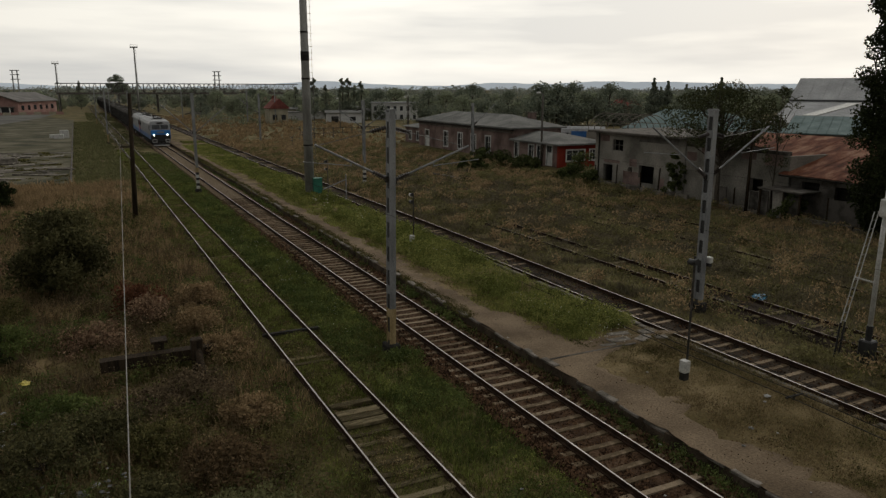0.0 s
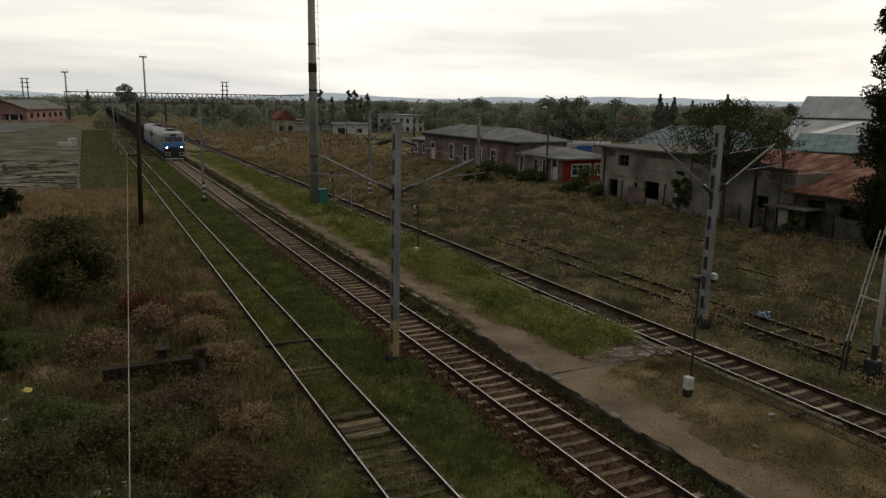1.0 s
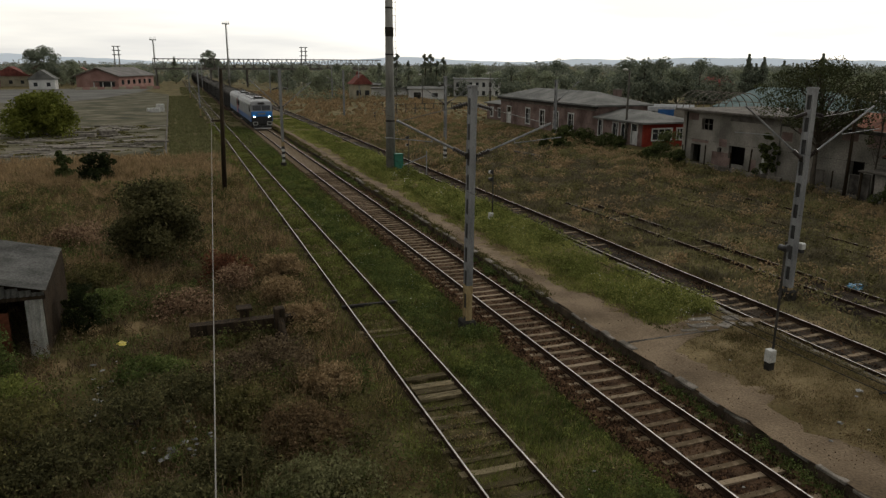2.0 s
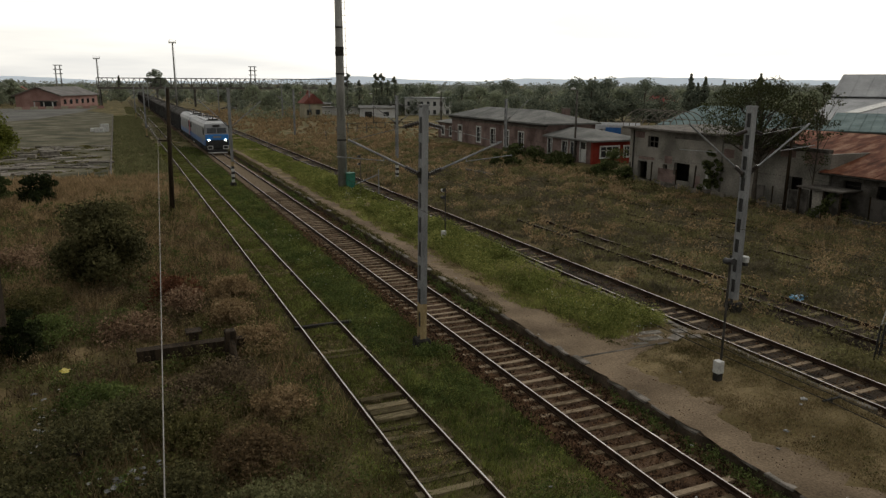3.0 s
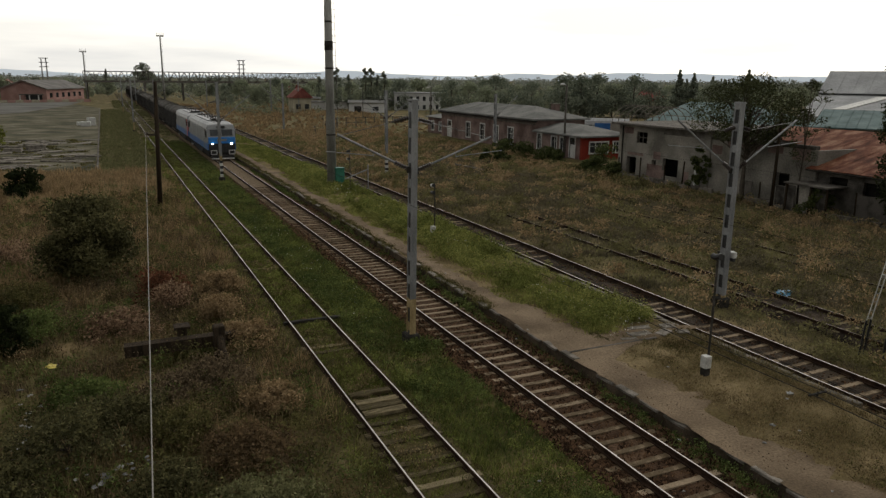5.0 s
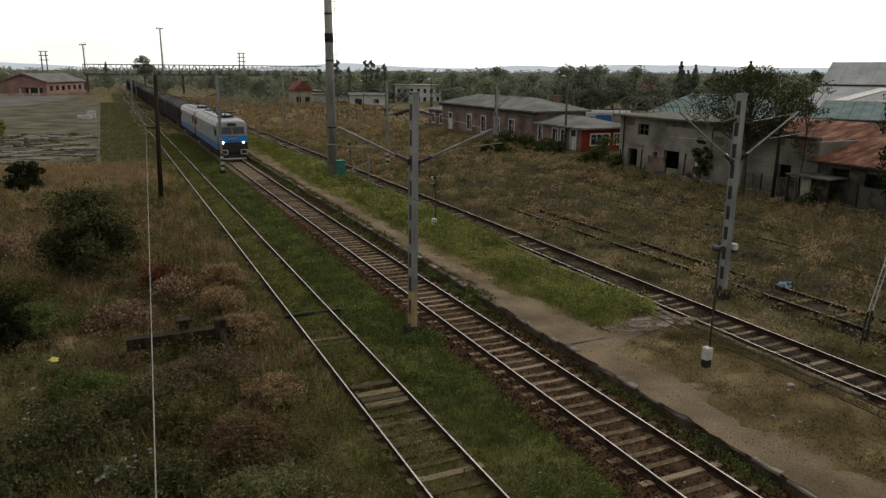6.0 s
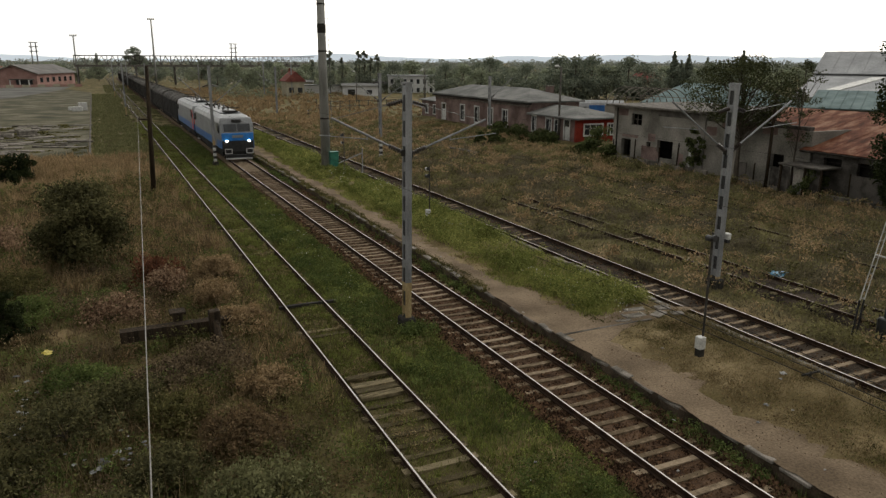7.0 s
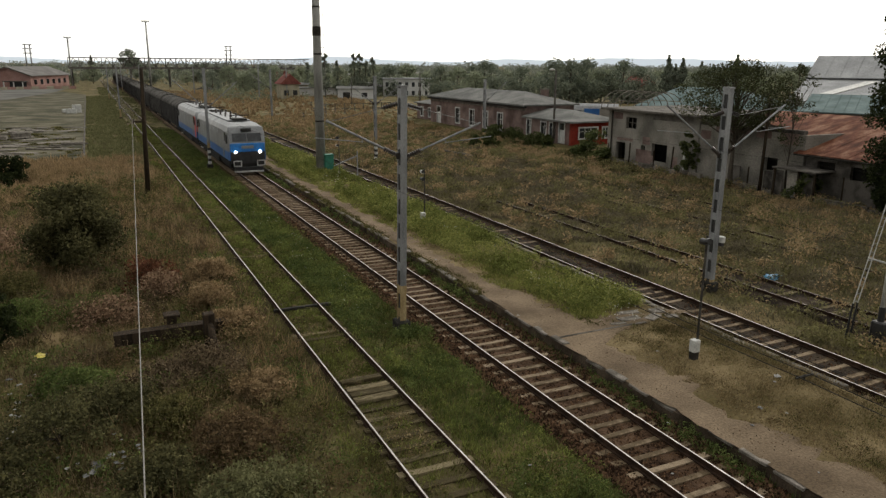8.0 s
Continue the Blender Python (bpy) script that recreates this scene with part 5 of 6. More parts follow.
for x0, y0 in ((-20, 330), (52, 310)):
    pt = thing("lattice_pylon", pose(x0, y0, 0), "distant twin-legged lattice pylon", "pylon")
    for s in (-1, 1):
        part("leg", tubem((s * 1.0, 0, 0), (s * 0.8, 0, 15.5), 0.28, 0.22, 6), M_WIRE, pt)
    for z in (12, 13.7, 15.3):
        part("crossbar", boxm(-1.6, 1.6, -0.1, 0.1, z, z + 0.3), M_WIRE, pt)
# the hills emit light: pale distance haze is put into their glow
M_HILL = glow("hazy_glowing_hills", (0.55, 0.61, 0.67), 0.5)
HILL_AZ = (-40, -10, -5, 0, 9, 14, 17, 19.3, 21.9, 24, 27, 30.5, 34.8, 38.9, 43, 50, 104)
HILL_EL = (0.6, 0.55, 0.3, 0.08, 0.1, 0.35, 0.52, 0.45, 0.28, 0.2, 0.22, 0.42, 0.36, 0.56, 0.5, 0.35, 0.3)
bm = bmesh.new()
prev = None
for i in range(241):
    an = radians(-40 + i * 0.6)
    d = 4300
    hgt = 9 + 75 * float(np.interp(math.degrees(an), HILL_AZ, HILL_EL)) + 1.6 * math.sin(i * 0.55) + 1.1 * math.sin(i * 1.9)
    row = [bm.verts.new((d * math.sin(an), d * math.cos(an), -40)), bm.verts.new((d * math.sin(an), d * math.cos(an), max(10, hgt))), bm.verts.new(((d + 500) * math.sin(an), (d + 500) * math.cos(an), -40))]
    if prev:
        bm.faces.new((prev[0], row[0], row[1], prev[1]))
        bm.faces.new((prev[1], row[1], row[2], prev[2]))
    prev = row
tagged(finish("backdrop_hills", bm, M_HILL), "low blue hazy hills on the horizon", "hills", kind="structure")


# ---- things on the bank and the old yard ----
M_ASB = mat("grey_corrugated_sheet", (0.14, 0.14, 0.132), (0.26, 0.26, 0.247), 1.0, 14.0, 0.9, bump=0.15)
hut = thing("lineside_hut", pose(0, 0, 0), "small derelict hut with grey corrugated roof and white-grey sheet wall", "hut")


def corrugated(bm, a, b, depth, waves, amp=0.035):
    """A wavy sheet: a and b are the ends of its ridged edge, depth the run of the ridges."""
    a, b, depth = Vector(a), Vector(b), Vector(depth)
    n = (b - a).cross(depth).normalized()
    prev = None
    for i in range(waves * 4 + 1):
        o = n * amp * math.sin(i * math.pi / 2)
        p = a.lerp(b, i / (waves * 4)) + o
        row = [bm.verts.new(p), bm.verts.new(p + depth)]
        if prev:
            bm.faces.new((prev[0], row[0], row[1], prev[1]))
        prev = row


bm = bmesh.new()
corrugated(bm, (-4.15, 24.1, 2.3), (-4.4, 29.8, 2.3), (-3.2, -0.1, 0.8), 24)
bmesh.ops.solidify(bm, geom=bm.faces[:], thickness=0.02)
part("roof_slope", bm, M_ASB, hut, "grey corrugated roof slope")
bm = bmesh.new()
corrugated(bm, (-7.35, 24.0, 3.1), (-7.6, 29.7, 3.1), (-3.2, -0.1, -0.8), 24)
bmesh.ops.solidify(bm, geom=bm.faces[:], thickness=0.02)
part("rear_slope", bm, M_ASB, hut)
# gable of upright ribbed sheets, stepping up to the ridge
for i in range(9):
    x1 = -4.22 - i * 0.35
    bm = bmesh.new()
    corrugated(bm, (x1 - 0.34, 24.2, 2.12), (x1, 24.2, 2.12), (0, 0, 0.12 + i * 0.086), 2, 0.03)
    bmesh.ops.solidify(bm, geom=bm.faces[:], thickness=0.02)
    part("gable_sheet", bm, M_ASB, hut)
part("wall_plate", boxm(-7.4, -4.2, 24.22, 24.34, 2.0, 2.14), M_TARWOOD, hut)
bm = bmesh.new()
corrugated(bm, (-4.8, 24.3, 0.0), (-4.3, 24.3, 0.0), (0.0, 0, 2.1), 4, 0.03)
bmesh.ops.solidify(bm, geom=bm.faces[:], thickness=0.02)
part("corner_sheet", bm, M_WHITE, hut, "hanging white-grey corner sheet")
part("side_wall", boxm(-4.42, -4.34, 24.6, 29.4, 0, 2.3), M_TARWOOD, hut)
part("rear_wall", boxm(-10.2, -4.4, 29.3, 29.4, 0, 2.3), M_TARWOOD, hut)
part("far_side_wall", boxm(-10.3, -10.2, 24.4, 29.4, 0, 2.3), M_TARWOOD, hut)
part("front_panel", boxm(-7.0, -5.3, 24.35, 24.42, 0.0, 1.6), M_RUST, hut, "rusty lower panel")

bs = thing("timber_buffer_stop", pose(0, 0, 0), "dark tarred timber buffer stop half buried in dry weeds", "buffer stop")
part("beam", prismm([(23.75, 0.35), (24.15, 0.35), (24.15, 0.72), (23.75, 0.72)], "x", -0.1, 3.35), M_TARWOOD, bs)
part("post", boxm(2.6, 2.95, 23.35, 23.72, -0.2, 1.15, 0.03), M_TARWOOD, bs)
part("short_post", boxm(1.55, 1.85, 24.2, 24.5, -0.2, 0.95, 0.02), M_TARWOOD, bs)
part("post_cap", boxm(1.45, 1.95, 24.1, 24.6, 0.95, 1.03), M_TARWOOD, bs)
part("strut", tubem((2.8, 22.4, 0.0), (2.78, 23.5, 0.85), 0.12, seg=8), M_TARWOOD, bs)

# old yard: asphalt, broken concrete slabs, debris
M_YARD = mat("old_grey_asphalt", (0.085, 0.083, 0.076), (0.14, 0.136, 0.125), 0.1, 3.0, 0.95, bump=0.1, space="World")
bm = bmesh.new()
ry = random.Random(3)
M_LAWN = mat("thin_grey_green_turf", (0.045, 0.044, 0.027), (0.135, 0.122, 0.086), 0.22, 5.0, 0.95, bump=0.3, mid=(0.08, 0.075, 0.047), space="World")
lawn = bmesh.new()
lawn.faces.new([lawn.verts.new((x, y, 0.1)) for x, y in ((-1.3, 77), (-1.3, 232), (-9, 262), (-60, 240), (-60, 92), (-38, 80), (-18, 76))])
tagged(finish("yard_turf", lawn, M_LAWN), "thin grey-green turf on the old yard", "turf", kind="structure")
edge = [(-95, 165), (-60, 178), (-38, 192), (-26, 190), (-18, 205), (-10, 250), (-7, 282), (-24, 290), (-60, 285), (-110, 290)]
bm.faces.new([bm.verts.new((x, y, 0.125)) for x, y in edge])
tagged(finish("yard_road", bm, M_YARD), "worn grey asphalt yard", "road", kind="structure")
for i in range(84):
    x0 = ry.uniform(-17, -1.6)
    y0 = ry.choice((82, 84.5, 87.5, 90.5, 93.5, 97.5, 101.5, 106, 110, 115)) + ry.uniform(-1.3, 1.3)
    sl = finish("broken_slab", boxm(-ry.uniform(0.8, 1.9), ry.uniform(0.8, 1.9), -0.5, 0.5, -0.1, 0.07, 0.03), M_CONC)
    sl.matrix_basis = pose(x0, y0, 0.1 + ry.uniform(-0.05, 0.1), ry.uniform(-5, 5), ry.uniform(-4, 4), ry.uniform(-16, 16))
    tagged(sl, "broken grey concrete slab in thin grass", "slab", "broken slabs")
part_wall = thing("retaining_kerb", pose(0, 0, 0), "low grey concrete kerb along the old yard", "kerb")
part("kerb", boxm(-1.25, -1.05, 78, 230, -0.2, 0.16, 0.03), M_CONC_DARK, part_wall)
for x0, y0, w_, h_ in ((-3.3, 148, 1.6, 0.9), (-2.4, 150, 1.4, 1.5), (-4.2, 151, 1.2, 0.7), (-10.2, 99.5, 1.8, 0.6), (-8.0, 101, 2.0, 0.8)):
    d_ = finish("concrete_block", boxm(-w_ / 2, w_ / 2, -0.5, 0.5, -0.1, h_, 0.05), M_WHITE if y0 > 120 else M_CONC)
    d_.matrix_basis = pose(x0, y0, 0, 0, 0, ry.uniform(-20, 20))
    tagged(d_, "loose concrete block on rough ground", "block", "concrete blocks")

# litter
M_LITTER = mat("pale_litter", (0.1, 0.1, 0.1), (0.27, 0.27, 0.26), 4.0, 30.0, 0.7, bump=0.2, rand=0.5)
M_BLUEBAG = mat("blue_plastic", (0.02, 0.14, 0.28), (0.04, 0.24, 0.42), 4.0, 30.0, 0.4, bump=0.3)
M_YELBAG = mat("yellow_plastic", (0.4, 0.33, 0.06), (0.55, 0.46, 0.1), 4.0, 30.0, 0.5, bump=0.3)


def scrap(name, x, y, z, s, m, label, seed, category="litter", group="litter"):
    """A crumpled lump of sheet."""
    g = np.random.default_rng(seed)
    bm = bmesh.new()
    bmesh.ops.create_icosphere(bm, subdivisions=2, radius=s)
    for v in bm.verts:
        v.co *= float(g.uniform(0.5, 1.4))
        v.co.x *= 1.3
        v.co.z *= 0.35
    ob = finish(name, bm, m)
    ob.matrix_basis = pose(x, y, z, 0, 0, float(g.uniform(0, 360)))
    return tagged(ob, label, category, group)


scrap("plastic_bag", 26.3, 21.3, 0.12, 0.33, M_BLUEBAG, "crumpled blue plastic bag in dry grass", 1)
scrap("plastic_bag", -2.15, 23.7, 0.45, 0.14, M_YELBAG, "small yellow plastic bag on the bank", 2)
for i, (x, y, z, s) in enumerate(((-2.9, 22.5, 0.3, 0.12), (-2.6, 22.0, 0.3, 0.1), (-2.4, 19.8, 0.3, 0.16), (-2.7, 18.7, 0.3, 0.14), (-2.3, 21.1, 0.3, 0.1), (-0.7, 16.6, 0.25, 0.2), (-0.4, 16.9, 0.25, 0.14), (-0.2, 16.2, 0.25, 0.12), (0.3, 16.8, 0.25, 0.1), (-0.9, 16.2, 0.25, 0.12), (-2.0, 23.9, 0.4, 0.06),
                                  (15.2, 12.2, 0.33, 0.1), (16.9, 13.2, 0.33, 0.07), (15.4, 16.4, 0.33, 0.06), (24.2, 20.6, 0.1, 0.1), (23.7, 21.0, 0.1, 0.13), (12.7, 12.9, 0.1, 0.07), (11.1, 11.0, 0.1, 0.06), (12.6, 21.0, 0.1, 0.08), (8.3, 12.6, 0.15, 0.06), (17.2, 30.0, 0.5, 0.08), (17.6, 25.5, 0.5, 0.07), (30.0, 30.0, 0.3, 0.1), (29.2, 20.8, 0.2, 0.08))):
    scrap("paper_scrap", x, y, z, s * 0.55, M_LITTER, "crumpled scrap of pale paper or plastic", 50 + i)
fp = finish("fallen_pole", tubem((33.3, 69.2, 0.25), (33.6, 63.6, 0.35), 0.1, 0.08), M_CONC)
tagged(fp, "pale fallen pole lying in dry grass", "pole")
fr = thing("point_machine_bracket", pose(17.2, 57.4, PLAT), "low grey steel bracket reaching from the mast to the track", "bracket")
part("arm", tubem((0.2, 0, 0.6), (2.4, 0.2, 1.35), 0.05, seg=6), M_MAST, fr)
part("arm_post", tubem((2.4, 0.2, -0.3), (2.4, 0.2, 1.75), 0.05, seg=6), M_MAST, fr)
cr = finish("concrete_strip", boxm(13.25, 16.9, 18.64, 18.74, PLAT - 0.02, PLAT + 0.035, 0.01), M_CONC_DARK)
tagged(cr, "cracked dark concrete strip crossing the platform", "strip", kind="structure")
rb_ = random.Random(19)
for x0, y0, w_, d_ in ((16.6, 19.2, 0.9, 0.35), (17.5, 19.0, 0.7, 0.4), (17.0, 19.75, 0.8, 0.3), (18.1, 19.5, 0.5, 0.45), (15.9, 18.95, 0.6, 0.22), (18.2, 18.8, 0.45, 0.3)):
    sl = finish("broken_slab", boxm(-w_ / 2, w_ / 2, -d_ / 2, d_ / 2, -0.06, 0.045, 0.02), M_CONC)
    sl.matrix_basis = pose(x0, y0, PLAT, rb_.uniform(-3, 3), rb_.uniform(-3, 3), rb_.uniform(-25, 25))
    tagged(sl, "flat piece of pale broken concrete on the platform", "slab", "broken slabs")
rl_ = random.Random(8)
for i in range(44):
    if i < 18:
        x, y, z = rl_.gauss(-0.5, 0.55), rl_.gauss(16.6, 0.5), 0.3
    elif i < 32:
        x, y, z = rl_.gauss(-2.6, 0.35), rl_.uniform(18, 23), 0.35
    else:
        x, y, z = rl_.uniform(13.5, 18), rl_.uniform(9, 30), PLAT + 0.05
    scrap("paper_scrap", x, y, z, rl_.uniform(0.02, 0.055) * (1.7 if i % 9 == 0 else 1.0), M_LITTER, "crumpled scrap of pale paper or plastic", 300 + i)


# ---- trees and shrubs ----
def leaf_mat(name, c1, c2, mid=None):
    """Leaves and blades that let part of the light through."""
    m = mat(name, c1, c2, 0.7, 6.0, 0.75, bump=0.0, island=0.5, mid=mid, lo=0.25, hi=0.75)
    n, l = m.node_tree.nodes, m.node_tree.links
    b = n["Principled BSDF"]
    tr = n.new("ShaderNodeBsdfTranslucent")
    mx = n.new("ShaderNodeMixShader")
    mx.inputs["Fac"].default_value = 0.28
    l.new(b.inputs["Base Color"].links[0].from_socket, tr.inputs["Color"])
    l.new(b.outputs[0], mx.inputs[1])
    l.new(tr.outputs[0], mx.inputs[2])
    l.new(mx.outputs[0], n["Material Output"].inputs["Surface"])
    return m


M_LEAF = leaf_mat("dull_green_leaves", (0.038, 0.05, 0.018), (0.13, 0.148, 0.056))
M_LOCUST = leaf_mat("dull_locust_leaves", (0.022, 0.028, 0.012), (0.085, 0.092, 0.042))
M_LEAFDARK = leaf_mat("dark_green_leaves", (0.013, 0.018, 0.007), (0.04, 0.05, 0.018))
M_LEAFYEL = leaf_mat("yellowing_leaves", (0.075, 0.09, 0.015), (0.17, 0.18, 0.035))
# aerial haze is mixed into the colour of these two far leaf materials
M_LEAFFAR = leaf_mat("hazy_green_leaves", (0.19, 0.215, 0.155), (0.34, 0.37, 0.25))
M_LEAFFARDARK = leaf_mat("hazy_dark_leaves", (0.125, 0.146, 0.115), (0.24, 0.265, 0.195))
M_BANK = leaf_mat("brownish_green_leaves", (0.045, 0.048, 0.016), (0.15, 0.145, 0.055))
M_LEAFRED = leaf_mat("russet_leaves", (0.06, 0.024, 0.013), (0.2, 0.09, 0.05))
M_BRUSH = leaf_mat("pale_dead_leaves", (0.09, 0.052, 0.03), (0.36, 0.25, 0.165))
M_BANKDARK = leaf_mat("dark_brownish_leaves", (0.036, 0.036, 0.016), (0.145, 0.135, 0.06))
M_BARK = mat("grey_bark", (0.04, 0.032, 0.025), (0.1, 0.085, 0.068), 2.0, 20.0, 0.9, bump=0.5, stretch=(4, 4, 0.8))


def leaf_cloud(centres, radii, per, size, rng, squash=0.8):
    """Loose quads scattered round clump centres."""
    n = len(centres) * per
    c = np.repeat(np.asarray(centres), per, 0)
    r_ = np.repeat(np.asarray(radii), per)[:, None]
    d = rng.normal(size=(n, 3))
    d /= np.linalg.norm(d, axis=1)[:, None]
    p = c + d * r_ * np.cbrt(rng.uniform(0.1, 1, (n, 1))) * np.array([1, 1, squash])
    u = rng.normal(size=(n, 3))
    u /= np.linalg.norm(u, axis=1)[:, None]
    v = np.cross(u, rng.normal(size=(n, 3)))
    v /= np.linalg.norm(v, axis=1)[:, None]
    s = size * rng.uniform(0.6, 1.3, (n, 1))
    return np.stack([p - u * s, p - v * s * 0.55, p + u * s, p + v * s * 0.55], 1).reshape(-1, 3)


def tree(name, x, y, height, spread, label, seed, leaf=M_LEAF, form="round", clumps=40, per=60, size=0.16, trunk=0.16, crown_from=0.35, category="tree", base=0.0, group="", puff=1.0):
    rng = np.random.default_rng(seed)
    t = thing(name, pose(x, y, base - 0.1), label, category, group)
    cs, rs = [], []
    for i in range(clumps):
        f = rng.uniform(0, 1)
        if form == "round":
            z = height * (crown_from + (1 - crown_from) * f)
            w = spread / 2 * math.sqrt(max(0.05, 1 - (2 * f - 0.9) ** 2)) * rng.uniform(0.55, 1.15)
            rad = spread * rng.uniform(0.11, 0.2) * puff
        elif form == "poplar":
            z = height * (crown_from + (1 - crown_from) * f)
            w = spread / 2 * min(1.0, 0.3 + 5 * f) * (1 - f) ** 0.45 * rng.uniform(0.3, 1.0)
            rad = spread * rng.uniform(0.13, 0.22) * (1.2 - 0.75 * f)
        elif form == "conifer":
            z = height * (0.08 + 0.92 * f)
            w = spread / 2 * (1 - f) * rng.uniform(0.3, 1.0)
            rad = max(0.25, spread * 0.16 * (1.15 - f))
        else:
            z = height * rng.uniform(0.15, 0.95)
            w = spread / 2 * math.sqrt(max(0.05, 1 - (z / height) ** 2 * 0.8)) * rng.uniform(0.2, 1.0)
            rad = spread * rng.uniform(0.09, 0.17) * puff
        a = rng.uniform(0, math.tau)
        cs.append((w * math.cos(a), w * math.sin(a), z))
        rs.append(rad)
    bm = bmesh.new()
    top = height * (0.92 if form != "bush" else 0.4)
    bends = [Vector((0.12 * height * 0.1 * math.sin(k * 1.7 + seed), 0.1 * height * 0.1 * math.cos(k * 1.3 + seed), top * k / 5)) for k in range(6)]
    bends[0] = Vector((0, 0, 0))
    for k in range(5):
        tube(bm, bends[k], bends[k + 1], trunk * (1 - k / 5.5), trunk * (1 - (k + 1) / 5.5), 7)
    for c in cs[::2]:
        z0 = max(0.15 * top, min(top * 0.9, c[2] * rng.uniform(0.55, 0.8)))
        k = min(4, int(z0 / top * 5))
        root = bends[k].lerp(bends[k + 1], z0 / top * 5 - k)
        tube(bm, root, c, trunk * 0.3, trunk * 0.08, 5)
    part("trunk" if form != "bush" else "stem", bm, M_BARK, t)
    co = leaf_cloud(cs, rs, per, size, rng)
    triangles("crown" if form != "bush" else "foliage", co, 4, leaf, t)
    return t


tree("locust_tree", 44.7, 41.2, 9.3, 8.2, "wind-bent locust tree with thin ragged crown by the outbuilding", 3, M_LOCUST, clumps=120, per=130, size=0.08, trunk=0.2, crown_from=0.55, puff=0.62)
tree("sapling", 45.3, 36.6, 9.4, 3.0, "thin straggling sapling beside the locust tree", 4, M_LOCUST, clumps=46, per=34, size=0.075, trunk=0.08, crown_from=0.4, puff=0.7)
tree("lombardy_poplar", 44.6, 28.1, 24.0, 4.2, "tall dark columnar poplar beside the rusty store", 5, M_LEAFDARK, "poplar", 380, 170, 0.1, 0.3, 0.04)

# shrubs on the bank and in the field
tree("bramble_bush", -1.3, 35.2, 3.9, 4.3, "dark dense bush on the bank", 21, M_BANKDARK, "bush", 170, 150, 0.075, 0.05, category="bush")
tree("small_bush", -6.0, 63.0, 2.2, 3.4, "dark small bush at the edge of the slabs", 22, M_LEAFDARK, "bush", 40, 90, 0.12, 0.05, category="bush")
tree("small_bush", -8.7, 65.5, 2.2, 1.8, "green upright small bush near the slabs", 23, M_LEAF, "bush", 24, 80, 0.12, 0.05, category="bush")
tree("rounded_bush", -15.8, 104.0, 5.2, 9.0, "rounded yellow-green bush on open ground", 24, M_LEAFYEL, "bush", 110, 120, 0.2, 0.1, category="bush")
tree("brush_pile", -0.2, 27.4, 0.75, 3.0, "low heap of pale cut brush with dead leaves", 25, M_BRUSH, "bush", 40, 90, 0.06, 0.03, category="bush")
tree("russet_bush", 1.5, 31.2, 1.2, 2.6, "low russet shrub with dead leaves", 26, M_LEAFRED, "bush", 34, 80, 0.065, 0.03, category="bush")
tree("brush_pile", 1.6, 28.9, 1.3, 2.4, "upright heap of pale dead stalks and leaves", 28, M_BRUSH, "bush", 26, 60, 0.06, 0.03, category="bush")
tree("brush_pile", -5.0, 40.0, 1.1, 3.6, "low heap of pale cut brush with dead leaves", 27, M_BRUSH, "bush", 34, 80, 0.07, 0.03, category="bush")
for i, (x, y, hh, w) in enumerate(((40.0, 71.5, 2.6, 2.2), (46.0, 81.0, 1.8, 2.6), (45.2, 74.8, 1.9, 3.2), (45.6, 71.0, 1.6, 2.8), (47.0, 62.0, 2.6, 3.6), (44.6, 60.5, 1.6, 2.6), (45.5, 46.6, 4.2, 2.0), (44.7, 34.6, 2.0, 2.4), (44.6, 57.2, 1.3, 2.2), (45.3, 68.0, 1.7, 2.0), (39.6, 74.0, 1.4, 1.6))):
    tree("field_bush", x, y, hh, w, "green bush among dry grass by the buildings", 40 + i, M_LEAF, "bush", 30, 70, 0.11, 0.04, category="bush", group="field bushes")

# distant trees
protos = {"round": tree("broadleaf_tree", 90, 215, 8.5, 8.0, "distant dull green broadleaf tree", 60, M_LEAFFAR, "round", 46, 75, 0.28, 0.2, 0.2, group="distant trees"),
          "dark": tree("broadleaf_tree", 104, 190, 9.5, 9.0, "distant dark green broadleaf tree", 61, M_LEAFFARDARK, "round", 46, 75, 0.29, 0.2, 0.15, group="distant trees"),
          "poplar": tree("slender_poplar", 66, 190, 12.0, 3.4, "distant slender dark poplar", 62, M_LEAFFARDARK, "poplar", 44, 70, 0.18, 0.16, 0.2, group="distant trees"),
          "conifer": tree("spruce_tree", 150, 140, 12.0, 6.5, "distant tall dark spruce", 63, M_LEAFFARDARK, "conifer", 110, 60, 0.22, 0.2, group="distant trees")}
rt = random.Random(77)


def plant(kind, x, y, s):
    copy_thing(protos[kind], pose(x, y, -0.1, 0, 0, rt.uniform(0, 360)) @ Matrix.Scale(s, 4))


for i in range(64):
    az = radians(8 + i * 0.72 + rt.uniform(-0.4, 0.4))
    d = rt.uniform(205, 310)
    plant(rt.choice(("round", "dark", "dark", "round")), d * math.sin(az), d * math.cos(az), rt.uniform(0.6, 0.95))
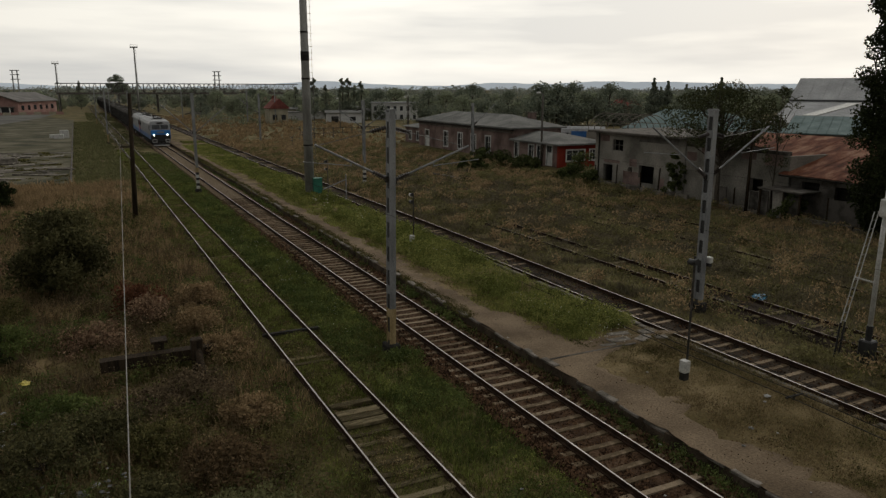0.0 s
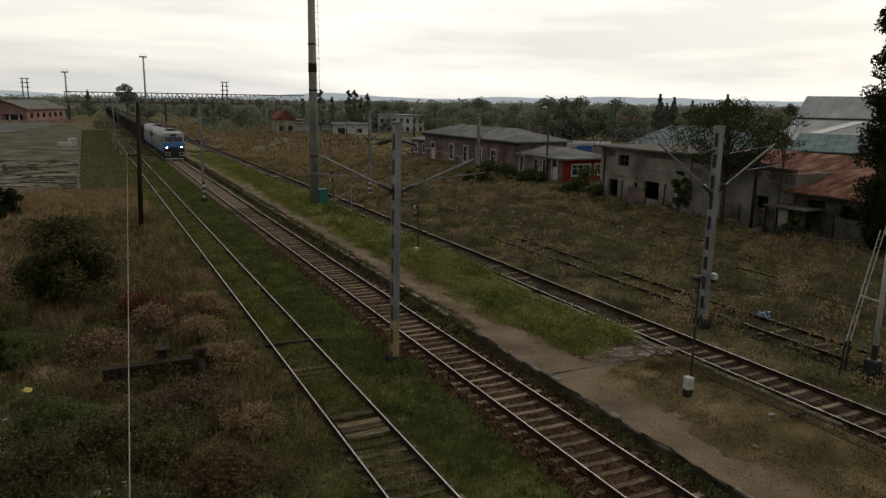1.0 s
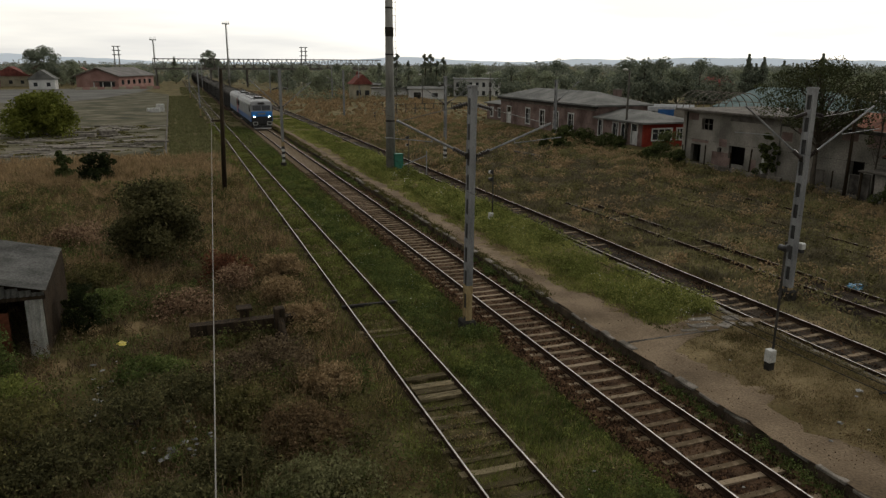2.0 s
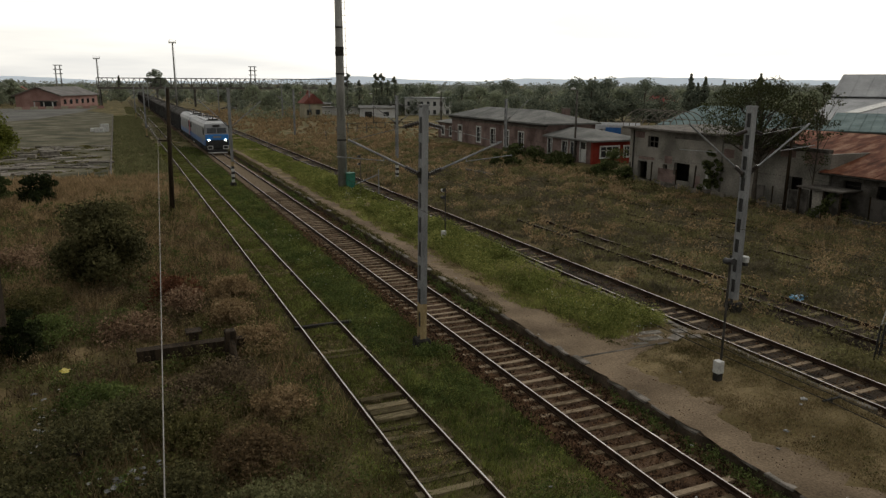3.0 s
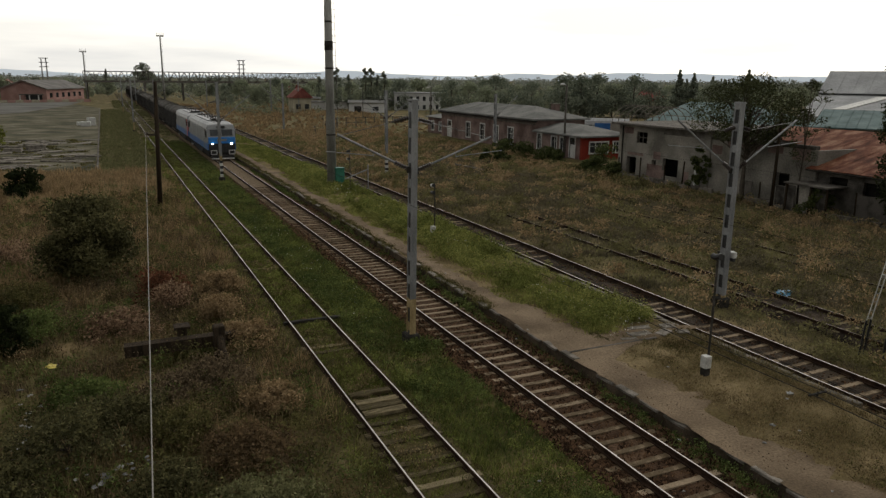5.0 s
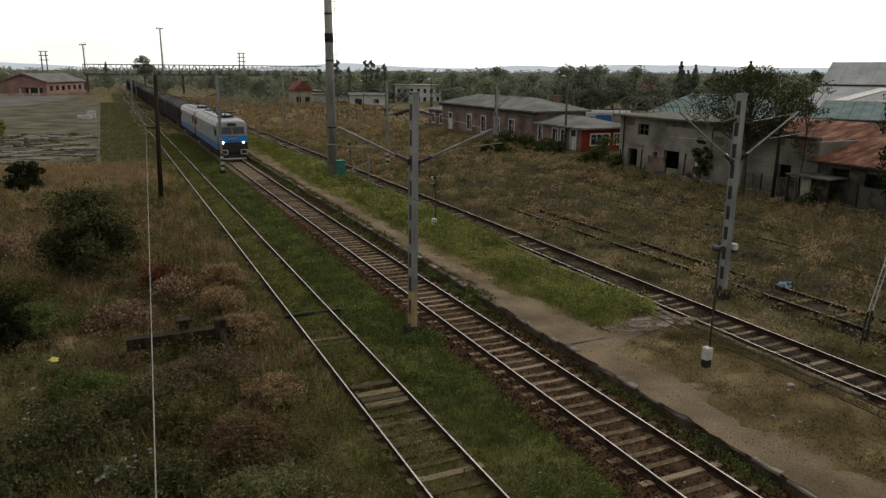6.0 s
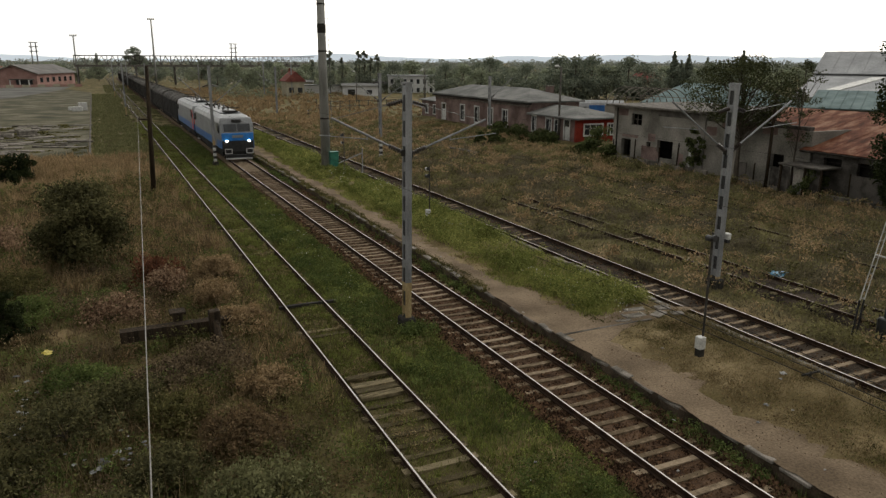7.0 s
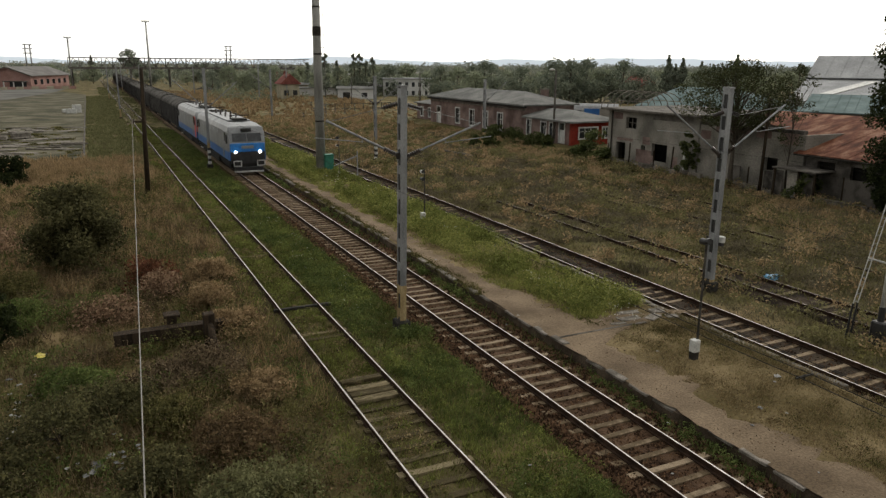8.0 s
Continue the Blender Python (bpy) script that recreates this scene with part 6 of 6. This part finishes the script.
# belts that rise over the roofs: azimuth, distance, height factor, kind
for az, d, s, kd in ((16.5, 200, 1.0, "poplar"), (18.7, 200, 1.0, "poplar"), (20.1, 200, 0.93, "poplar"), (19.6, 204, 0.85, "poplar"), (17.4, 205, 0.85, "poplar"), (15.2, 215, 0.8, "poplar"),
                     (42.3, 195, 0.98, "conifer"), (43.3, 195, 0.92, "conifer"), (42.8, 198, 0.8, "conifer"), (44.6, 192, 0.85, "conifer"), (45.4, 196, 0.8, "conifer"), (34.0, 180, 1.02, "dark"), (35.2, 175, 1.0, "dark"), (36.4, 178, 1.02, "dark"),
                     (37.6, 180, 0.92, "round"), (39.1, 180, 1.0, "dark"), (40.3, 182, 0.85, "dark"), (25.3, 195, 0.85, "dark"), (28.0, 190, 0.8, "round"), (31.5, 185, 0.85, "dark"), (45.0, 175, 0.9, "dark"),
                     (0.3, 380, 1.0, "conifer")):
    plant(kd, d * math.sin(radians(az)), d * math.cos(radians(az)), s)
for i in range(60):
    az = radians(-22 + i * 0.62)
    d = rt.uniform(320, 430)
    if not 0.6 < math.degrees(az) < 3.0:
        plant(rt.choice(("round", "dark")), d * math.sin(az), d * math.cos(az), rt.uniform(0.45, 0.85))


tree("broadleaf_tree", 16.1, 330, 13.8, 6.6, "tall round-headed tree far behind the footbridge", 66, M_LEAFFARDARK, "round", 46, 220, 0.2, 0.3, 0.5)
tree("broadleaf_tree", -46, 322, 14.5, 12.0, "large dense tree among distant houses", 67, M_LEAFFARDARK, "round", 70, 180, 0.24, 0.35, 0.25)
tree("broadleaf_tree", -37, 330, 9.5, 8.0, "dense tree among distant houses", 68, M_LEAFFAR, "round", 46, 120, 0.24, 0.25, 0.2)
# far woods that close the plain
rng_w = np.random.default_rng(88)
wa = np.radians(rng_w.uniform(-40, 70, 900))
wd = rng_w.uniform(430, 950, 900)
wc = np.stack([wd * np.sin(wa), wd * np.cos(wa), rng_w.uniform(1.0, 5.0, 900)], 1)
# the woods' leaf colour is greyed and lifted to carry the haze
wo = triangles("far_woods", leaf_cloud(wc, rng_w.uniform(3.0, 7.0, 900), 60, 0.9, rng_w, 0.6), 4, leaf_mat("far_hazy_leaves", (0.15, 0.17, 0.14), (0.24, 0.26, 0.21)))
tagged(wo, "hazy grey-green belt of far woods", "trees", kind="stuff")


# ---- grass ----
def blades(name, x, y, z, hgt, wid, lean, material, label, rng):
    n = len(x)
    a = rng.uniform(0, math.tau, n)
    ca, sa = np.cos(a), np.sin(a)
    b = rng.uniform(0, math.tau, n)
    k = lean * hgt * rng.uniform(0.2, 1.0, n)
    co = np.empty((n, 3, 3))
    co[:, 0] = np.stack([x - ca * wid / 2, y - sa * wid / 2, z - 0.03], 1)
    co[:, 1] = np.stack([x + ca * wid / 2, y + sa * wid / 2, z - 0.03], 1)
    co[:, 2] = np.stack([x + np.cos(b) * k, y + np.sin(b) * k, z + hgt], 1)
    ob = triangles(name, co.reshape(-1, 3), 3, material)
    return tagged(ob, label, "grass", kind="stuff")


def patchy(x, y, seed, scale):
    r_ = np.random.default_rng(seed)
    v = np.zeros_like(x)
    for k in range(6):
        fx, fy, ph = r_.normal(0, 1 / scale, 2).tolist() + [r_.uniform(0, 6.28)]
        v += np.sin(fx * x + fy * y + ph)
    return v / 6


def grass(name, n, x0, x1, y0, y1, h0, h1, width, material, label, seed, keep=None, lean=0.5, near=1.6, tuft=16, spread=0.13, fill=0.0):
    """Tufts, denser towards the near end."""
    rng = np.random.default_rng(seed)
    m = n // tuft
    y = y0 + (y1 - y0) * rng.uniform(0, 1, m) ** near
    x = rng.uniform(x0, x1, m)
    ok = patchy(x, y, seed, 1.5) > (rng.uniform(-0.4, 0.2, m) - fill)
    if keep is not None:
        ok &= keep(x, y)
    x, y = x[ok], y[ok]
    th = rng.uniform(h0, h1, len(x)) * (1 + 0.35 * patchy(x, y, seed + 1, 3.0))
    x, y, th = np.repeat(x, tuft), np.repeat(y, tuft), np.repeat(th, tuft)
    dx, dy = rng.normal(0, spread, len(x)), rng.normal(0, spread, len(x))
    x, y = x + dx, y + dy
    hh = th * rng.uniform(0.4, 1.15, len(x)) * (1.1 - 0.35 * np.minimum(1.6, np.hypot(dx, dy) / spread))
    ww = width * (0.7 + y / 60.0) * rng.uniform(0.6, 1.3, len(x))
    z = ground_height(x, y)
    if name.startswith("platform"):
        z = np.full_like(x, PLAT)
    elif name.startswith("track"):
        z = np.full_like(x, 0.0)
    return blades(name, x, y, z, hh, ww, lean, material, label, rng)


def scrub(name, n, a0, a1, d0, d1, z1, rad, size, seed, c1, c2, label):
    g = np.random.default_rng(seed)
    a = np.radians(g.uniform(a0, a1, n))
    d = g.uniform(d0, d1, n)
    c = np.stack([d * np.sin(a), d * np.cos(a), g.uniform(0.2, z1, n)], 1)
    ok = (c[:, 0] > 26) | (c[:, 0] < -45) | (c[:, 1] > 345)
    ok &= ~((np.abs(c[:, 0] - 14) < 14) & (c[:, 1] < 900))
    c = c[ok]
    ob = triangles(name, leaf_cloud(c, g.uniform(0.5, 1.2, len(c)) * rad, 45, size, g, 0.55), 4, leaf_mat(name + "_leaves", c1, c2))
    return tagged(ob, label, "trees", kind="stuff")


# c1 and c2 include haze, paler the farther the belt stands
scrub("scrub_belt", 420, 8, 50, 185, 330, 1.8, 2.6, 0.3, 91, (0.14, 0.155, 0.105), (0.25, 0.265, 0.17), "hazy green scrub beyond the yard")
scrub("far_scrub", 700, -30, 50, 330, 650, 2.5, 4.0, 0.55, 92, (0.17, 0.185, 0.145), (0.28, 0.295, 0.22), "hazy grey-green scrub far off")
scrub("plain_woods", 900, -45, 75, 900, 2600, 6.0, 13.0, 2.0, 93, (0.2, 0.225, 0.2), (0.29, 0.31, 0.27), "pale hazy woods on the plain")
M_DRY = leaf_mat("dry_brown_grass", (0.155, 0.108, 0.057), (0.4, 0.285, 0.165), mid=(0.25, 0.178, 0.096))
M_OLIVE = leaf_mat("olive_grass", (0.046, 0.045, 0.016), (0.16, 0.145, 0.055))
M_GREEN = leaf_mat("fresh_green_grass", (0.078, 0.095, 0.021), (0.22, 0.238, 0.068))
M_PLATGRASS = leaf_mat("yellow_green_grass", (0.13, 0.145, 0.036), (0.33, 0.335, 0.11))
M_GREENDK = leaf_mat("deep_green_weeds", (0.048, 0.07, 0.019), (0.145, 0.175, 0.055))
M_FIELD = leaf_mat("tan_field_grass", (0.21, 0.15, 0.084), (0.4, 0.29, 0.165))
M_FIELDOLIVE = leaf_mat("olive_field_grass", (0.115, 0.108, 0.05), (0.215, 0.195, 0.09))
M_FIELDGREY = leaf_mat("grey_brown_field_grass", (0.088, 0.077, 0.049), (0.18, 0.157, 0.104))
M_DEAD = leaf_mat("grey_brown_dead_weeds", (0.06, 0.043, 0.025), (0.21, 0.16, 0.1))
# olive grass lightened for haze on the far strips, reused on one shrub
M_STRIP = leaf_mat("pale_olive_grass", (0.11, 0.112, 0.05), (0.215, 0.21, 0.105))
M_STRAW = leaf_mat("straw_grass", (0.12, 0.088, 0.042), (0.3, 0.235, 0.13))


def off_rails(x, y):
    return np.minimum(np.abs(x - 5.6), np.abs(x - 7.1)) > 0.12


def off_old_rails(x, y):
    wobble = 0.25 * np.sin(y * 1.7) + 0.2 * np.sin(y * 0.6 + x)
    clear4 = np.abs(x - 24.8) > 1.05 + wobble
    clear5 = np.minimum(np.abs(x - 31.45), np.abs(x - 32.95)) > 0.22 + 0.15 * np.sin(y)
    return (clear4 | (y > 24)) & (clear5 | (y > 32))


def tall_dry(x, y):
    """Where the dry grass stands on the bank: the far part, and along the old track."""
    return (y > 31) | ((x > 2.8) & (y > 19)) | ((patchy(x, y, 71, 2.6) > 0.22) & (y > 17.5))


def tan_field(x, y):
    return off_old_rails(x, y) & ((x > 36.5 + 2 * np.sin(y * 0.2)) | (y > 58 + 4 * np.sin(x * 0.5)) | ((patchy(x, y, 72, 3.0) > 0.3) & (y > 45)))


def grey_field(x, y):
    return off_old_rails(x, y) & (patchy(x, y, 72, 3.0) < 0.2)


def planted(x, y):
    return y > 19.7 + np.maximum(0, x - 16) * 0.6


grass("dry_grass", 150000, -16, 5.2, 8, 75, 0.4, 0.95, 0.032, M_DRY, "tall dry brown grass on the bank", 101, keep=tall_dry, lean=0.7, spread=0.18, tuft=22)
grass("olive_grass", 110000, -16, 5.2, 8, 70, 0.2, 0.55, 0.035, M_OLIVE, "olive green weeds on the bank", 102, fill=0.25, lean=0.8)
grass("dead_grass", 80000, -16, 5.2, 8, 50, 0.25, 0.7, 0.03, M_DEAD, "grey-brown dead grass on the bank", 135, keep=lambda x, y: y > 15.5, lean=0.9, spread=0.16, tuft=22)
grass("dry_grass", 40000, -30, 4.0, 58, 78, 0.3, 0.7, 0.07, M_FIELD, "dry grass beside the old yard", 103, near=1.2, lean=0.8)
grass("green_grass", 50000, -0.9, 4.6, 66, 220, 0.15, 0.35, 0.08, M_STRIP, "green grass beside the old yard", 104, near=1.2)
grass("olive_grass", 40000, -0.9, 4.6, 58, 220, 0.2, 0.45, 0.08, M_STRIP, "olive grass beside the old yard", 136, fill=0.4, near=1.2)
grass("green_grass", 130000, 7.35, 9.9, 5, 110, 0.1, 0.32, 0.03, M_GREENDK, "green weeds between the tracks", 105, fill=0.5, near=1.5, lean=0.9)
grass("green_grass", 70000, 7.35, 9.7, 5, 110, 0.1, 0.3, 0.028, M_GREEN, "fresh green grass between the tracks", 106, near=1.5, lean=0.9)
grass("track_grass", 90000, 4.7, 7.6, 5, 120, 0.06, 0.2, 0.026, M_GREEN, "short grass between rusty rails", 107, keep=off_rails, near=1.5, lean=0.9)
grass("track_grass", 70000, 5.68, 7.02, 19.3, 120, 0.06, 0.17, 0.03, M_GREEN, "low grass filling the old track", 131, fill=0.3, near=1.3)
grass("track_grass", 40000, 5.68, 7.02, 19.3, 120, 0.06, 0.17, 0.03, M_OLIVE, "low olive grass filling the old track", 132, near=1.3)
grass("track_grass", 60000, 4.7, 7.6, 5, 100, 0.06, 0.2, 0.026, M_OLIVE, "short olive grass between rusty rails", 108, keep=off_rails, near=1.5, lean=0.9)
grass("edge_weeds", 22000, 12.5, 13.0, 5, 90, 0.1, 0.4, 0.035, M_GREENDK, "weeds along the platform edge", 109, near=1.4, lean=0.8)
grass("platform_grass", 70000, 15.2, 18.3, 19, 130, 0.15, 0.4, 0.032, M_GREEN, "bright green weeds on the platform", 110, keep=planted, near=1.4, lean=0.9)
grass("platform_grass", 70000, 14.9, 18.4, 19, 120, 0.12, 0.35, 0.032, M_PLATGRASS, "yellow-green weeds on the platform", 133, keep=planted, near=1.4, lean=0.9)
grass("platform_edge_grass", 26000, 13.06, 13.5, 24, 110, 0.06, 0.22, 0.03, M_OLIVE, "low olive weeds between the slabs and the path", 141, near=1.3, lean=0.9)
grass("platform_edge_grass", 36000, 14.2, 15.4, 24, 120, 0.08, 0.25, 0.032, M_PLATGRASS, "low yellow-green weeds along the path", 142, near=1.3, lean=0.9)
grass("bank_turf", 70000, -26, 5.0, 28, 78, 0.08, 0.22, 0.06, M_FIELD, "short pale dry turf under the tall grass on the bank", 143, near=1.2, lean=1.2, spread=0.25, tuft=9, fill=0.6)
grass("platform_turf", 80000, 14.7, 18.6, 4, 20, 0.02, 0.08, 0.022, M_STRAW, "short dry turf on the platform", 111, near=1.0, lean=1.2, spread=0.2)
grass("platform_turf", 50000, 15.2, 18.6, 4, 19, 0.02, 0.08, 0.022, M_OLIVE, "short olive turf on the platform", 137, near=1.0, lean=1.2, spread=0.2)
grass("verge_grass", 70000, 18.9, 21.2, 23.5, 120, 0.06, 0.2, 0.035, M_FIELDOLIVE, "low olive grass over the far platform track", 138, near=1.4, lean=0.9)
grass("field_grass", 190000, 21.3, 45.5, 12, 130, 0.2, 0.55, 0.042, M_FIELD, "dry tan grass across the disused yard", 112, tuft=9, keep=tan_field, near=1.4, lean=0.9, spread=0.2)
grass("field_grass", 170000, 21.3, 42.5, 14, 90, 0.15, 0.5, 0.042, M_FIELDGREY, "grey-brown grass across the disused yard", 139, tuft=9, keep=grey_field, near=1.4, lean=0.9, spread=0.2)
grass("field_grass", 130000, 21.3, 46.5, 12, 130, 0.12, 0.4, 0.042, M_FIELDOLIVE, "olive grass across the disused yard", 113, tuft=9, keep=off_old_rails, near=1.5, lean=0.9, spread=0.2)
grass("field_turf", 150000, 21.3, 44.5, 12, 100, 0.05, 0.16, 0.05, M_FIELDGREY, "short grey-brown turf under the tall grass", 140, keep=off_old_rails, near=1.5, lean=1.3, spread=0.25, tuft=9, fill=0.7)
grass("far_grass", 60000, 21.3, 60, 110, 260, 0.4, 0.8, 0.14, M_FIELD, "distant dry grass", 114, near=1.1)


# ---- broad-leaved weeds in clumps ----
def weeds(name, n, x0, x1, y0, y1, h0, h1, radius, per, size, material, label, seed, near=1.5, z0=None):
    rng = np.random.default_rng(seed)
    y = y0 + (y1 - y0) * rng.uniform(0, 1, n) ** near
    x = rng.uniform(x0, x1, n)
    ok = patchy(x, y, seed, 1.3) > rng.uniform(-0.2, 0.25, n)
    x, y = x[ok], y[ok]
    hh = rng.uniform(h0, h1, len(x))
    r_ = radius * rng.uniform(0.5, 1.3, len(x))
    z = (ground_height(x, y) if z0 is None else np.full_like(x, z0)) + hh * 0.5
    c = np.repeat(np.stack([x, y, z], 1), per, 0)
    d = rng.normal(size=c.shape)
    d /= np.linalg.norm(d, axis=1)[:, None]
    d *= np.cbrt(rng.uniform(0.05, 1, (len(c), 1)))
    d[:, :2] *= np.repeat(r_, per)[:, None]
    d[:, 2] *= np.repeat(hh * 0.55, per)
    p = c + d
    u = rng.normal(size=c.shape)
    u /= np.linalg.norm(u, axis=1)[:, None]
    v = np.cross(u, rng.normal(size=c.shape))
    v /= np.linalg.norm(v, axis=1)[:, None]
    s = size * rng.uniform(0.6, 1.3, (len(c), 1)) * (0.8 + p[:, 1:2] / 70)
    co = np.stack([p - u * s, p - v * s * 0.4, p + u * s, p + v * s * 0.4], 1).reshape(-1, 3)
    return tagged(triangles(name, co, 4, material), label, "weeds", kind="stuff")


M_RUSSET = leaf_mat("russet_weeds", (0.06, 0.041, 0.021), (0.19, 0.13, 0.07))
weeds("olive_weeds", 4200, -16, 4.9, 8, 60, 0.25, 0.9, 0.42, 55, 0.045, M_OLIVE, "olive weeds in loose clumps on the bank", 201)
weeds("green_weeds", 2600, -16, 4.9, 8, 60, 0.25, 0.75, 0.4, 55, 0.045, M_GREENDK, "green nettles in loose clumps on the bank", 202)
weeds("dead_weeds", 1800, -16, 4.9, 14, 50, 0.3, 0.8, 0.35, 55, 0.035, M_DEAD, "grey-brown dead weeds in loose clumps on the bank", 220)
weeds("russet_weeds", 2200, -16, 4.9, 8, 60, 0.25, 0.85, 0.4, 55, 0.04, M_RUSSET, "russet dead weeds in loose clumps on the bank", 203)
weeds("green_weeds", 1900, 7.4, 9.6, 6, 70, 0.12, 0.38, 0.28, 50, 0.035, M_GREENDK, "low green weeds between the tracks", 204)
weeds("platform_weeds", 1900, 15.2, 18.3, 20.3, 75, 0.25, 0.7, 0.36, 60, 0.042, M_GREEN, "bright green weeds on the platform", 205, near=1.2, z0=PLAT)
weeds("platform_weeds", 2400, 14.9, 18.4, 20.3, 80, 0.2, 0.6, 0.34, 60, 0.04, M_PLATGRASS, "yellow-green weeds in clumps on the platform", 221, near=1.2, z0=PLAT)
weeds("edge_weeds", 420, 12.5, 13.0, 6, 60, 0.15, 0.45, 0.25, 50, 0.04, M_GREENDK, "weeds at the foot of the platform edge", 206)
weeds("field_weeds", 2600, 21.5, 45, 13, 110, 0.3, 0.7, 0.6, 50, 0.07, M_FIELDOLIVE, "olive weeds in the disused yard", 207)
weeds("field_weeds", 1500, 21.5, 45, 13, 110, 0.3, 0.7, 0.6, 50, 0.07, M_FIELD, "tan weeds in the disused yard", 208)
weeds("track_weeds", 700, 4.4, 7.0, 6, 80, 0.1, 0.24, 0.3, 45, 0.03, M_GREEN, "yellow-green weeds in the old track", 209, z0=0.0)
weeds("straw_weeds", 700, -16, 4.9, 17, 60, 0.3, 0.8, 0.4, 55, 0.04, M_STRAW, "pale straw-coloured dead weeds on the bank", 210)
weeds("platform_weeds", 400, 14.9, 18.2, 5, 20, 0.03, 0.1, 0.25, 40, 0.03, M_OLIVE, "thin olive weeds on the platform", 211, z0=PLAT)
grass("bank_straw", 90000, -26, 4.2, 36, 78, 0.3, 0.8, 0.05, M_FIELD, "pale dry grass on the far bank", 121, near=1.1)

# low shrubs on the near bank
BANK_SHRUBS = ((-1.5, 17.9, 1.4, 3.4, M_BANKDARK), (-0.2, 19.3, 0.9, 2.8, M_BANKDARK), (-3.0, 16.2, 1.2, 2.6, M_BANKDARK), (-4.1, 17.4, 1.5, 3.0, M_OLIVE), (-4.8, 19.8, 1.3, 2.4, M_GREEN), (-5.9, 22.4, 2.1, 2.6, M_GREENDK),
               (-3.5, 26.6, 1.8, 1.5, M_LEAFDARK), (-3.0, 28.2, 0.9, 3.2, M_GREENDK), (2.4, 16.4, 0.8, 3.0, M_RUSSET), (2.3, 13.9, 0.8, 2.6, M_STRIP), (-1.2, 21.0, 0.9, 2.4, M_GREENDK), (-3.6, 31.5, 1.2, 3.0, M_OLIVE), (0.9, 20.9, 0.6, 2.6, M_DEAD), (2.3, 21.6, 0.7, 2.6, M_DEAD),
               (3.3, 27.3, 1.1, 2.2, M_DRY), (3.8, 30.5, 1.2, 2.4, M_DRY), (3.6, 24.4, 0.9, 2.4, M_DRY), (0.6, 15.2, 0.9, 2.2, M_BANKDARK), (-0.9, 13.6, 1.0, 2.6, M_BANKDARK), (3.6, 19.2, 0.6, 2.2, M_DRY), (1.0, 18.2, 0.8, 2.0, M_OLIVE), (-6.5, 33.0, 1.4, 2.6, M_OLIVE), (3.3, 12.0, 0.7, 2.0, M_OLIVE), (1.2, 12.0, 0.8, 2.2, M_BANKDARK))
for i, (x, y, hh, w, lf_) in enumerate(BANK_SHRUBS):
    tree("bank_shrub", x, y, hh, w, "low ragged shrub among weeds on the bank", 400 + i, lf_, "bush", 70, 90, 0.045, 0.025, category="bush", group="bank shrubs", puff=0.8)
grass("green_grass", 70000, 2.5, 9.9, 80, 300, 0.15, 0.35, 0.09, M_STRIP, "distant grass between the tracks", 122, near=1.1)
grass("green_grass", 60000, 7.3, 9.9, 5, 110, 0.1, 0.3, 0.03, M_OLIVE, "olive grass between the tracks", 123, near=1.4)
weeds("green_weeds", 1100, 7.4, 9.7, 6, 60, 0.12, 0.36, 0.28, 45, 0.035, M_GREEN, "yellow-green weeds between the tracks", 212)
weeds("edge_weeds", 60, 8.7, 9.9, 21.4, 23.4, 0.2, 0.5, 0.3, 60, 0.045, M_GREENDK, "green weeds round the mast's foot", 213)
weeds("platform_weeds", 500, 14.3, 15.6, 4, 40, 0.03, 0.1, 0.22, 40, 0.028, M_STRAW, "thin dry weeds along the path's edge", 214, z0=PLAT)
weeds("field_weeds", 1200, 26, 38, 18, 70, 0.25, 0.6, 0.5, 50, 0.055, M_FIELDGREY, "grey-brown weeds in the disused yard", 222)
weeds("field_weeds", 900, 21.4, 45, 12, 70, 0.2, 0.5, 0.5, 50, 0.06, M_OLIVE, "dark olive weeds in the disused yard", 215)
weeds("straw_weeds", 420, 5.7, 7.0, 6, 60, 0.05, 0.16, 0.25, 40, 0.035, M_STRAW, "dry straw between the rails of the old track", 216, z0=0.0)
weeds("yard_weeds", 700, -20, -1.5, 77, 118, 0.1, 0.25, 0.6, 40, 0.07, M_OLIVE, "olive weeds between broken slabs", 217, near=1.0)
grass("bank_stalks", 16000, -14, 5.0, 8, 48, 0.6, 1.15, 0.03, M_STRAW, "pale dead stalks standing on the bank", 124, tuft=3)
M_PETAL = leaf_mat("white_petals", (0.45, 0.45, 0.4), (0.7, 0.7, 0.64))
weeds("white_flowers", 130, 7.4, 9.8, 8, 50, 0.2, 0.4, 0.3, 5, 0.025, M_PETAL, "small white flowers between the tracks", 218)
weeds("white_flowers", 150, 15.5, 18.2, 19, 60, 0.3, 0.6, 0.35, 5, 0.03, M_PETAL, "small white flowers on the platform", 219, z0=PLAT)


# ---- motion ----
TRAIN = [(0.0, 121.2), (1.0, 112.3), (2.0, 103.9), (3.5, 93.2), (4.5, 86.1), (6.0, 75.3), (6.5, 71.9), (7.0, 68.4), (7.5, 65.0), (8.0, 61.3)]


def motions():
    for car, offset in [(lead, 0.0), (second, LOCO_L + 1.0)] + [(w, w_first - front0 + i * WAGON_PITCH) for i, w in enumerate(wagons)]:
        walk(car, [(t, pose(TX, y + offset, 0)) for t, y in TRAIN])


motions()
